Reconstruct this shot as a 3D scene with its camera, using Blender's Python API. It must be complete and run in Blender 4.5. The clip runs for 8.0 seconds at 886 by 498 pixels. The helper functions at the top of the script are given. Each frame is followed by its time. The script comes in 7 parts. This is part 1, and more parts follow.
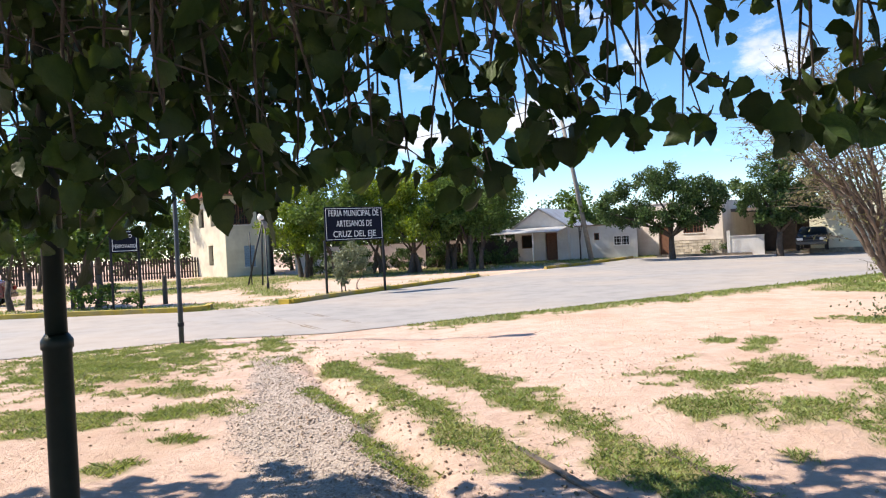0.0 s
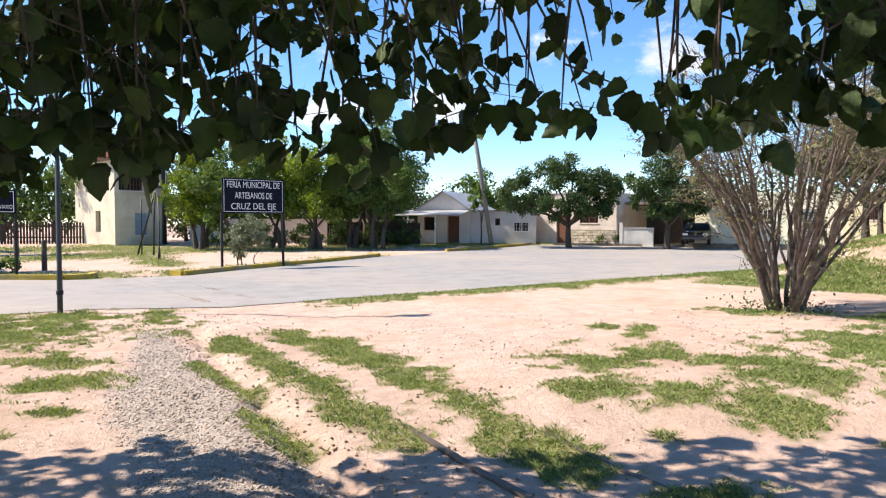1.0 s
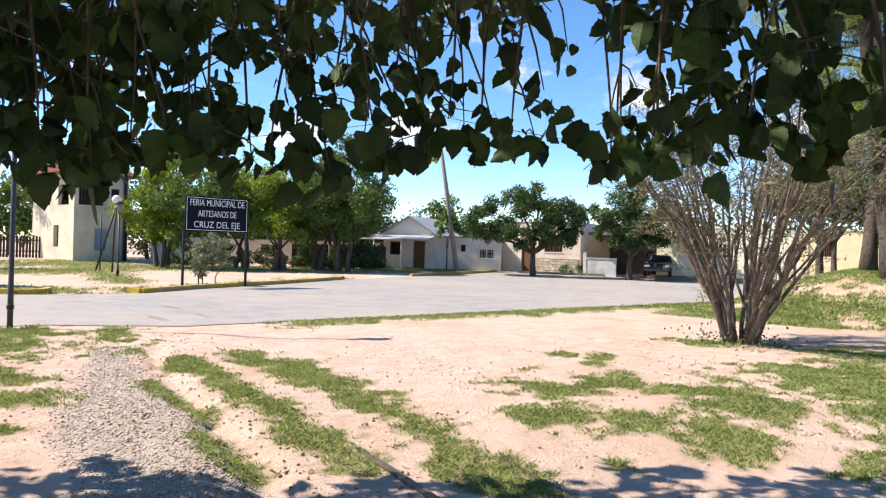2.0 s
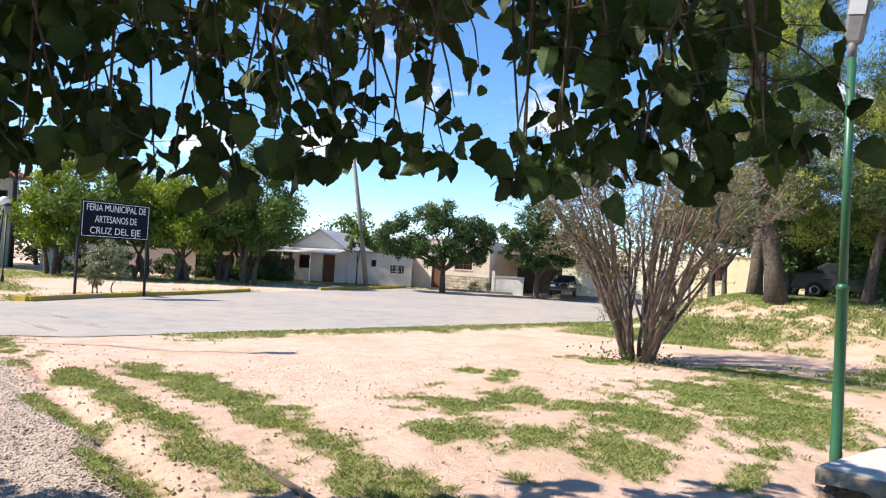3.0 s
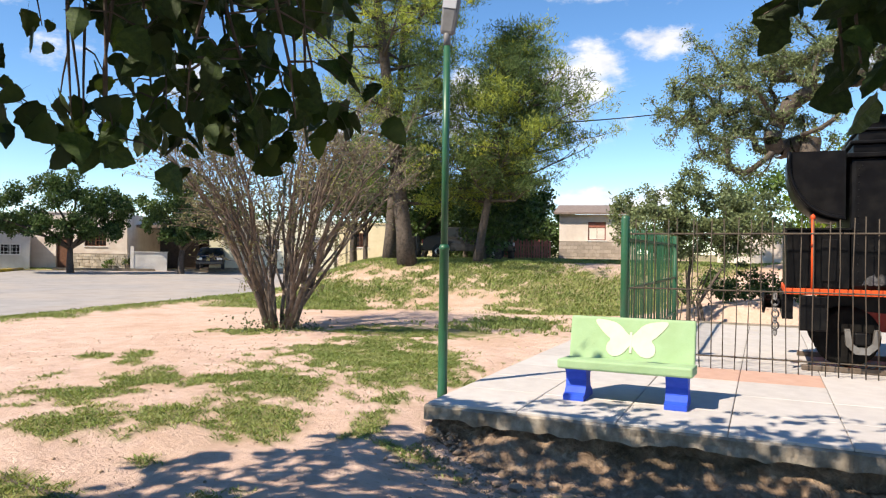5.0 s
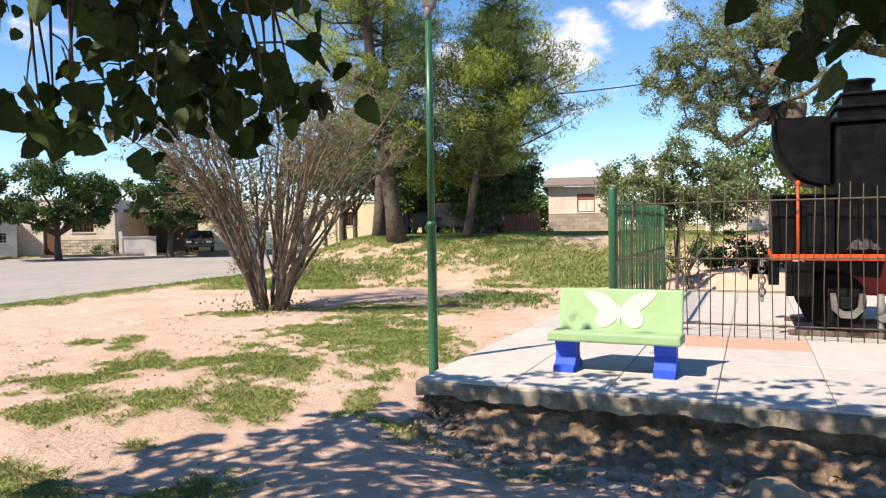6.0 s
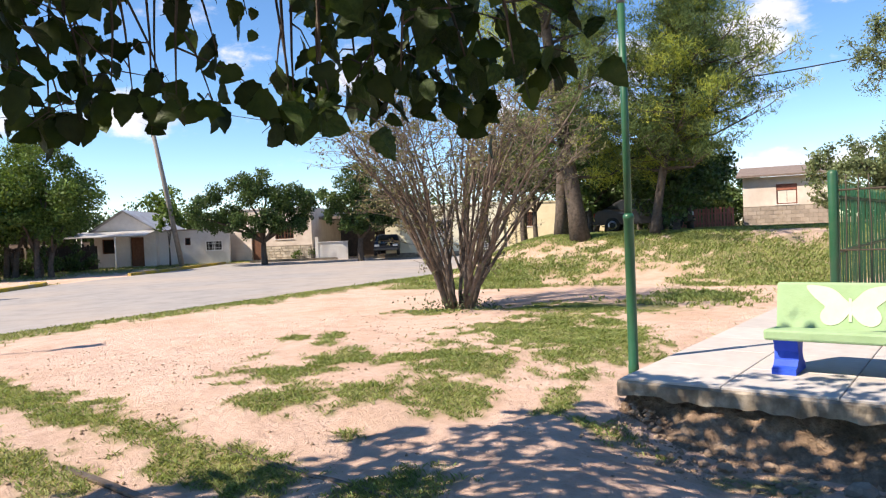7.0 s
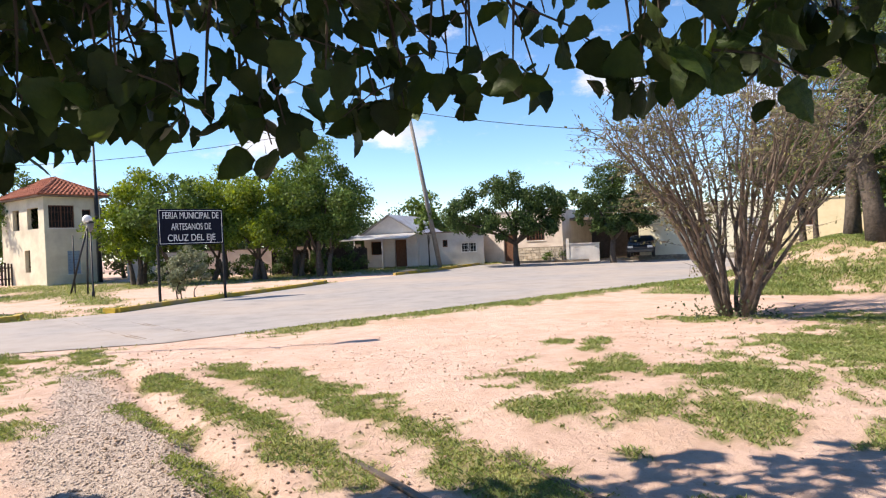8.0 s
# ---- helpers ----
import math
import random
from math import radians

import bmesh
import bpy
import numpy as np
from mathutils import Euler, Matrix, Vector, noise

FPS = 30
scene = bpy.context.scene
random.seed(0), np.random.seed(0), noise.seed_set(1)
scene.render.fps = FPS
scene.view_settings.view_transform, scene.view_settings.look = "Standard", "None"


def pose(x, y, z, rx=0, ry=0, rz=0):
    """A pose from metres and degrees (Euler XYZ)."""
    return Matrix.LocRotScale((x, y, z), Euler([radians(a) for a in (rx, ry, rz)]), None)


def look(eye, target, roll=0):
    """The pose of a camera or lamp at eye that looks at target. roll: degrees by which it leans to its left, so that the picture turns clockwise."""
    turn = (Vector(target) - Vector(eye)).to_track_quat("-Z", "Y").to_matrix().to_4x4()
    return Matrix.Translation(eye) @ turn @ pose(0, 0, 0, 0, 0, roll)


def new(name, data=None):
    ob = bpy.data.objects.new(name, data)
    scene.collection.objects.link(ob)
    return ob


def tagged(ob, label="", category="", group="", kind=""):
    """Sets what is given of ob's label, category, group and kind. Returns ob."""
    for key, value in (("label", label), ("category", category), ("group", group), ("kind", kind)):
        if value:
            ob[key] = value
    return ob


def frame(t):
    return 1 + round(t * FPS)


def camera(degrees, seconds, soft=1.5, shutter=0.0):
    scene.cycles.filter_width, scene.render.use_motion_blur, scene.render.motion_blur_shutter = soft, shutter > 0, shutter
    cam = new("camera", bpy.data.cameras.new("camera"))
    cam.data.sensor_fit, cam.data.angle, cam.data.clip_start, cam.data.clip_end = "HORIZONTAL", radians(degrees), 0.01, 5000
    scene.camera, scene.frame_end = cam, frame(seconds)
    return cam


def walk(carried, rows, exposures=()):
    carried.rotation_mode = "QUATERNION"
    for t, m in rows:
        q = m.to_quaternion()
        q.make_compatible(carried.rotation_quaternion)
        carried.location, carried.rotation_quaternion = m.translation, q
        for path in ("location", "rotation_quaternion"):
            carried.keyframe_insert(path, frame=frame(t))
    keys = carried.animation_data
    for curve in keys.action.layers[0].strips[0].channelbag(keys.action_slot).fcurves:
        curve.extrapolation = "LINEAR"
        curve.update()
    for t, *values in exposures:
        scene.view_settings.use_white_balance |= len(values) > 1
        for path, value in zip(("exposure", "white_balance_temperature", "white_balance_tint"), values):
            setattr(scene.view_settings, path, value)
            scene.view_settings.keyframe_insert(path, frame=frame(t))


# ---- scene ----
cam = camera(63.5, 8.0, soft=1.2)
# seconds, eye, yaw (left), pitch (up), roll
ROWS = [
    (0.0, 0.036, 0.532, 1.705, 0.98, -0.32, -2.91),
    (0.5, 0.041, 0.526, 1.692, -2.93, -1.64, -1.16),
    (1.0, 0.097, 0.491, 1.703, -6.73, -2.11, -0.03),
    (1.2, 0.097, 0.491, 1.703, -7.18, -1.94, -0.03),
    (2.3, 0.158, 0.452, 1.682, -10.88, 0.61, 2.60),
    (2.5, 0.151, 0.456, 1.679, -12.30, 0.88, 2.94),
    (3.0, 0.154, 0.437, 1.677, -16.47, 1.54, 3.23),
    (3.5, 0.193, 0.441, 1.680, -22.18, 2.05, 2.89),
    (4.0, 0.215, 0.399, 1.682, -29.43, 1.99, 2.16),
    (4.5, 0.269, 0.343, 1.665, -37.20, 1.50, 1.48),
    (5.0, 0.325, 0.227, 1.674, -43.81, 0.15, 0.80),
    (5.2, 0.318, 0.209, 1.671, -45.44, -0.44, 0.53),
    (5.5, 0.318, 0.209, 1.671, -46.54, -0.94, 0.18),
    (6.3, 0.382, 0.193, 1.684, -41.54, -2.12, -1.81),
    (6.5, 0.394, 0.195, 1.684, -38.83, -1.90, -2.18),
    (7.0, 0.294, 0.433, 1.616, -30.44, -1.28, -2.37),
    (7.5, 0.211, 0.732, 1.621, -20.71, -0.86, -2.50),
    (8.0, 0.191, 0.931, 1.610, -10.90, -0.28, -2.62),
]


def aim(yaw, pitch):
    a, b = radians(yaw), radians(pitch)
    return Vector((-math.sin(a) * math.cos(b), math.cos(a) * math.cos(b), math.sin(b)))


walk(cam, [(t, look((x, y, z), Vector((x, y, z)) + aim(yaw, pitch), roll)) for t, x, y, z, yaw, pitch, roll in ROWS],
     exposures=((0.0, 0.9, 6900, 12), (3.5, 0.95, 6950, 12), (4.5, 0.78, 7200, 12), (5.5, 0.76, 7250, 12), (6.5, 0.83, 7350, 14), (8.0, 0.82, 7250, 16)))

# ---- world and sun ----
SUN_TO = Vector((0.975, -0.20, 0)).normalized()          # shadows fall this way on the ground
SUN_EL = radians(47)
world = bpy.data.worlds.new("sky")
scene.world = world
world.use_nodes = True
wn, wl = world.node_tree.nodes, world.node_tree.links
wn.clear()
w_out = wn.new("ShaderNodeOutputWorld")
w_bg = wn.new("ShaderNodeBackground")
w_sky = wn.new("ShaderNodeTexSky")
w_sky.sky_type = "NISHITA"
w_sky.sun_disc = False
w_sky.sun_elevation = SUN_EL
w_sky.sun_rotation = math.atan2(-SUN_TO.x, -SUN_TO.y)
w_sky.altitude = 2200
w_sky.air_density, w_sky.dust_density, w_sky.ozone_density = 1.0, 0.05, 3.0
w_bg.inputs["Strength"].default_value = 0.12
# fair-weather cumulus: ragged heaps at a few bearings (bearing, rise, half width, half height in degrees), thin puffs elsewhere
CLOUDS = [(53, 12.5, 7, 5), (60.5, 16, 3.2, 2), (55, 20.5, 6, 2.6), (46, 11, 5, 4), (15, 13.5, 3.2, 2.0), (7, 9.5, 4.0, 2.4), (25, 12, 3.6, 2.2), (57, 4, 8, 1.8), (-2, 8.5, 3.5, 2.2), (-16, 11, 5, 3), (36, 9, 3.5, 2.2), (78, 13, 7, 4)]


def w_math(op, a, b=None):
    m = wn.new("ShaderNodeMath")
    m.operation = op
    for k, v in enumerate((a, b)):
        if v is None:
            continue
        if isinstance(v, (int, float)):
            m.inputs[k].default_value = v
        else:
            wl.new(v, m.inputs[k])
    return m.outputs[0]


w_co = wn.new("ShaderNodeTexCoord")
w_sep = wn.new("ShaderNodeSeparateXYZ")
wl.new(w_co.outputs["Generated"], w_sep.inputs[0])
w_bear = w_math("ARCTAN2", w_sep.outputs["X"], w_sep.outputs["Y"])
w_rise = w_math("ARCSINE", w_sep.outputs["Z"])
heap = 0.0
for c_b, c_e, c_w, c_h in CLOUDS:
    u = w_math("POWER", w_math("ABSOLUTE", w_math("DIVIDE", w_math("SUBTRACT", w_bear, radians(c_b)), radians(c_w))), 2.0)
    v = w_math("POWER", w_math("ABSOLUTE", w_math("DIVIDE", w_math("SUBTRACT", w_rise, radians(c_e)), radians(c_h))), 2.0)
    one = w_math("MAXIMUM", w_math("SUBTRACT", 1.0, w_math("ADD", u, v)), 0.0)
    heap = w_math("MAXIMUM", one, heap)
w_map = wn.new("ShaderNodeMapping")
w_map.inputs["Scale"].default_value = (1.0, 1.0, 2.0)
w_map.inputs["Location"].default_value = (0.35, 0.1, 0.0)
w_noise = wn.new("ShaderNodeTexNoise")
w_noise.inputs["Scale"].default_value = 9.0
w_noise.inputs["Detail"].default_value = 10
w_noise.inputs["Roughness"].default_value = 0.62
w_ramp = wn.new("ShaderNodeValToRGB")
w_ramp.color_ramp.interpolation = "EASE"
w_ramp.color_ramp.elements[0].position, w_ramp.color_ramp.elements[1].position = 0.57, 0.95
w_ramp.color_ramp.elements[1].color = (0.9, 0.9, 0.9, 1)
w_mix = wn.new("ShaderNodeMix")
w_mix.data_type = "RGBA"
wl.new(w_co.outputs["Generated"], w_map.inputs["Vector"])
wl.new(w_map.outputs["Vector"], w_noise.inputs["Vector"])
w_rag = w_math("ADD", w_math("MULTIPLY", w_math("SUBTRACT", w_noise.outputs["Fac"], 0.5), 1.8), 0.46)
wl.new(w_math("ADD", w_rag, w_math("MULTIPLY", w_math("SUBTRACT", heap, 0.12), 0.44)), w_ramp.inputs["Fac"])
wl.new(w_ramp.outputs["Color"], w_mix.inputs["Factor"])
# soft grey hollows within the heaps
w_hollow = wn.new("ShaderNodeTexNoise")
w_hollow.inputs["Scale"].default_value = 14.0
w_hollow.inputs["Detail"].default_value = 6
wl.new(w_map.outputs["Vector"], w_hollow.inputs["Vector"])
w_tone = wn.new("ShaderNodeValToRGB")
w_tone.color_ramp.elements[0].position, w_tone.color_ramp.elements[0].color = 0.35, (0.62, 0.68, 0.80, 1)
w_tone.color_ramp.elements[1].position, w_tone.color_ramp.elements[1].color = 0.60, (0.94, 0.95, 1.0, 1)
wl.new(w_hollow.outputs["Fac"], w_tone.inputs["Fac"])
w_white = wn.new("ShaderNodeVectorMath")
w_white.operation = "SCALE"
w_white.inputs["Scale"].default_value = 6.5
wl.new(w_tone.outputs["Color"], w_white.inputs[0])
wl.new(w_white.outputs["Vector"], w_mix.inputs["B"])
w_deep = wn.new("ShaderNodeHueSaturation")
w_deep.inputs["Saturation"].default_value = 1.2
w_deep.inputs["Value"].default_value = 1.15
wl.new(w_sky.outputs["Color"], w_deep.inputs["Color"])
wl.new(w_deep.outputs["Color"], w_mix.inputs["A"])
wl.new(w_mix.outputs["Result"], w_bg.inputs["Color"])
wl.new(w_bg.outputs["Background"], w_out.inputs["Surface"])

sun = new("sun", bpy.data.lights.new("sun", "SUN"))
sun.data.energy, sun.data.angle, sun.data.color = 4.9, radians(0.55), (1.0, 0.93, 0.82)
sun.matrix_world = look((0, 0, 30), Vector((0, 0, 30)) + SUN_TO * math.cos(SUN_EL) - Vector((0, 0, math.sin(SUN_EL))))


# ---- materials ----
def shade(name, stops, scale=3.0, detail=6, rough=0.85, bump=0.2, bump_scale=40.0, metal=0.0, spec=0.3, random_tint=0.0, second=None,
          second_scale=0.6, second_amount=0.5, island=False, translucent=0.0, dist=0.01):
    """Noise-coloured surface: stops are colours from low to high noise; second is a large-scale stain colour."""
    m = bpy.data.materials.new(name)
    m.use_nodes = True
    n, l = m.node_tree.nodes, m.node_tree.links
    b = n["Principled BSDF"]
    co = n.new("ShaderNodeTexCoord")
    tex = n.new("ShaderNodeTexNoise")
    tex.inputs["Scale"].default_value, tex.inputs["Detail"].default_value, tex.inputs["Roughness"].default_value = scale, detail, 0.65
    l.new(co.outputs["Object"], tex.inputs["Vector"])
    ramp = n.new("ShaderNodeValToRGB")
    e = ramp.color_ramp.elements
    lo, hi = 0.3, 0.7
    for k, c in enumerate(stops):
        p = lo + (hi - lo) * k / max(1, len(stops) - 1)
        el = e[k] if k < 2 else e.new(p)
        el.position, el.color = p, (*c, 1)
    l.new(tex.outputs["Fac"], ramp.inputs["Fac"])
    colour = ramp.outputs["Color"]
    if second:
        t2 = n.new("ShaderNodeTexNoise")
        t2.inputs["Scale"].default_value, t2.inputs["Detail"].default_value = second_scale, 5
        l.new(co.outputs["Object"], t2.inputs["Vector"])
        r2 = n.new("ShaderNodeValToRGB")
        r2.color_ramp.elements[0].position, r2.color_ramp.elements[1].position = 0.45, 0.68
        r2.color_ramp.elements[1].color = (second_amount,) * 3 + (1,)
        l.new(t2.outputs["Fac"], r2.inputs["Fac"])
        mx = n.new("ShaderNodeMix")
        mx.data_type = "RGBA"
        mx.inputs["B"].default_value = (*second, 1)
        l.new(r2.outputs["Color"], mx.inputs["Factor"])
        l.new(colour, mx.inputs["A"])
        colour = mx.outputs["Result"]
    if random_tint:
        if island:
            info = n.new("ShaderNodeNewGeometry").outputs["Random Per Island"]
        else:
            info = n.new("ShaderNodeObjectInfo").outputs["Random"]
        mr = n.new("ShaderNodeMapRange")
        mr.inputs["To Min"].default_value, mr.inputs["To Max"].default_value = 1 - random_tint, 1 + random_tint
        l.new(info, mr.inputs["Value"])
        hs = n.new("ShaderNodeHueSaturation")
        l.new(mr.outputs["Result"], hs.inputs["Value"])
        l.new(colour, hs.inputs["Color"])
        colour = hs.outputs["Color"]
    l.new(colour, b.inputs["Base Color"])
    b.inputs["Roughness"].default_value, b.inputs["Metallic"].default_value = rough, metal
    b.inputs["Specular IOR Level"].default_value = spec
    if bump:
        t3 = n.new("ShaderNodeTexNoise")
        t3.inputs["Scale"].default_value, t3.inputs["Detail"].default_value = bump_scale, 4
        l.new(co.outputs["Object"], t3.inputs["Vector"])
        bp = n.new("ShaderNodeBump")
        bp.inputs["Strength"].default_value, bp.inputs["Distance"].default_value = bump, dist
        l.new(t3.outputs["Fac"], bp.inputs["Height"])
        l.new(bp.outputs["Normal"], b.inputs["Normal"])
    if translucent:
        tr = n.new("ShaderNodeBsdfTranslucent")
        hs2 = n.new("ShaderNodeHueSaturation")
        hs2.inputs["Hue"].default_value, hs2.inputs["Saturation"].default_value, hs2.inputs["Value"].default_value = 0.47, 1.15, 1.7
        l.new(colour, hs2.inputs["Color"])
        l.new(hs2.outputs["Color"], tr.inputs["Color"])
        ms = n.new("ShaderNodeMixShader")
        ms.inputs["Fac"].default_value = translucent
        l.new(b.outputs["BSDF"], ms.inputs[1])
        l.new(tr.outputs["BSDF"], ms.inputs[2])
        l.new(ms.outputs["Shader"], n["Material Output"].inputs["Surface"])
    return m


LEAF = shade("mulberry_leaf", [(0.018, 0.036, 0.010), (0.034, 0.062, 0.014), (0.065, 0.10, 0.022)], 6, rough=0.55, bump=0.3, bump_scale=60, random_tint=0.45, island=True, translucent=0.17)
LEAF_ONE = shade("mulberry_leaf_single", [(0.016, 0.035, 0.010), (0.03, 0.06, 0.014), (0.05, 0.085, 0.02)], 6, rough=0.55, bump=0.3, bump_scale=60, random_tint=0.45, translucent=0.17)
TREE_LEAF = shade("street_tree_leaf", [(0.05, 0.095, 0.022), (0.11, 0.18, 0.04)], 0.6, rough=0.6, bump=0, random_tint=0.45, island=True, translucent=0.25)
LIME_LEAF = shade("lime_green_leaf", [(0.07, 0.13, 0.018), (0.20, 0.28, 0.045)], 0.35, rough=0.6, bump=0, random_tint=0.45, island=True, translucent=0.35)
DARK_LEAF = shade("dark_street_leaf", [(0.035, 0.07, 0.022), (0.075, 0.125, 0.035)], 0.6, rough=0.5, bump=0, random_tint=0.5, island=True, translucent=0.2)
# two needle tones put lit and shaded tufts into colour, mixed limb by limb
PINE_LEAF = shade("pine_needles", [(0.06, 0.105, 0.042), (0.105, 0.16, 0.06), (0.17, 0.225, 0.08)], 0.35, rough=0.7, bump=0, random_tint=0.4, island=True, translucent=0.4)
LIT_NEEDLE = shade("lit_pine_needles", [(0.20, 0.27, 0.06), (0.36, 0.42, 0.10)], 0.5, rough=0.7, bump=0, random_tint=0.35, island=True, translucent=0.42)
FEATHER_LEAF = shade("fine_grey_green_leaf", [(0.095, 0.13, 0.06), (0.20, 0.245, 0.11)], 0.8, rough=0.55, bump=0, random_tint=0.4, island=True, translucent=0.25)
OLIVE_LEAF = shade("olive_grey_leaf", [(0.065, 0.09, 0.04), (0.12, 0.15, 0.065)], 0.6, rough=0.6, bump=0, random_tint=0.4, island=True, translucent=0.25)
SILVER_LEAF = shade("silvery_bush_leaf", [(0.15, 0.175, 0.11), (0.26, 0.29, 0.19)], 0.8, rough=0.6, bump=0, random_tint=0.3, island=True, translucent=0.2)
DRY_LEAF = shade("dry_shrub_leaf", [(0.12, 0.13, 0.06), (0.21, 0.20, 0.10)], 0.6, rough=0.7, bump=0, random_tint=0.4, island=True, translucent=0.2)
BARK = shade("tree_bark", [(0.05, 0.04, 0.032), (0.13, 0.105, 0.085)], 9, rough=0.9, bump=0.8, bump_scale=18, dist=0.03)
PALE_BARK = shade("pale_shrub_bark", [(0.075, 0.058, 0.045), (0.25, 0.20, 0.16)], 7, rough=0.9, bump=0.5, bump_scale=25, random_tint=0.2, island=True)
GRASS = shade("grass_blade", [(0.12, 0.175, 0.048), (0.19, 0.245, 0.076), (0.31, 0.335, 0.14)], 1.3, rough=0.7, bump=0, random_tint=0.4, island=True, translucent=0.25)
ROAD = shade("worn_concrete_road", [(0.24, 0.225, 0.215), (0.30, 0.283, 0.272), (0.34, 0.318, 0.305)], 1.2, rough=0.9, bump=0.25, bump_scale=60, second=(0.45, 0.36, 0.285), second_scale=0.16, second_amount=0.5)
YELLOW = shade("worn_yellow_kerb_paint", [(0.36, 0.25, 0.04), (0.60, 0.42, 0.05)], 2.5, rough=0.8, bump=0.3, second=(0.30, 0.26, 0.2), second_scale=1.3, second_amount=0.8)
CONCRETE = shade("weathered_concrete", [(0.15, 0.125, 0.10), (0.26, 0.225, 0.18), (0.40, 0.35, 0.29)], 7, rough=0.9, bump=0.6, bump_scale=30, second=(0.12, 0.10, 0.075), second_scale=2.2, second_amount=0.75)
SLAB = shade("pale_paving_slab", [(0.42, 0.395, 0.38), (0.52, 0.495, 0.475)], 4, rough=0.75, bump=0.15, bump_scale=70, random_tint=0.06, second=(0.42, 0.38, 0.34), second_scale=0.9, second_amount=0.5)
RED_SLAB = shade("red_paving_slab", [(0.42, 0.26, 0.20), (0.50, 0.33, 0.26)], 4, rough=0.8, bump=0.15, bump_scale=70, random_tint=0.1)
GREEN_PAINT = shade("dark_green_enamel", [(0.012, 0.085, 0.04), (0.02, 0.11, 0.052)], 8, rough=0.38, bump=0.08, bump_scale=20, spec=0.5, second=(0.05, 0.09, 0.05), second_scale=4, second_amount=0.4)
# GREEN_PAINT again, darkened to carry the tree's shade on the near lamp post
SHADED_GREEN = shade("shade_darkened_green_enamel", [(0.006, 0.012, 0.009), (0.012, 0.02, 0.015)], 8, rough=0.45, bump=0.1, bump_scale=20)
ROD = shade("rusty_dark_steel", [(0.05, 0.045, 0.04), (0.11, 0.085, 0.06)], 9, rough=0.7, metal=0.3, bump=0.2)
IRON = shade("rail_steel", [(0.10, 0.075, 0.055), (0.20, 0.16, 0.13)], 6, rough=0.6, metal=0.4, bump=0.3)
BLACK_IRON = shade("black_locomotive_paint", [(0.002, 0.002, 0.0023), (0.005, 0.005, 0.006)], 4, rough=0.38, bump=0.2, bump_scale=9, spec=0.14, second=(0.016, 0.015, 0.014), second_scale=5, second_amount=0.45)
GREY_IRON = shade("grey_machine_steel", [(0.10, 0.10, 0.10), (0.2, 0.2, 0.2)], 6, rough=0.55, metal=0.3, bump=0.2)
PALE_STEEL = shade("pale_grey_running_gear", [(0.12, 0.12, 0.117), (0.23, 0.23, 0.225)], 7, rough=0.6, bump=0.3, second=(0.08, 0.07, 0.06), second_scale=4, second_amount=0.6)
PEELED = shade("peeled_grey_paint", [(0.012, 0.012, 0.013), (0.05, 0.05, 0.052), (0.15, 0.15, 0.155)], 14, rough=0.8, bump=0.6, bump_scale=30)
# rougher black than BLACK_IRON, for the wheels
ROUGH_BLACK = shade("rough_black_iron", [(0.006, 0.006, 0.006), (0.016, 0.015, 0.014)], 6, rough=0.9, bump=0.3, spec=0.05)
ORANGE = shade("orange_red_paint", [(0.55, 0.06, 0.015), (0.72, 0.10, 0.02)], 5, rough=0.45, bump=0.1)
RED_IRON = shade("red_frame_paint", [(0.22, 0.02, 0.015), (0.32, 0.035, 0.02)], 5, rough=0.5, bump=0.1)
PALE_GREEN = shade("pale_green_bench_paint", [(0.26, 0.40, 0.215), (0.32, 0.46, 0.265)], 3, rough=0.7, bump=0.25, bump_scale=50, second=(0.24, 0.35, 0.18), second_scale=5, second_amount=0.4)
BLUE = shade("strong_blue_paint", [(0.015, 0.06, 0.48), (0.03, 0.10, 0.6)], 4, rough=0.55, bump=0.2, bump_scale=50)
CREAM_PAINT = shade("cream_white_paint", [(0.52, 0.53, 0.40), (0.62, 0.62, 0.48)], 6, rough=0.6, bump=0.1)
WHITE_PAINT = shade("white_sign_paint", [(0.75, 0.75, 0.74), (0.82, 0.82, 0.8)], 9, rough=0.6, bump=0)
NAVY = shade("navy_sign_enamel", [(0.005, 0.007, 0.016), (0.009, 0.011, 0.024)], 4, rough=0.65, spec=0.15, bump=0.05)
BLACK_PAINT = shade("black_post_paint", [(0.012, 0.013, 0.016), (0.025, 0.026, 0.03)], 8, rough=0.5, bump=0.1)
STEEL_BLUE = shade("grey_blue_post_paint", [(0.035, 0.043, 0.047), (0.07, 0.08, 0.085)], 6, rough=0.5, bump=0.1, second=(0.06, 0.05, 0.045), second_scale=3, second_amount=0.7)
CREAM_WALL = shade("cream_station_plaster", [(0.60, 0.55, 0.42), (0.70, 0.65, 0.52)], 2.5, rough=0.9, bump=0.25, second=(0.40, 0.35, 0.28), second_scale=0.7, second_amount=0.55)
WHITE_WALL = shade("white_house_plaster", [(0.66, 0.64, 0.62), (0.78, 0.76, 0.74)], 2.5, rough=0.9, bump=0.25, second=(0.48, 0.43, 0.38), second_scale=0.6, second_amount=0.5)
PINK_WALL = shade("pinkish_white_plaster", [(0.64, 0.56, 0.50), (0.75, 0.68, 0.61)], 2.5, rough=0.9, bump=0.3, second=(0.46, 0.36, 0.30), second_scale=0.7, second_amount=0.55)
YELLOW_WALL = shade("pale_yellow_plaster", [(0.62, 0.53, 0.33), (0.72, 0.63, 0.42)], 2.5, rough=0.9, bump=0.2, second=(0.6, 0.5, 0.3), second_scale=0.7, second_amount=0.4)
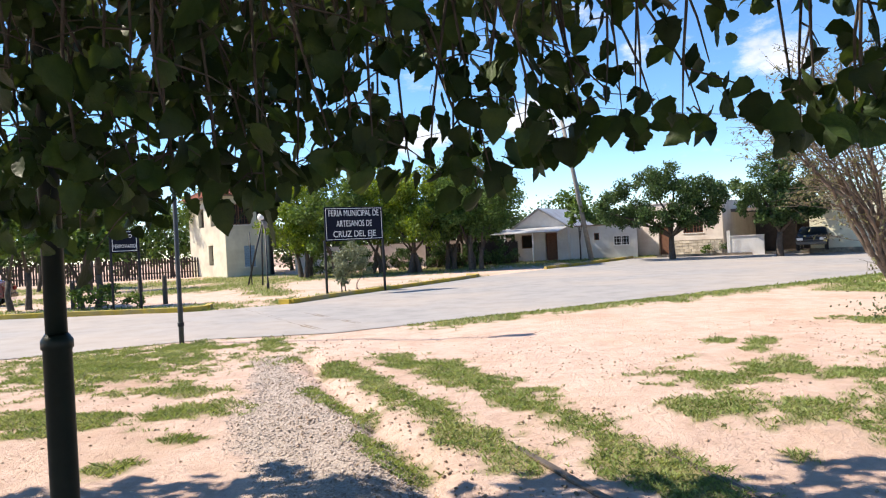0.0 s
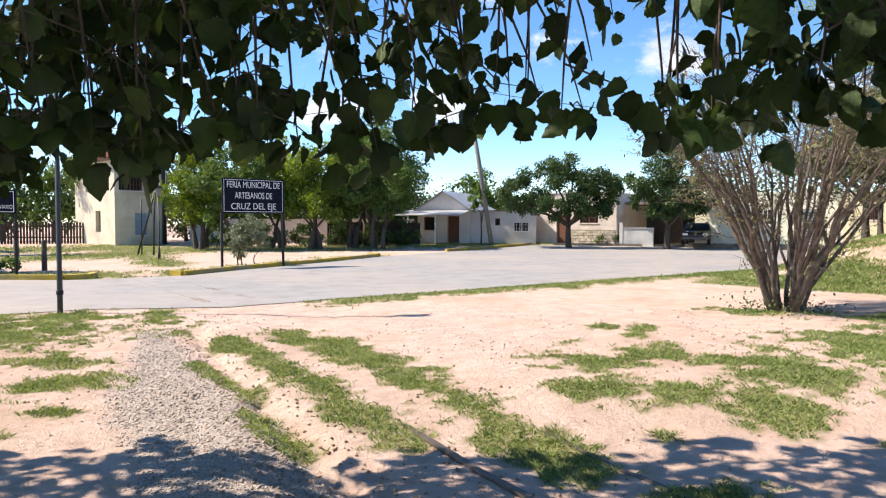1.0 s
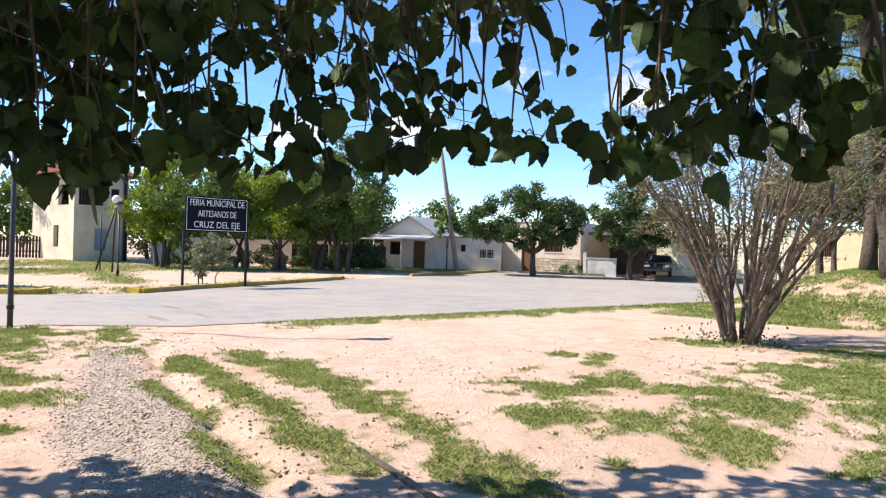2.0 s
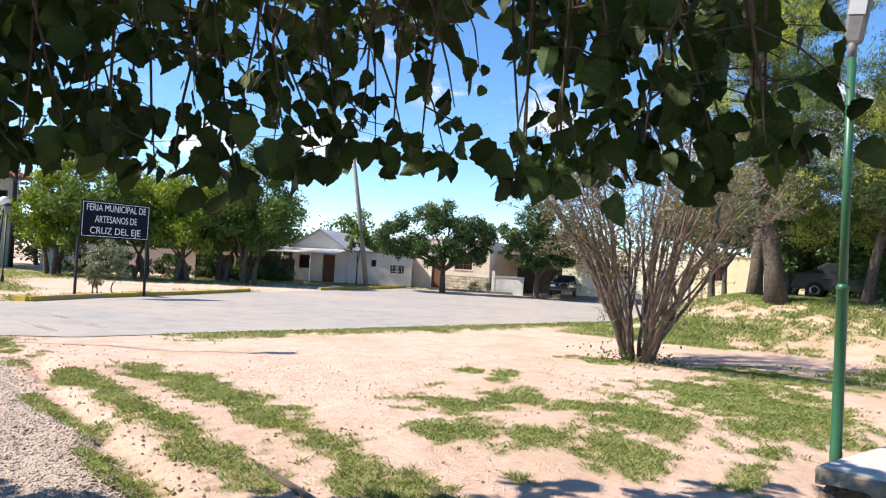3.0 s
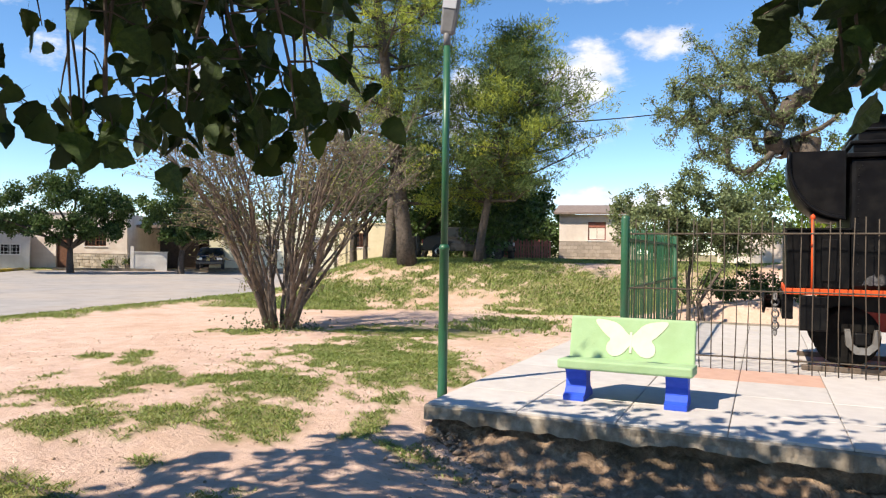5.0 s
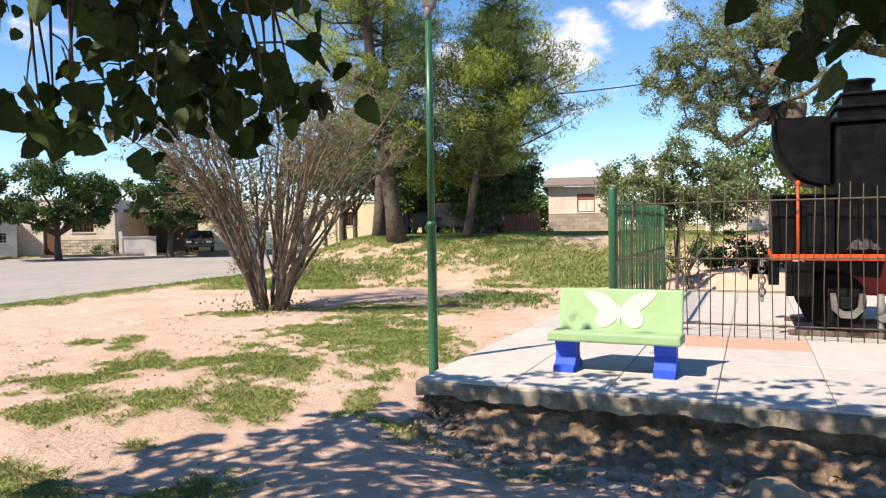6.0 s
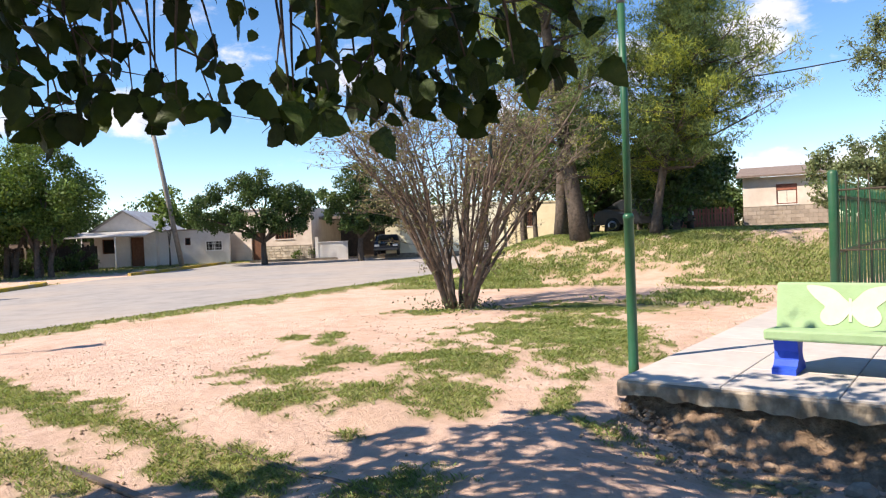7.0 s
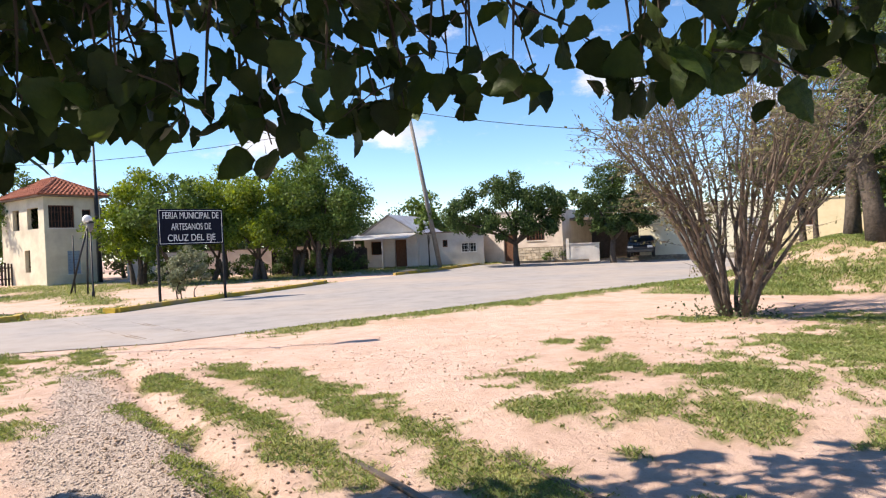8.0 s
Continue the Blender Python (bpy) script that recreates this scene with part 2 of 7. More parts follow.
LIGHT_CREAM = shade("light_cream_plaster", [(0.72, 0.69, 0.52), (0.80, 0.77, 0.60)], 2.5, rough=0.9, bump=0.2, second=(0.6, 0.55, 0.42), second_scale=0.7, second_amount=0.4)
GREY_BLOCK = shade("grey_block_masonry", [(0.30, 0.25, 0.21), (0.42, 0.36, 0.31)], 4, rough=0.95, bump=0.5, bump_scale=20, random_tint=0.15)
STONE = shade("pale_rubble_stone", [(0.34, 0.29, 0.23), (0.58, 0.52, 0.44)], 4, rough=0.95, bump=0.5, bump_scale=20, random_tint=0.25)
ROOF_TILE = shade("red_clay_roof_tile", [(0.20, 0.06, 0.036), (0.36, 0.13, 0.08)], 5, rough=0.85, bump=0.3, random_tint=0.25)
ROOF_GREY = shade("brown_grey_roof", [(0.16, 0.12, 0.10), (0.26, 0.21, 0.18)], 3, rough=0.85, bump=0.3)
TIN = shade("pale_corrugated_sheet", [(0.42, 0.43, 0.45), (0.58, 0.59, 0.6)], 3, rough=0.5, metal=0.3, bump=0.1, second=(0.3, 0.2, 0.14), second_scale=0.8, second_amount=0.4)
DARK_OPENING = shade("dark_unlit_room", [(0.012, 0.011, 0.010), (0.025, 0.022, 0.02)], 3, rough=0.9, bump=0)
BROWN_WOOD = shade("brown_painted_wood", [(0.11, 0.05, 0.03), (0.19, 0.09, 0.055)], 7, rough=0.75, bump=0.3)
BLUE_WOOD = shade("faded_blue_shutter", [(0.20, 0.29, 0.40), (0.28, 0.38, 0.50)], 7, rough=0.75, bump=0.3)
RED_WOOD = shade("faded_red_wood", [(0.30, 0.10, 0.075), (0.42, 0.17, 0.12)], 7, rough=0.8, bump=0.3, random_tint=0.2)
GREY_WOOD = shade("weathered_grey_pole", [(0.20, 0.18, 0.16), (0.34, 0.31, 0.28)], 7, rough=0.9, bump=0.5, bump_scale=12)
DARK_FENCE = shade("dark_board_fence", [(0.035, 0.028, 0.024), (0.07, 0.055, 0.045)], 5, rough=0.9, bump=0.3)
GLOBE = shade("opal_lamp_globe", [(0.72, 0.70, 0.66), (0.8, 0.78, 0.74)], 5, rough=0.3, bump=0)
LAMP_HEAD = shade("light_grey_lamp_housing", [(0.13, 0.13, 0.13), (0.2, 0.2, 0.2)], 6, rough=0.45, bump=0.05)
STONE_CHIP = shade("grey_gravel_stone", [(0.33, 0.265, 0.225), (0.56, 0.465, 0.40)], 9, rough=0.9, bump=0.3, random_tint=0.35, island=True)
EARTH = shade("brown_eroded_earth", [(0.27, 0.185, 0.125), (0.46, 0.34, 0.245)], 5, rough=0.95, bump=0.9, bump_scale=14, dist=0.03, second=(0.16, 0.12, 0.08), second_scale=1.5, second_amount=0.6)
# EARTH toned darker, the bank's shade put into its colour
BANK_EARTH = shade("shade_toned_crumbling_earth", [(0.13, 0.088, 0.06), (0.25, 0.17, 0.115), (0.42, 0.31, 0.22)], 6, rough=0.97, bump=1.0, bump_scale=22, dist=0.04, second=(0.09, 0.068, 0.045), second_scale=2.6, second_amount=0.85)
CAR_RED = shade("dark_red_car_paint", [(0.10, 0.012, 0.014), (0.12, 0.016, 0.018)], 3, rough=0.25, bump=0, spec=0.6)
CAR_DARK = shade("dark_grey_car_paint", [(0.02, 0.022, 0.026), (0.03, 0.032, 0.036)], 3, rough=0.25, bump=0, spec=0.6)
RUBBER = shade("tyre_rubber", [(0.015, 0.015, 0.015), (0.03, 0.03, 0.03)], 9, rough=0.85, bump=0.1)
CHROME = shade("dull_wheel_metal", [(0.35, 0.35, 0.36), (0.5, 0.5, 0.5)], 5, rough=0.35, metal=0.9, bump=0)
CABLE = shade("black_cable", [(0.02, 0.02, 0.02), (0.03, 0.03, 0.03)], 5, rough=0.7, bump=0)
GLASS = bpy.data.materials.new("car_glass")
GLASS.use_nodes = True
GLASS.node_tree.nodes["Principled BSDF"].inputs["Base Color"].default_value = (0.02, 0.025, 0.03, 1)
GLASS.node_tree.nodes["Principled BSDF"].inputs["Roughness"].default_value = 0.06


def ground_material():
    """Sandy dirt; the 'cover' attribute blends to grassy soil, 'grit' to grey gravel."""
    m = bpy.data.materials.new("sandy_dirt")
    m.use_nodes = True
    n, l = m.node_tree.nodes, m.node_tree.links
    b = n["Principled BSDF"]
    co = n.new("ShaderNodeTexCoord")

    def noise_tex(scale, detail=6, rough=0.6):
        t = n.new("ShaderNodeTexNoise")
        t.inputs["Scale"].default_value, t.inputs["Detail"].default_value, t.inputs["Roughness"].default_value = scale, detail, rough
        l.new(co.outputs["Object"], t.inputs["Vector"])
        return t.outputs["Fac"]

    def ramp(fac, stops):
        r = n.new("ShaderNodeValToRGB")
        for k, (p, c) in enumerate(stops):
            el = r.color_ramp.elements[k] if k < 2 else r.color_ramp.elements.new(p)
            el.position, el.color = p, (*c, 1)
        l.new(fac, r.inputs["Fac"])
        return r.outputs["Color"]

    def mix(fac, a, c):
        x = n.new("ShaderNodeMix")
        x.data_type = "RGBA"
        l.new(fac, x.inputs["Factor"])
        l.new(a, x.inputs["A"])
        l.new(c, x.inputs["B"])
        return x.outputs["Result"]

    def attribute(name):
        a = n.new("ShaderNodeAttribute")
        a.attribute_name = name
        return a.outputs["Fac"]

    dirt = ramp(noise_tex(2.3, 12, 0.78), [(0.3, (0.45, 0.31, 0.24)), (0.5, (0.59, 0.425, 0.345)), (0.7, (0.68, 0.515, 0.43))])
    red = ramp(noise_tex(0.25, 5), [(0.45, (0.46, 0.31, 0.21)), (0.62, (0.40, 0.25, 0.165))])
    dirt = mix(ramp(noise_tex(0.35, 6), [(0.5, (0, 0, 0)), (0.72, (0.8, 0.8, 0.8))]), dirt, red)
    specks = ramp(noise_tex(16, 8, 0.75), [(0.56, (0, 0, 0)), (0.72, (0.75, 0.75, 0.75))])
    dirt = mix(specks, dirt, ramp(noise_tex(5, 3), [(0.3, (0.30, 0.20, 0.135)), (0.7, (0.40, 0.28, 0.20))]))
    soil = ramp(noise_tex(9, 8, 0.7), [(0.35, (0.15, 0.17, 0.055)), (0.65, (0.33, 0.28, 0.15))])
    grit = ramp(noise_tex(38, 4), [(0.35, (0.34, 0.275, 0.23)), (0.6, (0.54, 0.455, 0.395))])
    colour = mix(attribute("cover"), dirt, soil)
    colour = mix(attribute("grit"), colour, grit)
    l.new(colour, b.inputs["Base Color"])
    b.inputs["Roughness"].default_value = 0.95
    b.inputs["Specular IOR Level"].default_value = 0.15
    bp = n.new("ShaderNodeBump")
    bp.inputs["Strength"].default_value, bp.inputs["Distance"].default_value = 1.0, 0.05
    l.new(noise_tex(11, 10, 0.7), bp.inputs["Height"])
    l.new(bp.outputs["Normal"], b.inputs["Normal"])
    return m


DIRT = ground_material()


# ---- building helpers ----
def part(name, bm, material, parent=None, label="", smooth=False):
    """Links a bmesh as ONE mesh object, under its parent if one is given."""
    me = bpy.data.meshes.new(name)
    if isinstance(bm, bmesh.types.BMesh):
        bm.to_mesh(me)
        bm.free()
    else:
        me.from_pydata(*bm)
    if smooth:
        me.polygons.foreach_set("use_smooth", [True] * len(me.polygons))
    me.materials.append(material)
    ob = new(name, me)
    if parent is not None:
        ob.parent = parent
    if label:
        ob["label"] = label
    return ob


def thing(name, m, label, category, group="", kind=""):
    ob = new(name)
    ob.matrix_world = m
    return tagged(ob, label, category, group, kind)


def box(bm, x0, x1, y0, y1, z0, z1, bevel=0.0):
    g = bmesh.ops.create_cube(bm, size=1.0, matrix=Matrix.LocRotScale(((x0 + x1) / 2, (y0 + y1) / 2, (z0 + z1) / 2), None, (abs(x1 - x0), abs(y1 - y0), abs(z1 - z0))))
    if bevel:
        es = list({e for v in g["verts"] for e in v.link_edges})
        bmesh.ops.bevel(bm, geom=es, offset=bevel, segments=2, affect="EDGES", profile=0.5)
    return bm


def boxed(*a, **k):
    return box(bmesh.new(), *a, **k)


def tube(bm, pts, radii, sides=8, cap=True):
    """A tapered tube along points."""
    pts = [Vector(p) for p in pts]
    if not hasattr(radii, "__len__"):
        radii = [radii] * len(pts)
    rings = []
    for k, p in enumerate(pts):
        d = (pts[min(k + 1, len(pts) - 1)] - pts[max(k - 1, 0)]).normalized()
        a = d.orthogonal().normalized() if k == 0 else (prev - d * prev.dot(d)).normalized()
        prev = a
        c = d.cross(a)
        rings.append([bm.verts.new(p + (a * math.cos(2 * math.pi * s / sides) + c * math.sin(2 * math.pi * s / sides)) * radii[k]) for s in range(sides)])
    for r0, r1 in zip(rings, rings[1:]):
        for s in range(sides):
            f = bm.faces.new((r0[s], r0[(s + 1) % sides], r1[(s + 1) % sides], r1[s]))
            f.smooth = sides > 4
    if cap:
        bm.faces.new(rings[0][::-1])
        bm.faces.new(rings[-1])
    return bm


def lathe(bm, profile, sides=20, at=(0, 0, 0), axis="z"):
    """Turns (radius, height) pairs round an axis."""
    rings = []
    for r, h in profile:
        ring = []
        for s in range(sides):
            a = 2 * math.pi * s / sides
            u, v = r * math.cos(a), r * math.sin(a)
            p = {"z": (u, v, h), "x": (h, u, v), "y": (u, h, v)}[axis]
            ring.append(bm.verts.new(Vector(p) + Vector(at)))
        rings.append(ring)
    for r0, r1 in zip(rings, rings[1:]):
        for s in range(sides):
            f = bm.faces.new((r0[s], r0[(s + 1) % sides], r1[(s + 1) % sides], r1[s]))
            f.smooth = True
    bm.faces.new(rings[0][::-1])
    bm.faces.new(rings[-1])
    bmesh.ops.recalc_face_normals(bm, faces=bm.faces)
    return bm


def smooth_step(a, b, v):
    t = np.clip((v - a) / (b - a), 0, 1)
    return t * t * (3 - 2 * t)


def text_on(name, body, size, m, material, parent, width=None):
    """Lettering as a thin mesh."""
    cu = bpy.data.curves.new(name, "FONT")
    cu.body, cu.size, cu.align_x, cu.align_y, cu.extrude = body, size, "CENTER", "CENTER", 0.004
    ob = new(name, cu)
    me = bpy.data.meshes.new_from_object(ob.evaluated_get(bpy.context.evaluated_depsgraph_get()))
    bpy.data.objects.remove(ob)
    xs = [v.co.x for v in me.vertices]
    if width:
        k = width / (max(xs) - min(xs))
        for v in me.vertices:
            v.co.x *= k
    me.materials.clear()
    me.materials.append(material)
    ob = new(name, me)
    ob.parent = parent
    ob.matrix_local = m
    return ob


# ---- the lie of the land ----
def line_distance(x, y, pts):
    """Distance to a polyline, and how far along it (0 to 1) the foot lies."""
    best, along = np.full(np.shape(x), 1e9), np.zeros(np.shape(x))
    n = len(pts) - 1
    for k, ((ax, ay), (bx, by)) in enumerate(zip(pts, pts[1:])):
        dx, dy = bx - ax, by - ay
        t = np.clip(((x - ax) * dx + (y - ay) * dy) / (dx * dx + dy * dy), 0, 1)
        d = np.hypot(x - ax - t * dx, y - ay - t * dy)
        near = d < best
        best, along = np.where(near, d, best), np.where(near, (k + t) / n, along)
    return best, along


def ripple(x, y, s, seed=0.0):
    """Smooth lattice noise of about -1 to 1 for numpy grids, with features about 2 s wide."""
    def octave(u, v, k):
        i, j = np.floor(u), np.floor(v)
        f, g = u - i, v - j
        f, g = f * f * (3 - 2 * f), g * g * (3 - 2 * g)

        def knot(a, b):
            q = np.sin(a * 127.1 + b * 311.7 + k * 74.7) * 43758.5453
            return (q - np.floor(q)) * 2 - 1
        return (knot(i, j) * (1 - f) + knot(i + 1, j) * f) * (1 - g) + (knot(i, j + 1) * (1 - f) + knot(i + 1, j + 1) * f) * g
    x, y = np.asarray(x, float) / (1.6 * s) + 0.37 * seed, np.asarray(y, float) / (1.6 * s) - 0.61 * seed
    return octave(x, y, seed) + 0.45 * octave(2.1 * x + 0.3 * y, 2.1 * y - 0.3 * x, seed + 5)


DITCH = [(-2.6, 12.6), (-2.0, 10.57), (-0.75, 7.3), (-0.1, 5.7), (0.6, 3.8)]
NEAR_EDGE = [(-60, 8.0), (-20, 10.5), (-8.3, 13.6), (-5.0, 15.2), (-2.44, 15.23), (-0.5, 16.5), (2.68, 18.3), (8.06, 21.42), (13.14, 23.9), (22, 28.5), (40, 36)]
CORNER = Vector((5.36, 5.73, 0))
IN_AX, ALONG_AX = Vector((0.927, 0.375, 0)), Vector((0.375, -0.927, 0))


def platform_xy(a, b):
    p = CORNER + IN_AX * a + ALONG_AX * b
    return p.x, p.y


def height(x, y):
    x, y = np.asarray(x, float), np.asarray(y, float)
    h = 0.25 * smooth_step(42, 54, y)
    # track bed sinks towards the platform's front
    h = h - 0.15 * smooth_step(8.2, 5.6, y) * smooth_step(-0.9, 0.4, x) * smooth_step(-30, -6, y)
    ia = (x - CORNER.x) * IN_AX.x + (y - CORNER.y) * IN_AX.y
    ib = (x - CORNER.x) * ALONG_AX.x + (y - CORNER.y) * ALONG_AX.y
    h = h - 0.33 * smooth_step(-2.6, -0.55, ia) * smooth_step(0.4, -0.1, ia - 0.5) * smooth_step(-0.5, 1.5, ib)
    d, _ = line_distance(x, y, DITCH)
    h = h - (0.10 + 0.04 * ripple(x, y, 0.25, 11)) * np.exp(-((d + 0.07 * ripple(x, y, 0.3, 8)) / (0.15 + 0.06 * ripple(x, y, 0.5, 6))) ** 2) * smooth_step(13, 11.5, y)
    u = (x - 13.4) * 0.77 + (y - 15.0) * 0.64
    w = (x - 12.6) * 0.75 - (y - 18.2) * 0.66
    h = h + 1.3 * smooth_step(0, 6.5, u) * smooth_step(-3.4, 1.6, w)
    h = h + 0.6 * smooth_step(12.5, 17, x) * smooth_step(11, 7, y)
    near = smooth_step(30, 12, np.hypot(x, y)) * smooth_step(0, 1.2, line_distance(x, y, NEAR_EDGE)[0])
    h = h + near * (0.022 * ripple(x, y, 0.9, 1) + 0.014 * ripple(x, y, 0.31, 2) + 0.009 * ripple(x, y, 0.12, 5))
    # the ground runs under the platform, out of its way
    a = (x - CORNER.x) * IN_AX.x + (y - CORNER.y) * IN_AX.y
    b = (x - CORNER.x) * ALONG_AX.x + (y - CORNER.y) * ALONG_AX.y
    under = smooth_step(0.25, 0.5, a) * smooth_step(0.06, 0.3, b) * smooth_step(12.2, 11.6, a) * smooth_step(14, 13, b)
    return h * (1 - under) - 0.12 * under


def ground_z(x, y):
    return float(height(np.array([x]), np.array([y]))[0])


PATCHES = [  # x, y, two radii, turn in degrees
    (-5.95, 12.5, 2.5, 2.3, -16), (-3.59, 9.7, 0.66, 0.34, -13), (-3.03, 8.25, 0.62, 0.55, -11), (-3.96, 8.13, 0.45, 0.36, -11), (-4.94, 8.52, 0.5, 0.42, -11),
    (-4.38, 7.69, 0.36, 0.22, -10), (-2.72, 7.23, 0.28, 0.18, -10), (-2.86, 6.36, 0.18, 0.25, -8), (-3.6, 14.1, 0.3, 1.3, 20),
    (2.96, 8.86, 0.66, 0.5, -43), (2.36, 7.45, 0.42, 0.52, -43), (3.86, 9.29, 0.41, 0.58, -43), (4.96, 8.29, 1.1, 1.15, -43), (7.41, 8.9, 1.25, 2.1, -42),
    (3.28, 7.43, 0.34, 0.36, -43), (4.11, 6.8, 0.38, 0.6, -43), (4.84, 6.03, 0.22, 0.4, -43), (2.68, 6.26, 0.16, 0.15, -43), (4.65, 11.54, 0.19, 0.36, -42),
    (4.04, 11.77, 0.2, 0.28, -42), (4.18, 10.72, 0.18, 0.34, -42), (3.0, 10.19, 0.2, 0.3, -43), (7.42, 10.4, 0.22, 0.4, -42), (10.36, 11.1, 1.7, 1.2, -41), (13.13, 11.02, 1.0, 1.3, -40),
    (7.6, 13.3, 0.9, 0.45, -25), (4.75, 5.2, 0.4, 0.35, -50), (5.1, 3.9, 0.35, 0.3, -50), (2.6, 5.0, 0.5, 0.25, 10),
]
STRIPS = [
    ([(-1.79, 11.0), (-0.91, 9.34), (-0.2, 7.7), (0.08, 7.05), (0.42, 6.4)], 0.25), ([(-0.9, 11.5), (-0.1, 9.95), (0.57, 8.6), (1.15, 7.15), (1.62, 5.8)], 0.36),
    ([(-1.89, 9.35), (-1.37, 8.5), (-0.98, 7.7)], 0.16), ([(-0.85, 7.05), (-0.4, 6.2)], 0.14), ([(-0.4, 16.25), (2.7, 18.0), (8.0, 21.1), (13.0, 23.4)], 0.7),
    ([(-5.4, 25.0), (-3.6, 29.0), (-0.8, 33.0), (0.9, 36.0)], 1.3), ([(-9.2, 24.4), (-12.5, 24.8), (-30, 27)], 1.7),
    ([(-14, 46), (-6, 45.5), (4, 49), (12, 52)], 2.6), ([(-7.5, 30), (-13, 44)], 0.8), ([(-40, 33), (-20, 34), (-13.5, 38), (-11, 47)], 2.4), ([(-40, 44), (-20, 46), (-16, 48)], 3.0), ([(12.5, 50.2), (24, 47.5), (30, 38)], 1.2),
]


def cover(x, y):
    """How much grass grows at a place, 0 to 1."""
    rag = 0.48 * ripple(x, y, 0.4, 3) + 0.5 * ripple(x, y, 0.15, 4) + 0.2 * ripple(x, y, 1.0, 7) + 0.5 * ripple(y, x, 0.06, 13)
    c = np.zeros(np.shape(x))
    for px, py, rx, ry, turn in PATCHES:
        k, s = math.cos(radians(turn)), math.sin(radians(turn))
        u, v = ((x - px) * k + (y - py) * s) / rx, ((y - py) * k - (x - px) * s) / ry
        c = np.maximum(c, smooth_step(1.5, 0.5, np.hypot(u, v) * 1.12 + rag + 0.04))
    for pts, half in STRIPS:
        d, _ = line_distance(x, y, pts)
        c = np.maximum(c, smooth_step(1.4, 0.5, d / half + rag - 0.05))
    u = (x - 13.0) * 0.77 + (y - 14.6) * 0.64
    c = np.maximum(c, smooth_step(0, 0.7, u) * smooth_step(-4.2, -2.5, (x - 12.6) * 0.75 - (y - 18.2) * 0.66) * smooth_step(-0.3, 0.5, 0.7 * ripple(x, y, 2.0, 14) + 0.5 * rag + 0.55) * smooth_step(9.3, 11.3, y) * 0.9)
    return c


def grit(x, y):
    d, along = line_distance(x, y, [(-3.1, 12.2), (-2.85, 11.3), (-1.66, 7.75), (-0.98, 6.0), (0.1, 3.2), (1.1, 0.5)])
    half = 0.27 + 0.30 * smooth_step(11.5, 7.0, y)
    return smooth_step(1.35, 0.7, d / half + 0.22 * ripple(x, y, 0.2, 9) + 0.15 * ripple(y, x, 0.7, 5)) * smooth_step(13, 11.5, y)


def stretch(lo, hi, a, b, step, grow):
    """Grid lines: even between a and b, ever wider outside."""
    v = list(np.arange(a, b + step / 2, step))
    s = step
    while v[-1] < hi:
        s *= grow
        v.append(v[-1] + s)
    s = step
    while v[0] > lo:
        s *= grow
        v.insert(0, v[0] - s)
    return np.array(v)


def build_ground():
    xs, ys = stretch(-1500, 1500, -9, 14, 0.11, 1.12), stretch(-1500, 1500, 2.6, 17, 0.11, 1.12)
    gx, gy = np.meshgrid(xs, ys)
    gz = height(gx, gy)
    verts = np.stack([gx.ravel(), gy.ravel(), gz.ravel()], 1)
    w, hgt = len(xs), len(ys)
    i = (np.arange(hgt - 1)[:, None] * w + np.arange(w - 1)[None]).ravel()
    faces = np.stack([i, i + 1, i + w + 1, i + w], 1)
    ob = part("ground", (verts.tolist(), [], faces.tolist()), DIRT, smooth=True)
    for name, values in (("cover", cover(gx, gy)), ("grit", grit(gx, gy))):
        ob.data.attributes.new(name, "FLOAT", "POINT").data.foreach_set("value", values.ravel().astype(np.float32))
    tagged(ob, "pale sandy dirt ground with worn grass patches", "ground", kind="structure")


build_ground()


# the road's two edges, point for point
NEAR_SIDE = [(-60, 8), (-20, 10.5), (-12, 12.3), (-8.3, 13.6), (-5.0, 15.2), (-2.44, 15.23), (-0.5, 16.5), (2.68, 18.3), (8.06, 21.42), (13.14, 23.9), (17, 26), (22, 28.5), (27, 31)]
FAR_SIDE = [(-60, 26), (-20, 24), (-12.5, 23.2), (-7.9, 22.8), (-5.75, 24.0), (-4.35, 26.9), (-1.4, 31.7), (1.3, 36.6), (5.4, 42.0), (11.9, 48.6), (14.2, 48.3), (22.7, 45.2), (33, 37.5)]
FAR_EDGE = FAR_SIDE[::-1]


def build_road():
    rows = []
    for k in range(len(NEAR_SIDE) - 1):
        for i in range(12):
            s = i / 12
            a = Vector(NEAR_SIDE[k]).lerp(Vector(NEAR_SIDE[k + 1]), s)
            b = Vector(FAR_SIDE[k]).lerp(Vector(FAR_SIDE[k + 1]), s)
            wob = 0.10 * noise.noise(Vector((a.x * 0.9, a.y * 0.9, 1.0))) + 0.05 * noise.noise(Vector((a.x * 3.1, a.y * 3.1, 4.0)))
            rows.append([a.lerp(b, j / 26) + (Vector((0, wob)) if j == 0 else Vector((0, 0))) for j in range(27)])
    bm = bmesh.new()
    grid = [[bm.verts.new((p.x, p.y, ground_z(p.x, p.y) + 0.014)) for p in r] for r in rows]
    for r0, r1 in zip(grid, grid[1:]):
        for j in range(26):
            bm.faces.new((r0[j], r1[j], r1[j + 1], r0[j + 1])).smooth = True
    tagged(part("road", bm, ROAD), "wide worn pale grey paved road curving uphill", "road", kind="structure")


build_road()


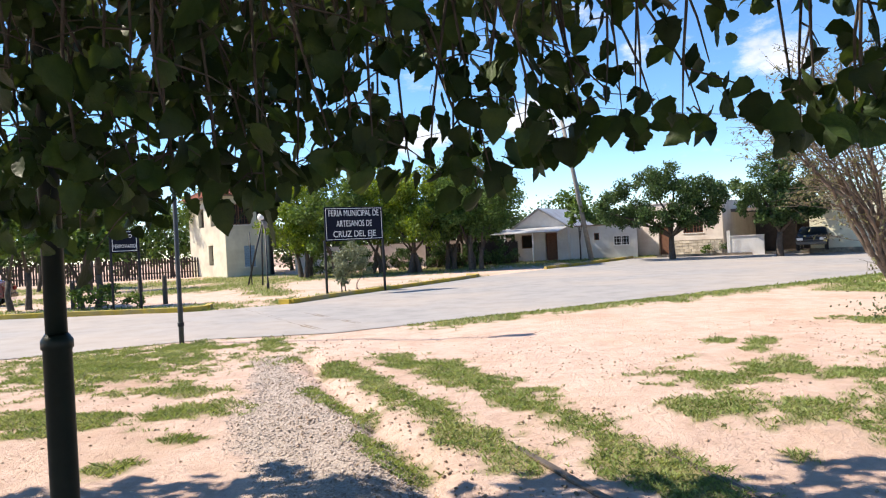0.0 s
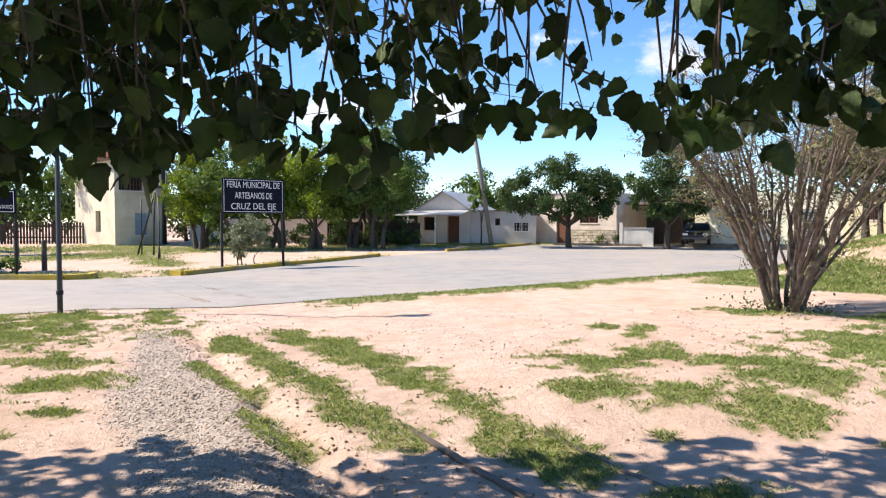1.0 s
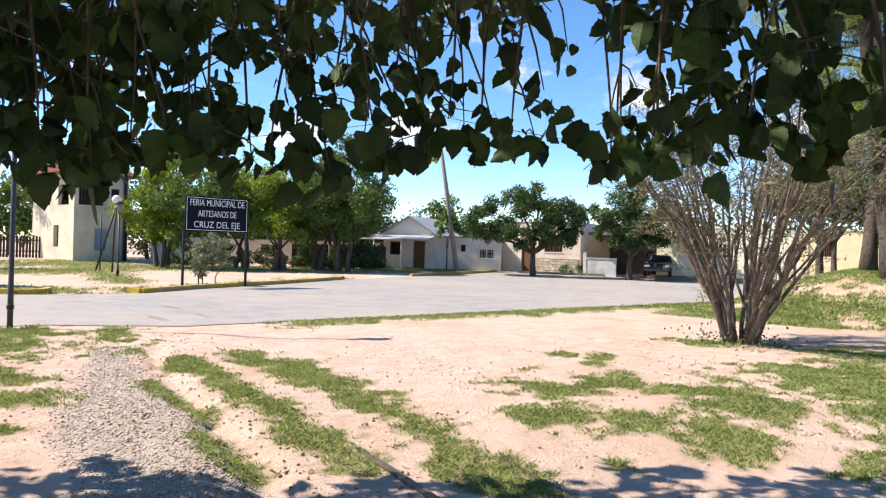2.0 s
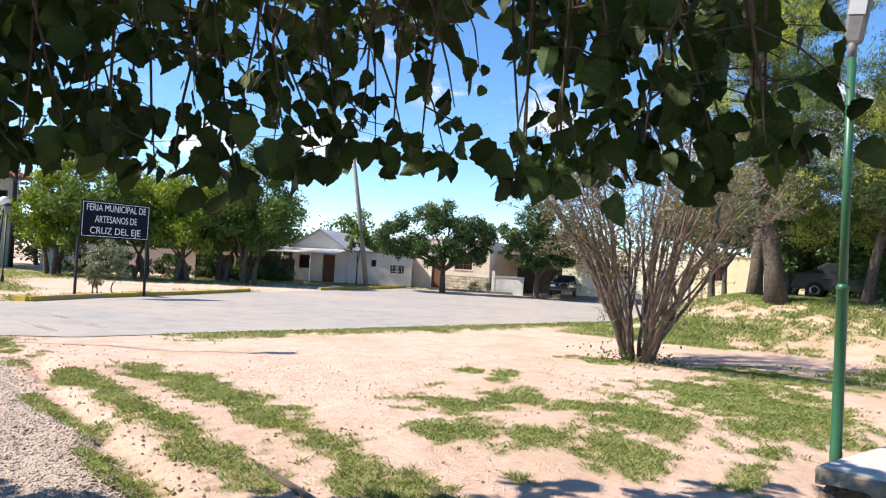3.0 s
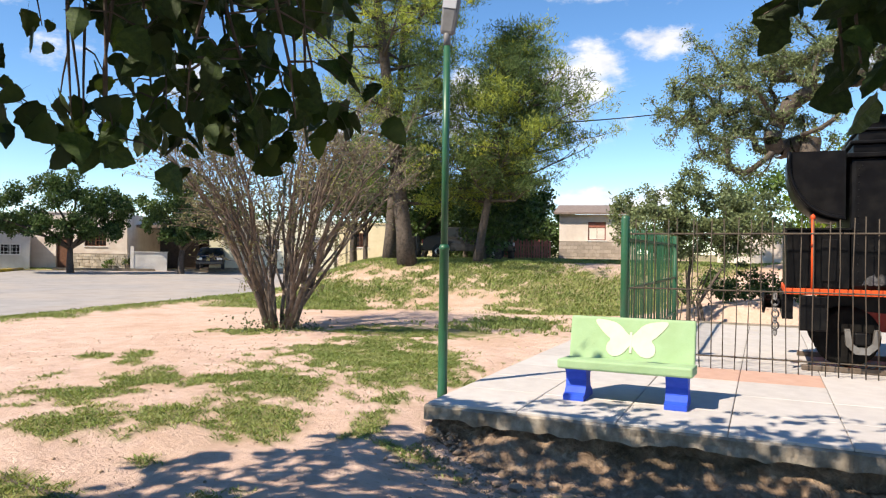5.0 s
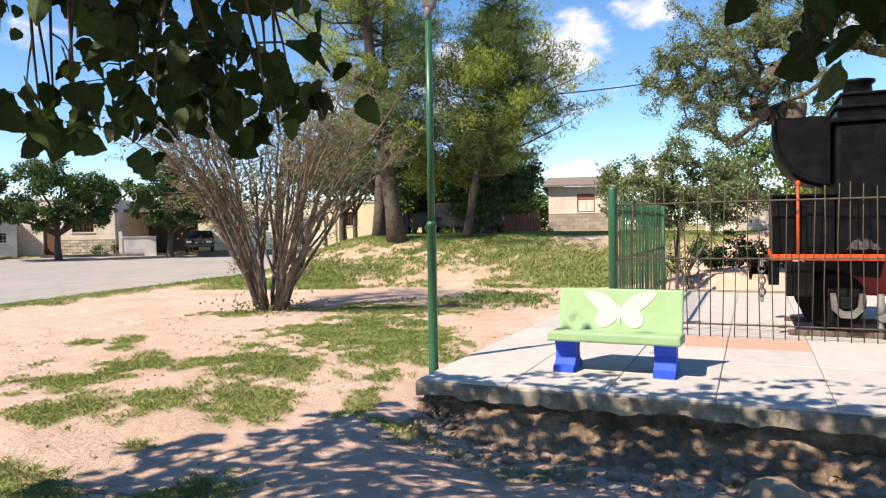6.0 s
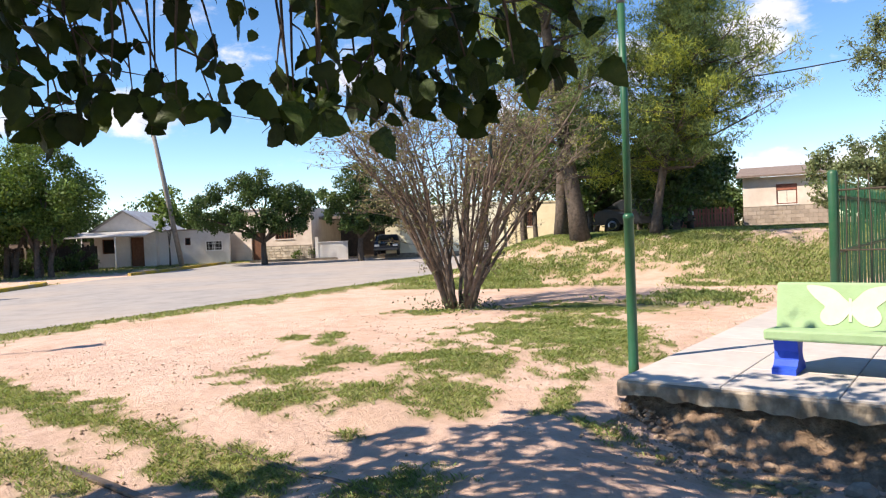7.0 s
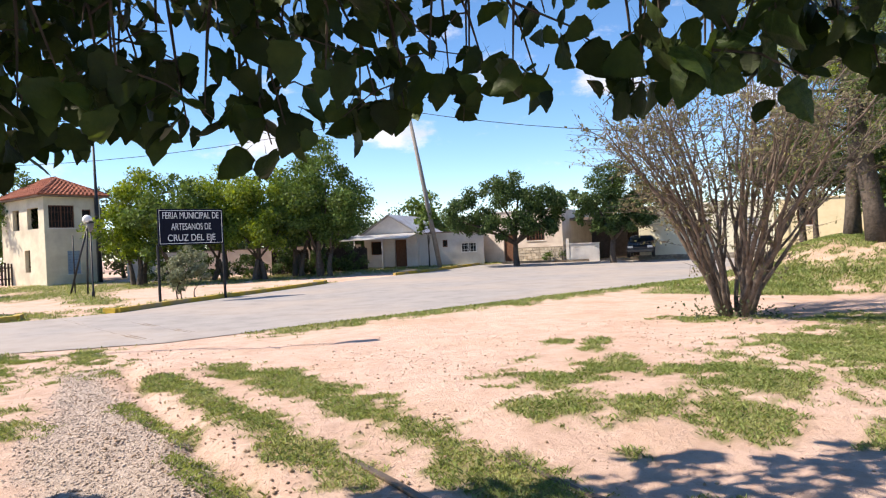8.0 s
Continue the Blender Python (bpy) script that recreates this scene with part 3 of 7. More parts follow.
def kerb(pts, label="worn yellow painted concrete kerb"):
    bm = bmesh.new()
    for (ax, ay), (bx, by) in zip(pts, pts[1:]):
        a, b = Vector((ax, ay, ground_z(ax, ay))), Vector((bx, by, ground_z(bx, by)))
        d = (b - a).normalized()
        n = Vector((-d.y, d.x, 0)) * 0.11
        q = [a - n, b - n, b + n, a + n]
        lo = [bm.verts.new(p - Vector((0, 0, 0.1))) for p in q]
        hi = [bm.verts.new(p.lerp((a + b) / 2, 0.0) + Vector((0, 0, 0.16))) for p in (q[0] + n * 0.15, q[1] + n * 0.15, q[2] - n * 0.15, q[3] - n * 0.15)]
        bm.faces.new(hi)
        for k in range(4):
            bm.faces.new((lo[k], lo[(k + 1) % 4], hi[(k + 1) % 4], hi[k]))
    bmesh.ops.recalc_face_normals(bm, faces=bm.faces)
    return tagged(part("kerb", bm, YELLOW), label, "kerb", kind="structure")


kerb([(-5.9, 24.4), (-5.5, 24.2), (-4.35, 26.7), (-1.4, 31.6), (0.9, 36.0), (1.1, 37.2), (0.6, 37.8)])
kerb([(5.2, 42.2), (8.0, 45.0), (11.9, 48.9)])
kerb([(-40, 25), (-12.5, 23.4), (-8.6, 22.9), (-8.0, 23.3), (-8.2, 24.2)])
kerb([(13.5, 48.7), (22.7, 45.5), (27, 42.6)], "low grey concrete kerb before the houses").data.materials[0] = CONCRETE


# ---- foliage helpers ----
def leaf_cloud(centres, radii, count, size, rng, squash=0.8, shell=0.55, droop=0.0, wide=0.32, up=0.35):
    """Many small folded leaves in overlapping clumps: arrays of vertices and faces."""
    centres, radii = np.array(centres, float), np.array(radii, float)
    pick = rng.choice(len(centres), count, p=radii ** 2 / (radii ** 2).sum())
    d = rng.normal(size=(count, 3))
    d /= np.linalg.norm(d, axis=1)[:, None]
    r = radii[pick] * (shell + (1 - shell) * rng.random(count)) * (0.8 + 0.35 * rng.random(count))
    p = centres[pick] + d * r[:, None] * np.array([1, 1, squash])
    p[:, 2] -= droop * rng.random(count)
    return leaves_at(p, size, rng, up, wide)


def leaves_at(p, size, rng, up=0.35, wide=0.32):
    n = len(p)
    a = rng.normal(size=(n, 3))
    a[:, 2] -= up
    a /= np.linalg.norm(a, axis=1)[:, None]
    b = np.cross(a, rng.normal(size=(n, 3)))
    b /= np.linalg.norm(b, axis=1)[:, None]
    c = np.cross(a, b)
    s = (size * (0.6 + 0.8 * rng.random(n)))[:, None]
    v = np.stack([p, p + a * s * 0.5 + b * s * wide + c * s * 0.08, p + a * s, p + a * s * 0.5 - b * s * wide + c * s * 0.08], 1).reshape(-1, 3)
    i = np.arange(n)[:, None] * 4
    f = np.concatenate([i + np.array([[0, 1, 2]]), i + np.array([[0, 2, 3]])])
    return v, f


def cloud_part(name, vf, material, parent, label=""):
    v, f = vf
    me = bpy.data.meshes.new(name)
    me.vertices.add(len(v))
    me.vertices.foreach_set("co", np.ascontiguousarray(v, dtype=np.float32).ravel())
    k = f.shape[1]
    me.loops.add(len(f) * k)
    me.loops.foreach_set("vertex_index", np.ascontiguousarray(f, dtype=np.int32).ravel())
    me.polygons.add(len(f))
    me.polygons.foreach_set("loop_start", np.arange(0, len(f) * k, k, dtype=np.int32))
    me.update(calc_edges=True)
    me.materials.append(material)
    ob = new(name, me)
    ob.parent = parent
    if label:
        ob["label"] = label
    return ob


def limbs(bm, base, top_points, r0, rng, sides=7, fork=0.45):
    """A trunk that forks into limbs to the given points."""
    base = Vector(base)
    mid = sum((Vector(p) for p in top_points), Vector()) / len(top_points)
    knee = base.lerp(Vector((base.x * 0.6 + mid.x * 0.4, base.y * 0.6 + mid.y * 0.4, mid.z)), fork)
    tube(bm, [base - Vector((0, 0, 0.15)), base + Vector((0, 0, 0.08)), base.lerp(knee, 0.5) + Vector((rng.normal() * 0.06, rng.normal() * 0.06, 0)), knee], [r0 * 1.5, r0 * 1.1, r0 * 0.9, r0 * 0.75], sides)
    for p in top_points:
        p = Vector(p)
        m = knee.lerp(p, 0.5) + Vector((rng.normal() * 0.18, rng.normal() * 0.18, 0.15))
        tube(bm, [knee - Vector((0, 0, r0 * 0.4)), m, p], [r0 * 0.55, r0 * 0.35, r0 * 0.12], 6)
    return bm


def broad_tree(name, x, y, crown, count, size, material, label, seed, trunk_r=0.2, category="tree", bark=None, group="", stems=1):
    """crown: clumps of (dx, dy, z, radius) round the trunk."""
    rng = np.random.default_rng(seed)
    z = ground_z(x, y)
    t = thing(name, pose(x, y, z), label, category, group)
    bm = bmesh.new()
    tips = [(cx, cy, cz - 0.2 * r) for cx, cy, cz, r in crown]
    for s in range(stems):
        a = 2.4 * s + seed
        o = (0.35 * math.cos(a), 0.35 * math.sin(a), 0) if stems > 1 else (0, 0, 0)
        limbs(bm, o, tips[s::stems] or tips[:2], trunk_r, rng)
    part("trunk", bm, bark or BARK, t)
    small, radii = [], []
    for cx, cy, cz, r in crown:
        for _ in range(7):
            d = rng.normal(size=3)
            d /= np.linalg.norm(d)
            small.append((cx + d[0] * r * 0.7, cy + d[1] * r * 0.7, cz + d[2] * r * 0.6))
            radii.append(r * (0.32 + 0.25 * rng.random()))
    cloud_part("crown", leaf_cloud(small, radii, count, size, rng, shell=0.4), material, t)
    return t


# ---- platform with its paving, and the bank under it ----
PLATFORM = pose(CORNER.x, CORNER.y, 0, 0, 0, math.degrees(math.atan2(ALONG_AX.y, ALONG_AX.x)))   # x along its front, y inwards
TOP = 0.10


def uneven(bm, amount, scale, axes=(1, 1, 1)):
    for v in bm.verts:
        n = noise.noise_vector(v.co * scale)
        v.co += Vector((n.x * axes[0], n.y * axes[1], n.z * axes[2])) * amount


def build_platform():
    t = thing("platform", PLATFORM, "raised concrete platform paved with pale slabs, its front eroded", "platform", kind="structure")
    bm = bmesh.new()
    n = 420
    rings = []
    for k in range(n + 1):
        x = 13.0 * k / n
        chip = 0.04 * noise.noise(Vector((x * 2.3, 0.3, 0))) + 0.03 * noise.noise(Vector((x * 8, 2, 0))) + 0.015 * noise.noise(Vector((x * 23, 5, 0)))
        low = -0.08 + 0.05 * noise.noise(Vector((x * 1.7, 5, 0))) + 0.035 * noise.noise(Vector((x * 6.3, 8, 0)))
        prof = [(0.0 + chip * 0.3, low + 0.0), (0.0 + chip, -0.01), (-0.004 + chip * 0.6, TOP - 0.045), (0.025, TOP - 0.027), (11.6, TOP - 0.027), (11.6, low)]
        rings.append([bm.verts.new((x, y, z)) for y, z in prof])
    for a, b in zip(rings, rings[1:]):
        for k in range(6):
            bm.faces.new((a[k], b[k], b[(k + 1) % 6], a[(k + 1) % 6]))
    bm.faces.new(rings[0])
    bm.faces.new(rings[-1][::-1])
    bmesh.ops.recalc_face_normals(bm, faces=bm.faces)
    part("slab", bm, CONCRETE, t, "rough grey-brown concrete slab with a chipped edge")
    return t


platform = build_platform()


def build_bank():
    bm = bmesh.new()
    nx, nv = 240, 26
    grid = []
    for i in range(nx + 1):
        x = 0.04 + 13.0 * i / nx
        col = []
        for j in range(nv + 1):
            v = j / nv
            y = 0.34 - 0.26 * min(1, v * 2.6) - 0.85 * max(0, v - 0.3) ** 1.3 * min(1, 0.25 + x)
            p = PLATFORM @ Vector((x, y, 0))
            g = ground_z(p.x, p.y)
            z = (-0.02 - 0.06 * v) * (1 - v) + (g - 0.01) * v - 0.04 * math.sin(math.pi * v) if v < 1 else g - 0.06
            q = Vector((x, y, z))
            k = math.sin(math.pi * min(1, v * 1.05))
            d = noise.noise_vector(q * 2.2) * 0.14 + noise.noise_vector(q * 6.5) * 0.085 + noise.noise_vector(q * 16) * 0.04
            q += Vector((d.x * 0.5, d.y * 1.2 + 0.02, d.z * 0.7)) * k
            col.append(bm.verts.new(q))
        grid.append(col)
    for a, b in zip(grid, grid[1:]):
        for j in range(nv):
            bm.faces.new((a[j], a[j + 1], b[j + 1], b[j])).smooth = True
    bmesh.ops.recalc_face_normals(bm, faces=bm.faces)
    ob = part("earth_bank", bm, BANK_EARTH)
    ob.matrix_world = PLATFORM
    tagged(ob, "eroded brown earth bank below the concrete platform", "bank", kind="structure")


build_bank()


def stone_mesh(seed, size, flat=0.65):
    r = random.Random(seed)
    bm = bmesh.new()
    bmesh.ops.create_icosphere(bm, subdivisions=2, radius=size)
    for v in bm.verts:
        d = noise.noise(v.co.normalized() * 1.3 + Vector((seed * 3.1, 0, 0))) * 0.45 + noise.noise(v.co.normalized() * 3.1 + Vector((0, seed, 0))) * 0.15
        v.co *= 1 + d
        v.co.z *= flat
        v.co.x *= 1.25
    return bm


def build_stones():
    spots = [(3.1, -0.35, 0.09), (1.5, -0.35, 0.07), (2.4, -0.3, 0.06), (4.4, -0.3, 0.08), (3.4, -0.95, 0.26), (4.3, -1.1, 0.20), (2.2, -0.62, 0.10), (2.6, -0.72, 0.085), (1.2, -0.6, 0.07), (3.0, -1.25, 0.12), (5.1, -0.9, 0.24), (5.9, -1.0, 0.18), (2.95, -0.55, 0.08), (0.75, -0.75, 0.06), (4.0, -0.62, 0.10), (1.75, -0.8, 0.05)]
    for k, (x, y, s) in enumerate(spots):
        p = PLATFORM @ Vector((x, y, 0))
        ob = part("stone", stone_mesh(k, s), EARTH if k % 3 else CONCRETE)
        ob.matrix_world = pose(p.x, p.y, ground_z(p.x, p.y) + s * 0.22, 0, 0, k * 47)
        tagged(ob, "rough broken concrete lump lying below the platform" if s > 0.15 else "small earthy stone lying on the dirt bank", "stone", "rubble below the platform")


build_stones()


# ---- bench ----
def build_bench():
    t = thing("bench", PLATFORM @ pose(1.205, 0.81, TOP), "pale green concrete bench with butterfly painting and blue feet", "bench")
    w = 1.38
    # seat: a plank with a rounded front, back: a leaning plank
    bm = box(bmesh.new(), 0, w, -0.05, 0.46, 0.335, 0.44, bevel=0.022)
    for v in bm.verts:
        v.co.z -= 0.06 * (v.co.y - 0.0)
    part("seat", bm, PALE_GREEN, t)
    bm = box(bmesh.new(), 0.02, w - 0.02, 0.40, 0.47, 0.39, 0.86, bevel=0.018)
    for v in bm.verts:
        v.co.y += 0.22 * (v.co.z - 0.39)
    back = part("backrest", bm, PALE_GREEN, t)
    lean = math.atan(0.22)
    bfly = Matrix.Translation((w * 0.50, 0.40 - 0.0035 + 0.22 * 0.25, 0.64)) @ Matrix.Diagonal((1.05, 1, 1.2, 1)) @ Matrix.Rotation(math.pi / 2 - lean, 4, "X")
    wing = [(0.0, 0.02), (0.04, 0.05), (0.13, 0.14), (0.27, 0.168), (0.39, 0.172), (0.33, 0.09), (0.25, 0.02), (0.20, -0.01), (0.25, -0.06), (0.25, -0.13), (0.18, -0.175), (0.09, -0.15), (0.03, -0.09), (0.0, -0.05)]
    for _ in range(2):      # round the wing's corners off
        wing = [q for a, b in zip(wing, wing[1:] + wing[:1]) for q in ((a[0] * 0.75 + b[0] * 0.25, a[1] * 0.75 + b[1] * 0.25), (a[0] * 0.25 + b[0] * 0.75, a[1] * 0.25 + b[1] * 0.75))]
    for sx in (1, -1):
        b2 = bmesh.new()
        lo = [b2.verts.new((sx * x, y, 0)) for x, y in wing]
        hi = [b2.verts.new((sx * x, y, 0.003)) for x, y in wing]
        b2.faces.new(hi)
        for k in range(len(wing)):
            j = (k + 1) % len(wing)
            b2.faces.new((lo[k], lo[j], hi[j], hi[k]))
        bmesh.ops.recalc_face_normals(b2, faces=b2.faces)
        wing_ob = part("butterfly_wing", b2, CREAM_PAINT, back, "cream white painted butterfly wing")
        wing_ob.matrix_local = bfly
    body = part("butterfly_body", box(bmesh.new(), -0.012, 0.012, -0.13, 0.06, 0.0, 0.006), CREAM_PAINT, back)
    body.matrix_local = bfly
    # feet: curved concrete brackets
    prof = [(-0.01, 0.0), (0.44, 0.0), (0.44, 0.055), (0.36, 0.10), (0.31, 0.18), (0.32, 0.26), (0.40, 0.33), (0.46, 0.42), (0.05, 0.345), (0.10, 0.29), (0.125, 0.21), (0.11, 0.13), (0.06, 0.075), (-0.01, 0.055)]
    for x in (0.06, w - 0.28):
        b3 = bmesh.new()
        a = [b3.verts.new((x, y, z if z < 0.4 else 0.345)) for y, z in prof]
        b = [b3.verts.new((x + 0.22, y, z if z < 0.4 else 0.345)) for y, z in prof]
        b3.faces.new(a)
        b3.faces.new(b[::-1])
        for k in range(len(prof)):
            j = (k + 1) % len(prof)
            b3.faces.new((a[k], a[j], b[j], b[k]))
        bmesh.ops.recalc_face_normals(b3, faces=b3.faces)
        part("foot", b3, BLUE, t, "bright blue curved concrete foot")


build_bench()


# ---- lamp posts ----
def lamp_post(x, y, z, material, label, head, collar=1.72, tall=4.11, r=0.056):
    t = thing("lamp_post", pose(x, y, z), label, "lamp post", "park lamp posts")
    part("lower_pole", lathe(bmesh.new(), [(r * 1.08, -0.2), (r * 1.08, 0.03), (r, 0.04), (r, collar - 0.04), (r * 1.12, collar - 0.035), (r * 1.12, collar), (r * 0.8, collar + 0.03)], 18), material, t)
    part("upper_pole", lathe(bmesh.new(), [(r * 0.76, collar - 0.05), (r * 0.72, tall)], 16), material, t)
    if head:
        part("socket", lathe(bmesh.new(), [(0.042, tall - 0.01), (0.045, tall + 0.13), (0.03, tall + 0.15)], 14), LAMP_HEAD, t, "pale grey socket")
        bm = box(bmesh.new(), -0.12, 0.12, -0.05, 0.05, 0.0, 0.62, bevel=0.045)
        for v in bm.verts:
            if v.co.z < 0.12:
                v.co.x *= 0.78
                v.co.y *= 0.9
        h = part("lamp_head", bm, LAMP_HEAD, t, "light grey flat street lamp housing")
        h.matrix_local = pose(0, 0, tall + 0.12, 10, 11, -62)
        g = part("lens", boxed(-0.085, 0.085, -0.058, -0.046, 0.30, 0.54, bevel=0.004), TIN, h)
    return t


lamp_post(6.2, 6.33, 0.0, GREEN_PAINT, "dark green steel lamp post with a grey flat head", True)
lamp_post(-1.74, 3.66, ground_z(-1.74, 3.66), SHADED_GREEN, "green lamp post coloured nearly black for the tree's shade", False, collar=1.37, tall=4.6, r=0.060)


# ---- fence round the locomotive ----
def build_fence():
    rng = random.Random(3)
    f = thing("rod_fence", PLATFORM @ pose(1.37, 3.85, TOP), "open fence of thin rusty steel rods around the locomotive", "fence")
    length = 9.0
    for z, r in ((0.17, 0.011), (1.08, 0.011), (1.86, 0.013)):
        part("rail", tube(bmesh.new(), [(0, 0, z), (length * 0.5, 0.02, z + 0.015), (length, 0, z)], r, 6), ROD, f)
    shapes = []
    for k in range(5):
        b = rng.uniform(-0.01, 0.01), rng.uniform(-0.014, 0.014)
        bm = tube(bmesh.new(), [(0, 0, 0), (b[0], b[1] * 0.5, 0.7), (-b[0], b[1], 1.4), (b[0] * 0.6, 0, 2.07 + rng.uniform(-0.05, 0.06))], 0.0075, 6)
        shapes.append(part("rod", bm, ROD, f))
    x, k = 0.12, 0
    while x < length:
        ob = shapes[k] if k < 5 else new("rod", shapes[k % 5].data)
        ob.parent = f
        ob.matrix_local = pose(x, 0.014 * (-1) ** k, 0.0, rng.uniform(-1, 1), rng.uniform(-1.5, 1.5), rng.uniform(0, 360))
        x += 0.15 + rng.uniform(-0.015, 0.015)
        k += 1
    g = thing("side_fence", PLATFORM @ pose(1.37, 3.85, TOP, 0, 0, 90), "dark green painted steel bar fence panel with square post", "fence")
    part("corner_post", lathe(bmesh.new(), [(0.062, -0.15), (0.062, 2.08), (0.05, 2.12), (0.0, 2.13)], 16), GREEN_PAINT, g)
    part("end_post", lathe(bmesh.new(), [(0.045, -0.5), (0.045, 1.98)], 12, at=(6.4, 0, 0)), GREEN_PAINT, g)
    for z in (0.25, 1.05, 1.78):
        part("rail", box(bmesh.new(), 0.05, 6.4, -0.018, 0.018, z - 0.02, z + 0.02), GREEN_PAINT, g)
    proto = part("bar", lathe(bmesh.new(), [(0.008, -0.2), (0.008, 1.92), (0.003, 1.96)], 7), GREEN_PAINT, g)
    for k in range(52):
        ob = proto if k == 0 else new("bar", proto.data)
        ob.parent = g
        ob.matrix_local = pose(0.16 + k * 0.118, rng.uniform(-0.012, 0.012), rng.uniform(-0.03, 0.03), 0, rng.uniform(-0.8, 0.8), 0)


build_fence()


# ---- locomotive ----
def build_locomotive():
    t = thing("steam_locomotive", PLATFORM @ pose(3.47, 4.02, TOP + 0.157) @ Matrix.Scale(0.9, 4), "black preserved steam locomotive with orange running board and red frame", "locomotive")
    L, W = 8.2, 2.4
    def riveted(bm, x0, x1, y, z0, z1, step=0.11):
        for z in (z0, z1):
            x = x0
            while x <= x1:
                bmesh.ops.create_icosphere(bm, subdivisions=1, radius=0.013, matrix=Matrix.Translation((x, y, z)))
                x += step
    part("running_board", box(bmesh.new(), 0.0, L, -0.04, W + 0.04, 1.0, 1.09, bevel=0.008), ORANGE, t, "bright orange-red running board edge")
    part("handrail", tube(bmesh.new(), [(0.37, -0.02, 1.08), (0.37, -0.02, 2.12)], 0.022, 8), ORANGE, t, "orange upright handrail")
    part("handrail_knob", lathe(bmesh.new(), [(0.0, 2.10), (0.035, 2.13), (0.035, 2.17), (0.0, 2.20)], 10, at=(0.37, -0.02, 0)), ORANGE, t)
    bm = box(bmesh.new(), 0.02, 0.86, 0.02, W - 0.02, 1.09, 1.96, bevel=0.02)
    riveted(bm, 0.08, 0.82, 0.018, 1.14, 1.91)
    part("front_box", bm, BLACK_IRON, t)
    part("box_lid", box(bmesh.new(), -0.01, 0.88, -0.01, W + 0.01, 1.962, 1.99), BLACK_IRON, t)
    part("box_door", box(bmesh.new(), 0.48, 0.72, -0.005, 0.02, 1.20, 1.82, bevel=0.008), BLACK_IRON, t)
    bm = box(bmesh.new(), 0.86, L - 0.3, 0.04, W - 0.04, 1.09, 3.02, bevel=0.06)
    for k in range(6):
        riveted(bm, 1.0 + k * 1.2, 1.0 + k * 1.2, 0.038, 1.2, 2.9)
    z = 1.25
    while z < 2.95:
        for x in (0.96, 2.2, 3.4):
            bmesh.ops.create_icosphere(bm, subdivisions=1, radius=0.013, matrix=Matrix.Translation((x, 0.038, z)))
        z += 0.1
    part("side_tank", bm, BLACK_IRON, t)
    for k, (z0, z1, o) in enumerate(((3.02, 3.09, -0.05), (3.09, 3.22, 0.03), (3.22, 3.27, -0.02), (3.27, 3.42, 0.10), (3.42, 3.46, 0.06))):
        part("cornice", box(bmesh.new(), 0.86 + o, L - 0.3 - o, 0.04 + o, W - 0.04 - o, z0 + 0.001, z1, bevel=0.015), BLACK_IRON, t)
    part("chimney", lathe(bmesh.new(), [(0.24, 3.42), (0.22, 3.55), (0.20, 3.72), (0.25, 3.76), (0.25, 3.80)], 20, at=(1.28, 1.2, 0)), BLACK_IRON, t)
    # rounded shield in front of the tank
    prof = [(0.80, 3.14), (0.04, 3.14)] + [(0.80 - 0.76 * math.cos(a), 3.0 - 0.86 * math.sin(a)) for a in np.linspace(0, math.pi / 2, 12)]
    bm = bmesh.new()
    a = [bm.verts.new((x, 0.08, z)) for x, z in prof]
    b = [bm.verts.new((x, W - 0.08, z)) for x, z in prof]
    bm.faces.new(a)
    bm.faces.new(b[::-1])
    for k in range(len(prof)):
        j = (k + 1) % len(prof)
        bm.faces.new((a[k], a[j], b[j], b[k])).smooth = True
    bmesh.ops.recalc_face_normals(bm, faces=bm.faces)
    part("curved_bunker", bm, BLACK_IRON, t, "dark speckled rounded bunker with a worn rim")
    rim = [(x, 0.06, z) for x, z in prof[1:]]
    part("bunker_rim", tube(bmesh.new(), rim, 0.03, 8), BLACK_IRON, t)
    part("main_frame", box(bmesh.new(), 0.9, L, 0.50, 0.58, 0.45, 0.98), RED_IRON, t, "dull red side frame plate")
    part("buffer_beam", box(bmesh.new(), -0.03, 0.12, 0.05, W - 0.05, 0.62, 1.0, bevel=0.01), BLACK_IRON, t)
    for y in (0.5, W - 0.5):
        part("buffer", lathe(bmesh.new(), [(0.07, -0.03), (0.07, -0.25), (0.16, -0.27), (0.15, -0.31)], 16, at=(0, y, 0.82), axis="x"), BLACK_IRON, t)
    for k in range(7):
        ring = [(0.05 * math.cos(a) * (1 if k % 2 else 0.35), 0.05 * math.sin(a) * (0.35 if k % 2 else 1), 0.075 * math.sin(a + k)) for a in np.linspace(0, 2 * math.pi, 9)]
        part("chain_link", tube(bmesh.new(), [Vector((-0.12, 0.2, 0.95 - 0.09 * k)) + Vector((p[0], p[1], 0.06 * math.sin(i * math.pi / 4))) for i, p in enumerate(ring)], 0.014, 6), GREY_IRON, t)
    for x in (0.86, 2.7, 4.3, 5.7, 7.0):
        for y in (0.36, W - 0.36):
            whl = part("wheel", lathe(bmesh.new(), [(0.0, -0.05), (0.10, -0.06), (0.12, -0.03), (0.34, -0.02), (0.36, -0.05), (0.43, -0.05), (0.43, 0.05), (0.46, 0.06), (0.46, 0.09), (0.0, 0.09)], 32, at=(0, 0, 0), axis="y"), ROUGH_BLACK, t, "black iron wheel")
            whl.matrix_local = pose(x, y, 0.37)
            part("wheel_rim", lathe(bmesh.new(), [(0.37, -0.058), (0.42, -0.058), (0.42, -0.048), (0.37, -0.048)], 32, axis="y"), ROUGH_BLACK, whl)
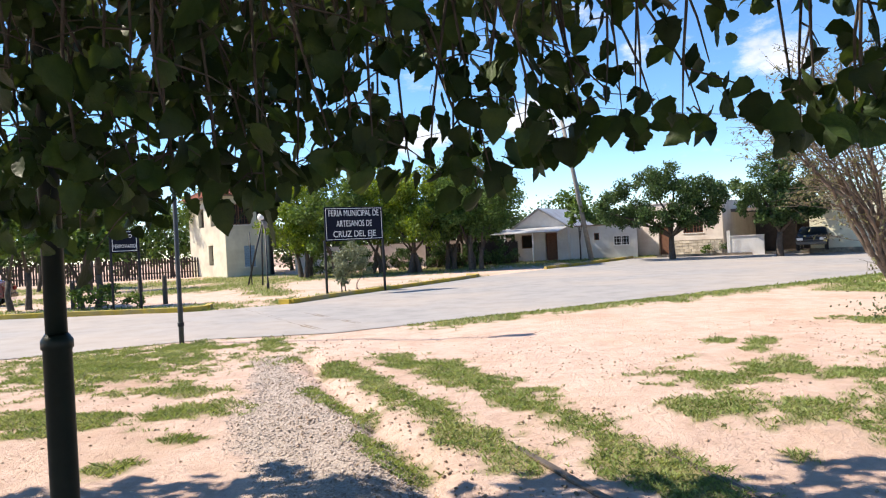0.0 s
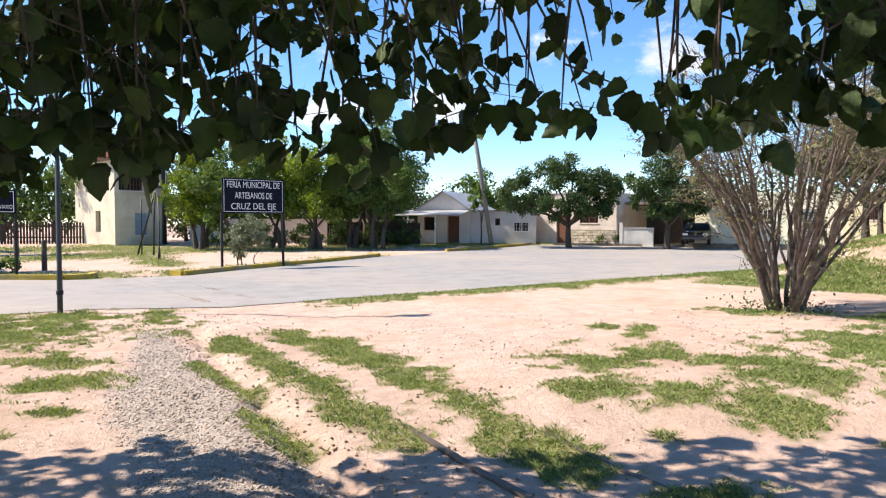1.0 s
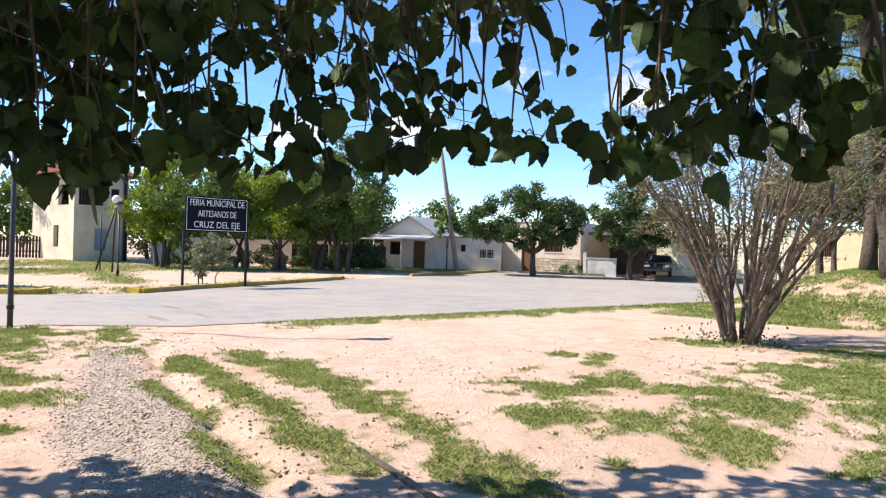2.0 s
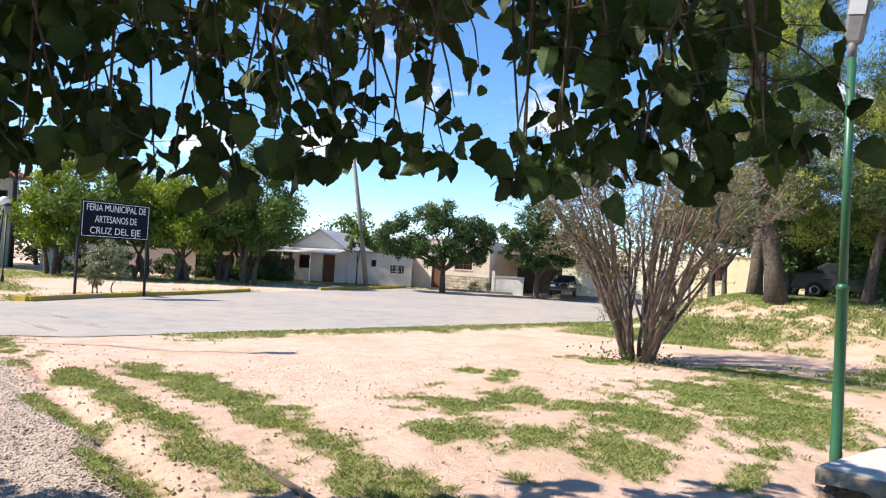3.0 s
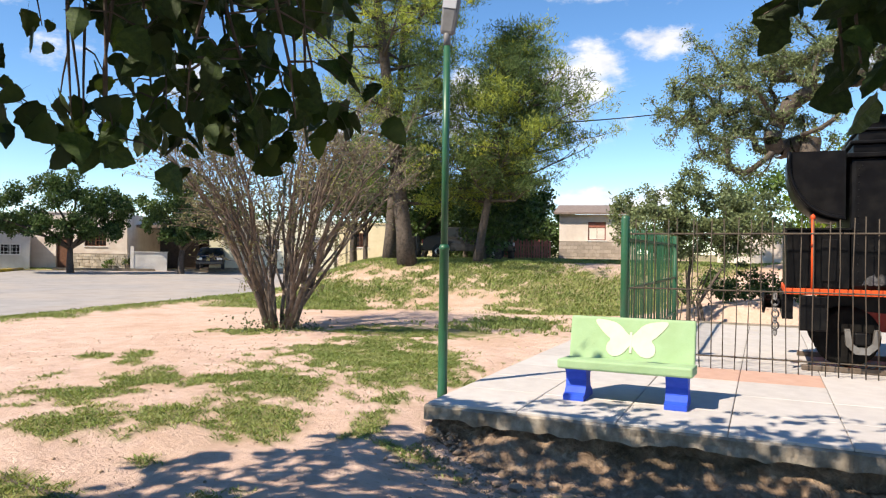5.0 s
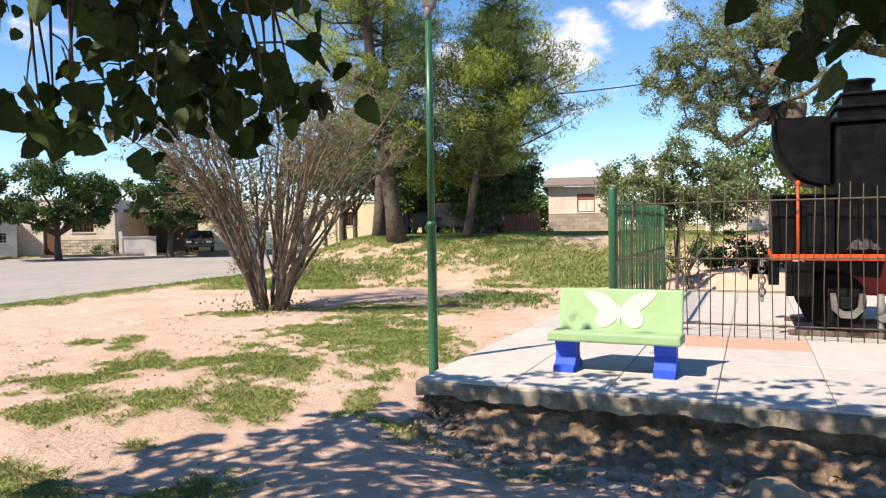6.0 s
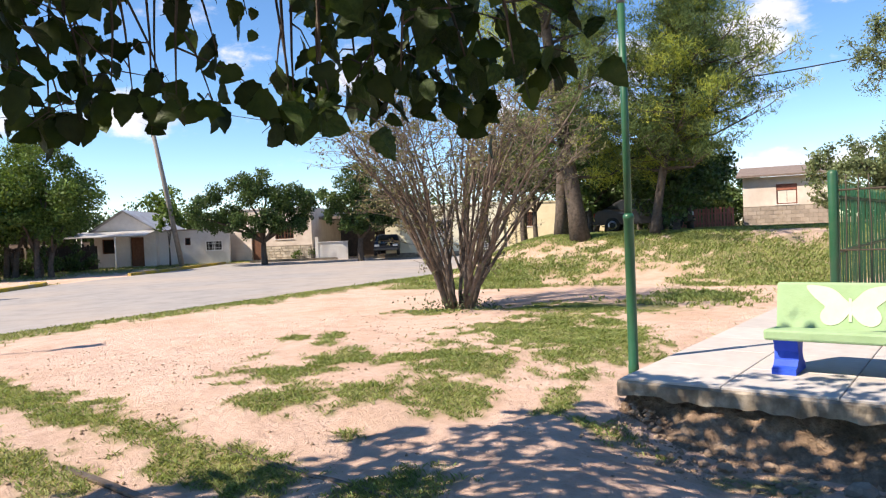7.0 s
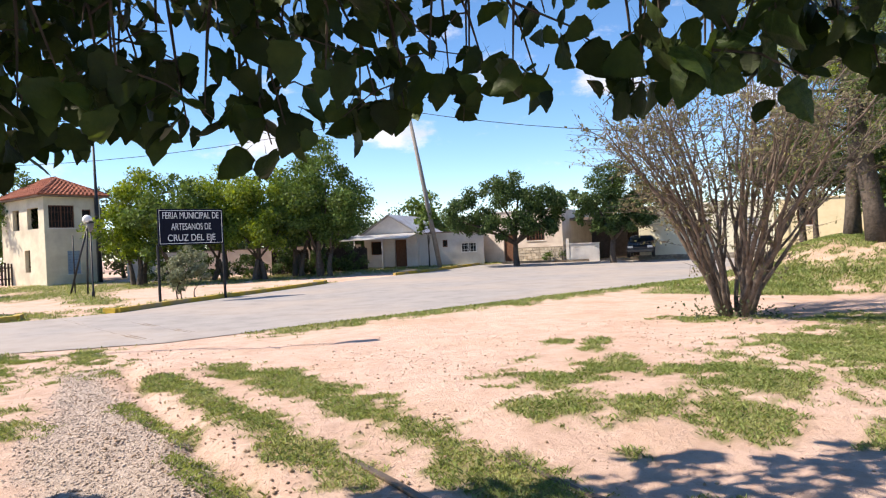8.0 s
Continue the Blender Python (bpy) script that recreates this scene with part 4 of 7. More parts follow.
    def plate(prof, y0, y1):
        bm = bmesh.new()
        a, b = [bm.verts.new((x, y0, z)) for x, z in prof], [bm.verts.new((x, y1, z)) for x, z in prof]
        bm.faces.new(a)
        bm.faces.new(b[::-1])
        for k in range(len(prof)):
            j = (k + 1) % len(prof)
            bm.faces.new((a[k], a[j], b[j], b[k]))
        bmesh.ops.recalc_face_normals(bm, faces=bm.faces)
        return bm
    for x in (1.04, 3.0):
        part("axle_horn", plate([(x - 0.23, 0.50), (x - 0.16, 0.50), (x - 0.13, 0.30), (x - 0.05, 0.24), (x + 0.05, 0.24), (x + 0.13, 0.30), (x + 0.16, 0.50), (x + 0.23, 0.50), (x + 0.21, 0.26), (x + 0.09, 0.14), (x - 0.09, 0.14), (x - 0.21, 0.26)], 0.10, 0.24), PALE_STEEL, t, "pale grey U-shaped axle horn")
        part("axle_box", box(bmesh.new(), x - 0.11, x + 0.11, 0.13, 0.30, 0.26, 0.46, bevel=0.03), BLACK_IRON, t)
        part("spring_hanger", lathe(bmesh.new(), [(0.03, 0.16), (0.05, 0.20), (0.03, 0.24), (0.03, 0.40), (0.06, 0.42), (0.06, 0.56), (0.04, 0.58), (0.04, 0.70)], 12, at=(x + 0.43, 0.16, -0.2)), PALE_STEEL, t)
        part("spring_beam", plate([(x + 0.36, 0.16), (x + 0.46, 0.22), (x + 0.98, 0.40), (x + 1.18, 0.40), (x + 1.18, -0.06), (x + 0.78, -0.06), (x + 0.80, 0.00), (x + 0.98, 0.08), (x + 0.42, 0.10)], 0.10, 0.19), PALE_STEEL, t, "pale grey triangular spring beam")
        part("beam_rib", box(bmesh.new(), x + 1.02, x + 1.09, 0.07, 0.098, -0.04, 0.44, bevel=0.01), PALE_STEEL, t)
    part("coupling_rod", box(bmesh.new(), 2.6, 5.9, 0.14, 0.2, 0.31, 0.42, bevel=0.02), GREY_IRON, t)
    # black plate added for the dark gap under the running board
    part("dark_gap_plate", plate([(0.5, 0.98), (0.5, 0.80), (1.5, 0.72), (1.55, 0.98)], 0.47, 0.50), BLACK_IRON, t)
    r = random.Random(5)
    for x0, w, h in ((1.02, 0.42, 0.17), (1.50, 0.50, 0.13), (2.06, 0.70, 0.16)):
        edge = [(x0 + w * k / 14, 1.17 + (h * math.sin(math.pi * k / 14) ** 0.6) * r.uniform(0.55, 1.0)) for k in range(15)]
        part("peeled_patch", plate([*edge, *[(x, 1.155 + r.uniform(0, 0.02)) for x, _ in edge[::-1]]], 0.026, 0.036), PEELED, t, "grey patch of peeled paint")
    part("step_bracket", box(bmesh.new(), 0.2, 0.58, -0.02, 0.1, 0.46, 0.98, bevel=0.02), BLACK_IRON, t)
    for y in (0.36, W - 0.36):
        rl = part("locomotive_rail", box(bmesh.new(), 2.7, 14, 0, 0.065, 0, 0.075, bevel=0.01), IRON)
        rl.matrix_world = PLATFORM @ pose(1.0, 4.02 + 0.9 * y - 0.03, TOP)
        tagged(rl, "short steel rail set on the paving under the locomotive", "rail", "locomotive track")


build_locomotive()


# ---- old track in the dirt ----
def build_track():
    lines = [[(3.2, 0.2), (2.35, 2.4), (1.62, 4.2), (0.98, 5.62), (0.45, 6.85), (-0.12, 7.95), (-1.3, 10.2)], [(4.2, 0.9), (3.3, 2.9), (2.52, 4.55), (1.92, 5.95), (1.35, 7.25), (0.78, 8.4)]]
    for pts, proud in zip(lines, (0.03, 0.006)):
        fine = []
        for a, b in zip(pts, pts[1:]):
            for k in range(5):
                fine.append((a[0] + (b[0] - a[0]) * k / 5, a[1] + (b[1] - a[1]) * k / 5))
        path = [Vector((x, y, ground_z(x, y) + proud - 0.11 * float(smooth_step(6.2, 8.0, y)))) for x, y in fine]
        bm = bmesh.new()
        rings = []
        for k, p in enumerate(path):
            d = (path[min(k + 1, len(path) - 1)] - path[max(k - 1, 0)]).normalized()
            n = Vector((d.y, -d.x, 0))
            prof = [(-0.028, 0.0), (0.028, 0.0), (0.032, -0.012), (0.026, -0.035), (0.010, -0.045), (0.010, -0.12), (-0.010, -0.12), (-0.010, -0.045), (-0.026, -0.035), (-0.032, -0.012)]
            rings.append([bm.verts.new(p + n * u + Vector((0, 0, v))) for u, v in prof])
        for a, b in zip(rings, rings[1:]):
            for k in range(10):
                bm.faces.new((a[k], a[(k + 1) % 10], b[(k + 1) % 10], b[k]))
        bmesh.ops.recalc_face_normals(bm, faces=bm.faces)
        tagged(part("rail", bm, IRON), "old rusty steel rail half buried in the dirt", "rail", "buried track")


build_track()


def build_crossing():
    """Flush rails where the old track crosses the road."""
    for off in (0.0, 1.06):
        bm = bmesh.new()
        pts = [(-2.9 + off * 0.9, 15.9 + off * 0.42), (-3.95 + off * 0.9, 17.7 + off * 0.42), (-5.2 + off * 0.9, 20.1 + off * 0.42), (-6.6 + off * 0.9, 22.9 + off * 0.42)]
        for dx in (-0.05, 0.055):
            tube(bm, [(x + dx, y + dx * 0.4, ground_z(x, y) - 0.004) for x, y in pts], 0.022 if dx < 0 else 0.019, 6)
        tagged(part("crossing_rail", bm, IRON), "worn steel rail set flush in the road", "rail", "rails in the road")


build_crossing()


# ---- signs and posts along the road ----
def face_pose(ax, ay, bx, by, z):
    """A frame with x along a front from a to b, y going in behind it."""
    return pose(ax, ay, z, 0, 0, math.degrees(math.atan2(by - ay, bx - ax)))


def big_sign(m, w, z0, z1, lines, post_x, label, size, sink=0.3, text_w=None, post_h=None):
    t = thing("town_sign", m, label, "sign", "enamel town signs")
    for x in post_x:
        part("post", box(bmesh.new(), x - 0.04, x + 0.04, 0.03, 0.11, -sink, post_h or z1 - 0.02, bevel=0.008), BLACK_PAINT, t, "black square steel post")
    board = part("board", box(bmesh.new(), 0, w, -0.02, 0.028, z0, z1, bevel=0.006), NAVY, t, "navy enamel board")
    e = 0.05
    for a in ((e, w - e, z1 - e - 0.018, z1 - e), (e, w - e, z0 + e, z0 + e + 0.018), (e, e + 0.018, z0 + e, z1 - e), (w - e - 0.018, w - e, z0 + e, z1 - e)):
        part("border", box(bmesh.new(), a[0], a[1], -0.025, -0.0205, a[2], a[3]), WHITE_PAINT, board, "thin white border line")
    n = len(lines)
    for k, s in enumerate(lines):
        z = z1 - (z1 - z0) * (k + 0.62) / (n + 0.24)
        text_on("lettering", s, size, pose(w / 2, -0.022, z, 90), WHITE_PAINT, board, text_w[k] if text_w else None)
    return t


sz = ground_z(-4, 28.3)
big_sign(face_pose(-4.87, 27.6, -2.78, 28.95, sz), 2.47, 2.06, 3.36, ["FERIA MUNICIPAL DE", "ARTESANOS DE", "CRUZ DEL EJE"], (0.0, 2.47), "navy enamel sign with white lettering on black posts", 0.34, text_w=(2.12, 1.5, 1.8), post_h=2.08)
big_sign(face_pose(-11.7, 24.75, -10.95, 25.15, 0.05), 0.88, 1.95, 2.72, ["MUSEO", "FERROVIARIO"], (0.0, 0.88), "small navy museum sign with white lettering on posts", 0.18, text_w=(0.48, 0.70))


def street_post():
    x, y = -5.5, 14.7
    t = thing("street_post", pose(x, y, ground_z(x, y)), "slim grey-blue steel street post in the grass", "post")
    part("pole", lathe(bmesh.new(), [(0.050, -0.3), (0.050, 0.8), (0.045, 0.82), (0.040, 6.1), (0.0, 6.12)], 14), STEEL_BLUE, t)
    part("lamp_arm", tube(bmesh.new(), [(0, 0, 6.0), (0.25, -0.03, 6.22), (0.6, -0.08, 6.25)], 0.03, 8), STEEL_BLUE, t)
    head = box(bmesh.new(), 0.4, 1.15, -0.2, 0.04, 6.2, 6.32, bevel=0.03)
    part("lamp_head", head, LAMP_HEAD, t, "grey street lamp housing")
    part("base_clamp", lathe(bmesh.new(), [(0.06, 0.35), (0.064, 0.36), (0.064, 0.42), (0.06, 0.43)], 14), BLACK_PAINT, t)


street_post()


def bollards():
    first = None
    for k, (x, y, h) in enumerate([(-12.2, 28.0, 1.05), (-11.0, 27.4, 1.1), (-13.6, 27.6, 1.9), (-14.4, 27.2, 1.0)]):
        z = ground_z(x, y)
        ob = part("wooden_bollard", lathe(bmesh.new(), [(0.09, -0.2), (0.095, 0.1), (0.085, h - 0.03), (0.06, h)], 10), BARK)
        ob.matrix_world = pose(x, y, z)
        tagged(ob, "dark weathered round wooden post on the verge", "bollard", "verge posts")


bollards()


def globe_lamp():
    x, y = -10.6, 39.6
    t = thing("globe_lamp", pose(x, y, ground_z(x, y)), "white globe lamp on a thin pole with leaning struts", "street lamp")
    part("pole", tube(bmesh.new(), [(0, 0, -0.2), (0.05, 0, 1.8), (0.12, 0, 3.5)], 0.045, 10), BLACK_PAINT, t)
    part("strut", tube(bmesh.new(), [(-1.0, 0.5, -0.2), (0.1, 0, 3.3)], 0.05, 8), BLACK_PAINT, t)
    part("strut", tube(bmesh.new(), [(-0.85, 0.9, -0.2), (-0.85, 0.9, 3.0)], 0.035, 8), BLACK_PAINT, t)
    bm = bmesh.new()
    bmesh.ops.create_uvsphere(bm, u_segments=18, v_segments=12, radius=0.24, matrix=Matrix.Translation((0.13, 0, 3.72)))
    part("globe", bm, GLOBE, t, "white opal glass globe", smooth=True)


globe_lamp()


def lantern_lamp():
    x, y = -9.2, 35.4
    t = thing("lantern_lamp", pose(x, y, ground_z(x, y)), "thin dark lamp post with a grey lantern head", "street lamp")
    part("pole", lathe(bmesh.new(), [(0.07, -0.2), (0.07, 0.25), (0.04, 0.3), (0.035, 2.95)], 12), BLACK_PAINT, t)
    part("lantern", lathe(bmesh.new(), [(0.05, 2.94), (0.08, 3.0), (0.17, 3.28), (0.15, 3.32)], 14), LAMP_HEAD, t, "grey tapered lantern")
    part("cap", lathe(bmesh.new(), [(0.20, 3.322), (0.17, 3.38), (0.06, 3.44), (0.0, 3.45)], 14), BLACK_PAINT, t)


lantern_lamp()


def station_pole():
    x, y = -13.1, 51.6
    t = thing("utility_pole", pose(x, y, ground_z(x, y)), "tall dark pole with a lamp arm beside the station house", "utility pole")
    part("pole", tube(bmesh.new(), [(0, 0, -0.4), (-0.05, 0, 4.5), (-0.1, 0, 9.6)], [0.13, 0.11, 0.07], 10), BLACK_PAINT, t)
    part("lamp_arm", tube(bmesh.new(), [(-0.1, 0, 9.1), (0.3, -0.2, 9.65), (1.0, -0.4, 9.7)], 0.03, 8), BLACK_PAINT, t)
    part("lamp_head", box(bmesh.new(), 0.9, 1.5, -0.5, -0.3, 9.64, 9.76, bevel=0.04), LAMP_HEAD, t, "grey lamp housing")


station_pole()


def utility_pole():
    z = ground_z(9.3, 49.2)
    t = thing("utility_pole", pose(9.3, 49.2, z), "tall leaning grey wooden utility pole by the kerb", "utility pole")
    part("pole", tube(bmesh.new(), [(0, 0, -0.5), (-0.9, 0.1, 5.4), (-1.85, 0.2, 11.2)], [0.17, 0.15, 0.11], 12), GREY_WOOD, t)
    part("crossarm", tube(bmesh.new(), [(-2.5, 0.2, 10.6), (-1.1, 0.2, 10.75)], 0.04, 8), GREY_WOOD, t)
    part("lamp_arm", tube(bmesh.new(), [(-1.85, 0.2, 10.9), (-1.4, 0, 11.4), (-0.6, -0.4, 11.55)], 0.03, 8), STEEL_BLUE, t)


utility_pole()


def cable(a, b, sag, label):
    a, b = Vector(a), Vector(b)
    pts = [a.lerp(b, k / 14) - Vector((0, 0, sag * 4 * (k / 14) * (1 - k / 14))) for k in range(15)]
    tagged(part("overhead_cable", tube(bmesh.new(), pts, 0.022, 5), CABLE), label, "cable", "overhead cables")


cable((7.5, 49.4, 10.9), (44, 40, 9.0), 1.5, "thin black overhead cable strung from the utility pole")
cable((7.5, 49.4, 10.9), (-30, 62, 9.5), 1.2, "thin black overhead cable strung from the utility pole")
cable((19.5, 17.5, 6.2), (33, 6.0, 9.2), 0.5, "thin black cable running past the trees")


# ---- houses ----
def wall_with_openings(w, h, thick, holes, y0=0.0):
    """A wall along x with rectangular holes (x0, x1, z0, z1) right through it."""
    xs = sorted({0.0, w, *(v for q in holes for v in q[:2])})
    zs = sorted({0.0, h, *(v for q in holes for v in q[2:4])})
    bm = bmesh.new()
    for xa, xb in zip(xs, xs[1:]):
        za = None
        for z0, z1 in zip(zs, zs[1:]):
            mx, mz = (xa + xb) / 2, (z0 + z1) / 2
            solid = not any(q[0] < mx < q[1] and q[2] < mz < q[3] for q in holes)
            if solid and za is None:
                za = z0
            if za is not None and (not solid or z1 == zs[-1]):
                box(bm, xa, xb, y0, y0 + thick, za, z1 if solid else z0)
                za = None
    bmesh.ops.remove_doubles(bm, verts=bm.verts, dist=0.0005)
    return bm


def window(parent, x0, x1, z0, z1, y=0.0, kind="glass", frame=BROWN_WOOD, depth=0.12):
    """Frame, sill and panes (or shutter, or bars) in an opening of a wall along x."""
    win = part("window", box(bmesh.new(), x0, x1, y + depth + 0.03, y + depth + 0.04, z0, z1), DARK_OPENING, parent)
    f = 0.06
    for a in ((x0, x0 + f, z0, z1), (x1 - f, x1, z0, z1), (x0 + f, x1 - f, z1 - f, z1), (x0 + f, x1 - f, z0, z0 + f)):
        part("window_frame", box(bmesh.new(), a[0], a[1], y + depth - 0.03, y + depth + 0.02, a[2], a[3]), frame, win)
    part("window_sill", box(bmesh.new(), x0 - 0.06, x1 + 0.06, y - 0.05, y + depth, z0 - 0.06, z0 - 0.002), WHITE_WALL, win)
    if kind == "shutter":
        n = 8
        for k in range(n):
            za = z0 + f + (z1 - z0 - 2 * f) * k / n
            part("slat", box(bmesh.new(), x0 + f, x1 - f, y + depth - 0.025, y + depth - 0.005, za + 0.004, za + (z1 - z0 - 2 * f) / n - 0.004), frame, win)
    elif kind == "bars":
        n = max(4, int((x1 - x0) / 0.2))
        part("mullion", box(bmesh.new(), (x0 + x1) / 2 - 0.03, (x0 + x1) / 2 + 0.03, y + depth - 0.03, y + depth + 0.02, z0 + f, z1 - f), frame, win)
        for k in range(1, n):
            xa = x0 + (x1 - x0) * k / n
            part("bar", box(bmesh.new(), xa - 0.012, xa + 0.012, y + 0.01, y + 0.034, z0, z1), frame, win)
        for q in (0.3, 0.7):
            za = z0 + (z1 - z0) * q
            part("bar", box(bmesh.new(), x0, x1, y + 0.036, y + 0.05, za - 0.012, za + 0.012), frame, win)
    return win


def shell(t, w, d, h, material, front=(), left=(), right=(), thick=0.25, lid=True):
    """Four walls with openings; each wall is a part. left and right openings count along the wall from the front."""
    part("wall", wall_with_openings(w, h, thick, front), material, t)
    part("wall", boxed(0, w, d - thick, d, 0, h), material, t)
    a = part("wall", wall_with_openings(d - 2 * thick, h, thick, [(q[0] - thick, q[1] - thick, q[2], q[3]) for q in left]), material, t)
    a.matrix_local = Matrix.Translation((thick, thick, 0)) @ Matrix.Rotation(math.pi / 2, 4, "Z")
    b = part("wall", wall_with_openings(d - 2 * thick, h, thick, [(q[0] - thick, q[1] - thick, q[2], q[3]) for q in right]), material, t)
    b.matrix_local = Matrix.Translation((w, thick, 0)) @ Matrix.Rotation(math.pi / 2, 4, "Z")
    part("floor_slab", boxed(-0.05, w + 0.05, -0.05, d + 0.05, -0.6, 0.0), CONCRETE, t)
    if lid:
        part("flat_roof", boxed(thick, w - thick, thick, d - thick, h - 0.35, h - 0.2), ROOF_GREY, t)


def station_house():
    w, d, h = 3.6, 6.4, 5.75
    t = thing("station_house", face_pose(-15.9, 50.1, -13.2, 52.5, 0.12), "two-storey cream plastered station house with red tile roof", "house")
    front = [(1.35, 2.2, 0.75, 2.25), (0.28, 1.9, 3.75, 5.2), (2.4, 3.0, 3.95, 4.95)]
    left = [(2.2, 3.0, 0.95, 2.4), (0.8, 2.4, 3.75, 5.1), (3.6, 4.6, 3.75, 5.1)]
    shell(t, w, d, h, CREAM_WALL, front=front, left=left, lid=True)
    window(t, *front[0], kind="shutter", frame=BLUE_WOOD)
    window(t, *front[1], kind="bars", frame=BROWN_WOOD)
    window(t, *front[2], kind="glass", frame=BROWN_WOOD)
    part("string_course", box(bmesh.new(), -0.04, w + 0.04, -0.04, 0.0, 3.42, 3.56), CREAM_WALL, t)
    # hipped tile roof, tile courses as pieces
    roof = part("roof", boxed(-0.45, w + 0.45, -0.45, d + 0.45, h, h + 0.08), ROOF_GREY, t, "hipped red clay tile roof")
    ridge = [Vector((w / 2, 2.2, h + 1.45)), Vector((w / 2, d - 2.2, h + 1.45))]
    o = 0.5
    c = [Vector((-o, -o, h + 0.08)), Vector((w + o, -o, h + 0.08)), Vector((w + o, d + o, h + 0.08)), Vector((-o, d + o, h + 0.08))]
    slopes = [(c[0], c[1], ridge[0], ridge[0]), (c[1], c[2], ridge[1], ridge[0]), (c[3], c[0], ridge[0], ridge[1])]
    for a, b, q1, q0 in slopes:
        n = 13
        for k in range(n):
            u0, u1 = k / n, (k + 1.15) / n
            p = [a.lerp(q0, u0), b.lerp(q1, u0), b.lerp(q1, min(1, u1)), a.lerp(q0, min(1, u1))]
            nrm = (p[1] - p[0]).cross(p[3] - p[0]).normalized() if (p[3] - p[0]).length > 0 else Vector((0, 0, 1))
            bm = bmesh.new()
            m = max(2, int((p[1] - p[0]).length / 0.14))
            rows = []
            for i in range(m + 1):
                s = i / m
                wave = nrm * (0.06 * (i % 2))
                rows.append((bm.verts.new(p[0].lerp(p[1], s) + nrm * 0.05 + wave), bm.verts.new(p[3].lerp(p[2], s) + nrm * 0.01 + wave), bm.verts.new(p[0].lerp(p[1], s) - nrm * 0.01)))
            for r0, r1 in zip(rows, rows[1:]):
                bm.faces.new((r0[0], r1[0], r1[1], r0[1]))
                bm.faces.new((r0[2], r1[2], r1[0], r0[0]))
            part("tile_course", bm, ROOF_TILE, roof)
    part("ridge_tiles", tube(bmesh.new(), [ridge[0], ridge[1]], 0.11, 10), ROOF_TILE, roof)
    for a, q in ((c[0], ridge[0]), (c[1], ridge[0]), (c[3], ridge[1]), (c[2], ridge[1])):
        part("hip_tiles", tube(bmesh.new(), [a + Vector((0, 0, 0.03)), q], 0.08, 8), ROOF_TILE, roof)
    part("downpipe", tube(bmesh.new(), [(3.25, -0.07, 0.1), (3.25, -0.07, h)], 0.045, 8), GREY_IRON, t)


station_house()


def gable_house():
    w, d, h = 4.0, 6.0, 2.45
    t = thing("gable_house", face_pose(4.4, 52.6, 7.95, 50.75, 0.2), "small white gabled house with a tin porch roof", "house")
    front = [(0.5, 1.4, 0.95, 1.9), (2.3, 3.2, 0.05, 2.0)]
    shell(t, w, d, h, WHITE_WALL, front=front, lid=False)
    window(t, *front[0], kind="glass")
    part("door", box(bmesh.new(), 2.35, 3.15, 0.1, 0.15, 0.05, 1.96), BROWN_WOOD, t, "dark brown wooden door")
    bm = bmesh.new()
    v = [bm.verts.new(p) for p in ((0, 0, h), (w, 0, h), (w / 2, 0, h + 1.25), (0, 0.22, h), (w, 0.22, h), (w / 2, 0.22, h + 1.25))]
    for q in ((0, 1, 2), (5, 4, 3), (0, 2, 5, 3), (1, 4, 5, 2), (0, 3, 4, 1)):
        bm.faces.new([v[k] for k in q])
    part("gable_wall", bm, WHITE_WALL, t)
    for s in (-1, 1):
        bm = bmesh.new()
        n = 30
        rows = []
        for i in range(n + 1):
            y = -0.35 + (d + 0.5) * i / n
            up = 0.02 * (i % 2)
            e, r = Vector((w / 2 + s * (w / 2 + 0.35), y, h - 0.15 + up)), Vector((w / 2, y, h + 1.33 + up))
            rows.append([bm.verts.new(p) for p in (e, r, r - Vector((0, 0, 0.05)), e - Vector((0, 0, 0.05)))])
        for a, b in zip(rows, rows[1:]):
            for k in range(4):
                bm.faces.new((a[k], b[k], b[(k + 1) % 4], a[(k + 1) % 4]))
        bmesh.ops.recalc_face_normals(bm, faces=bm.faces)
        part("roof", bm, TIN, t, "pale corrugated sheet roof")
    bm = box(bmesh.new(), -0.9, w + 0.1, -2.3, -0.01, 2.0, 2.05)
    for v in bm.verts:
        v.co.z += 0.36 * (v.co.y + 2.3) / 2.3
    part("porch_roof", bm, TIN, t, "thin pale porch roof sheet")
    for x in (0.15, 2.2):
        part("porch_post", tube(bmesh.new(), [(x, -2.15, -0.2), (x, -2.15, 2.04)], 0.045, 8), WHITE_PAINT, t)
    # low wing running on beside it
    wing = thing("white_outbuilding", face_pose(8.15, 51.3, 12.6, 50.1, 0.2), "low whitewashed outbuilding with a flat roof", "house")
    fr = [(1.7, 2.05, 1.3, 1.8), (3.0, 4.1, 0.85, 1.55)]
    shell(wing, 4.6, 5.0, 2.3, WHITE_WALL, front=fr)
    window(wing, *fr[0], kind="glass")
    window(wing, *fr[1], kind="bars", frame=WHITE_PAINT)
    part("coping", boxed(-0.05, 4.65, -0.06, 0.3, 2.3, 2.38), ROOF_GREY, wing)


gable_house()


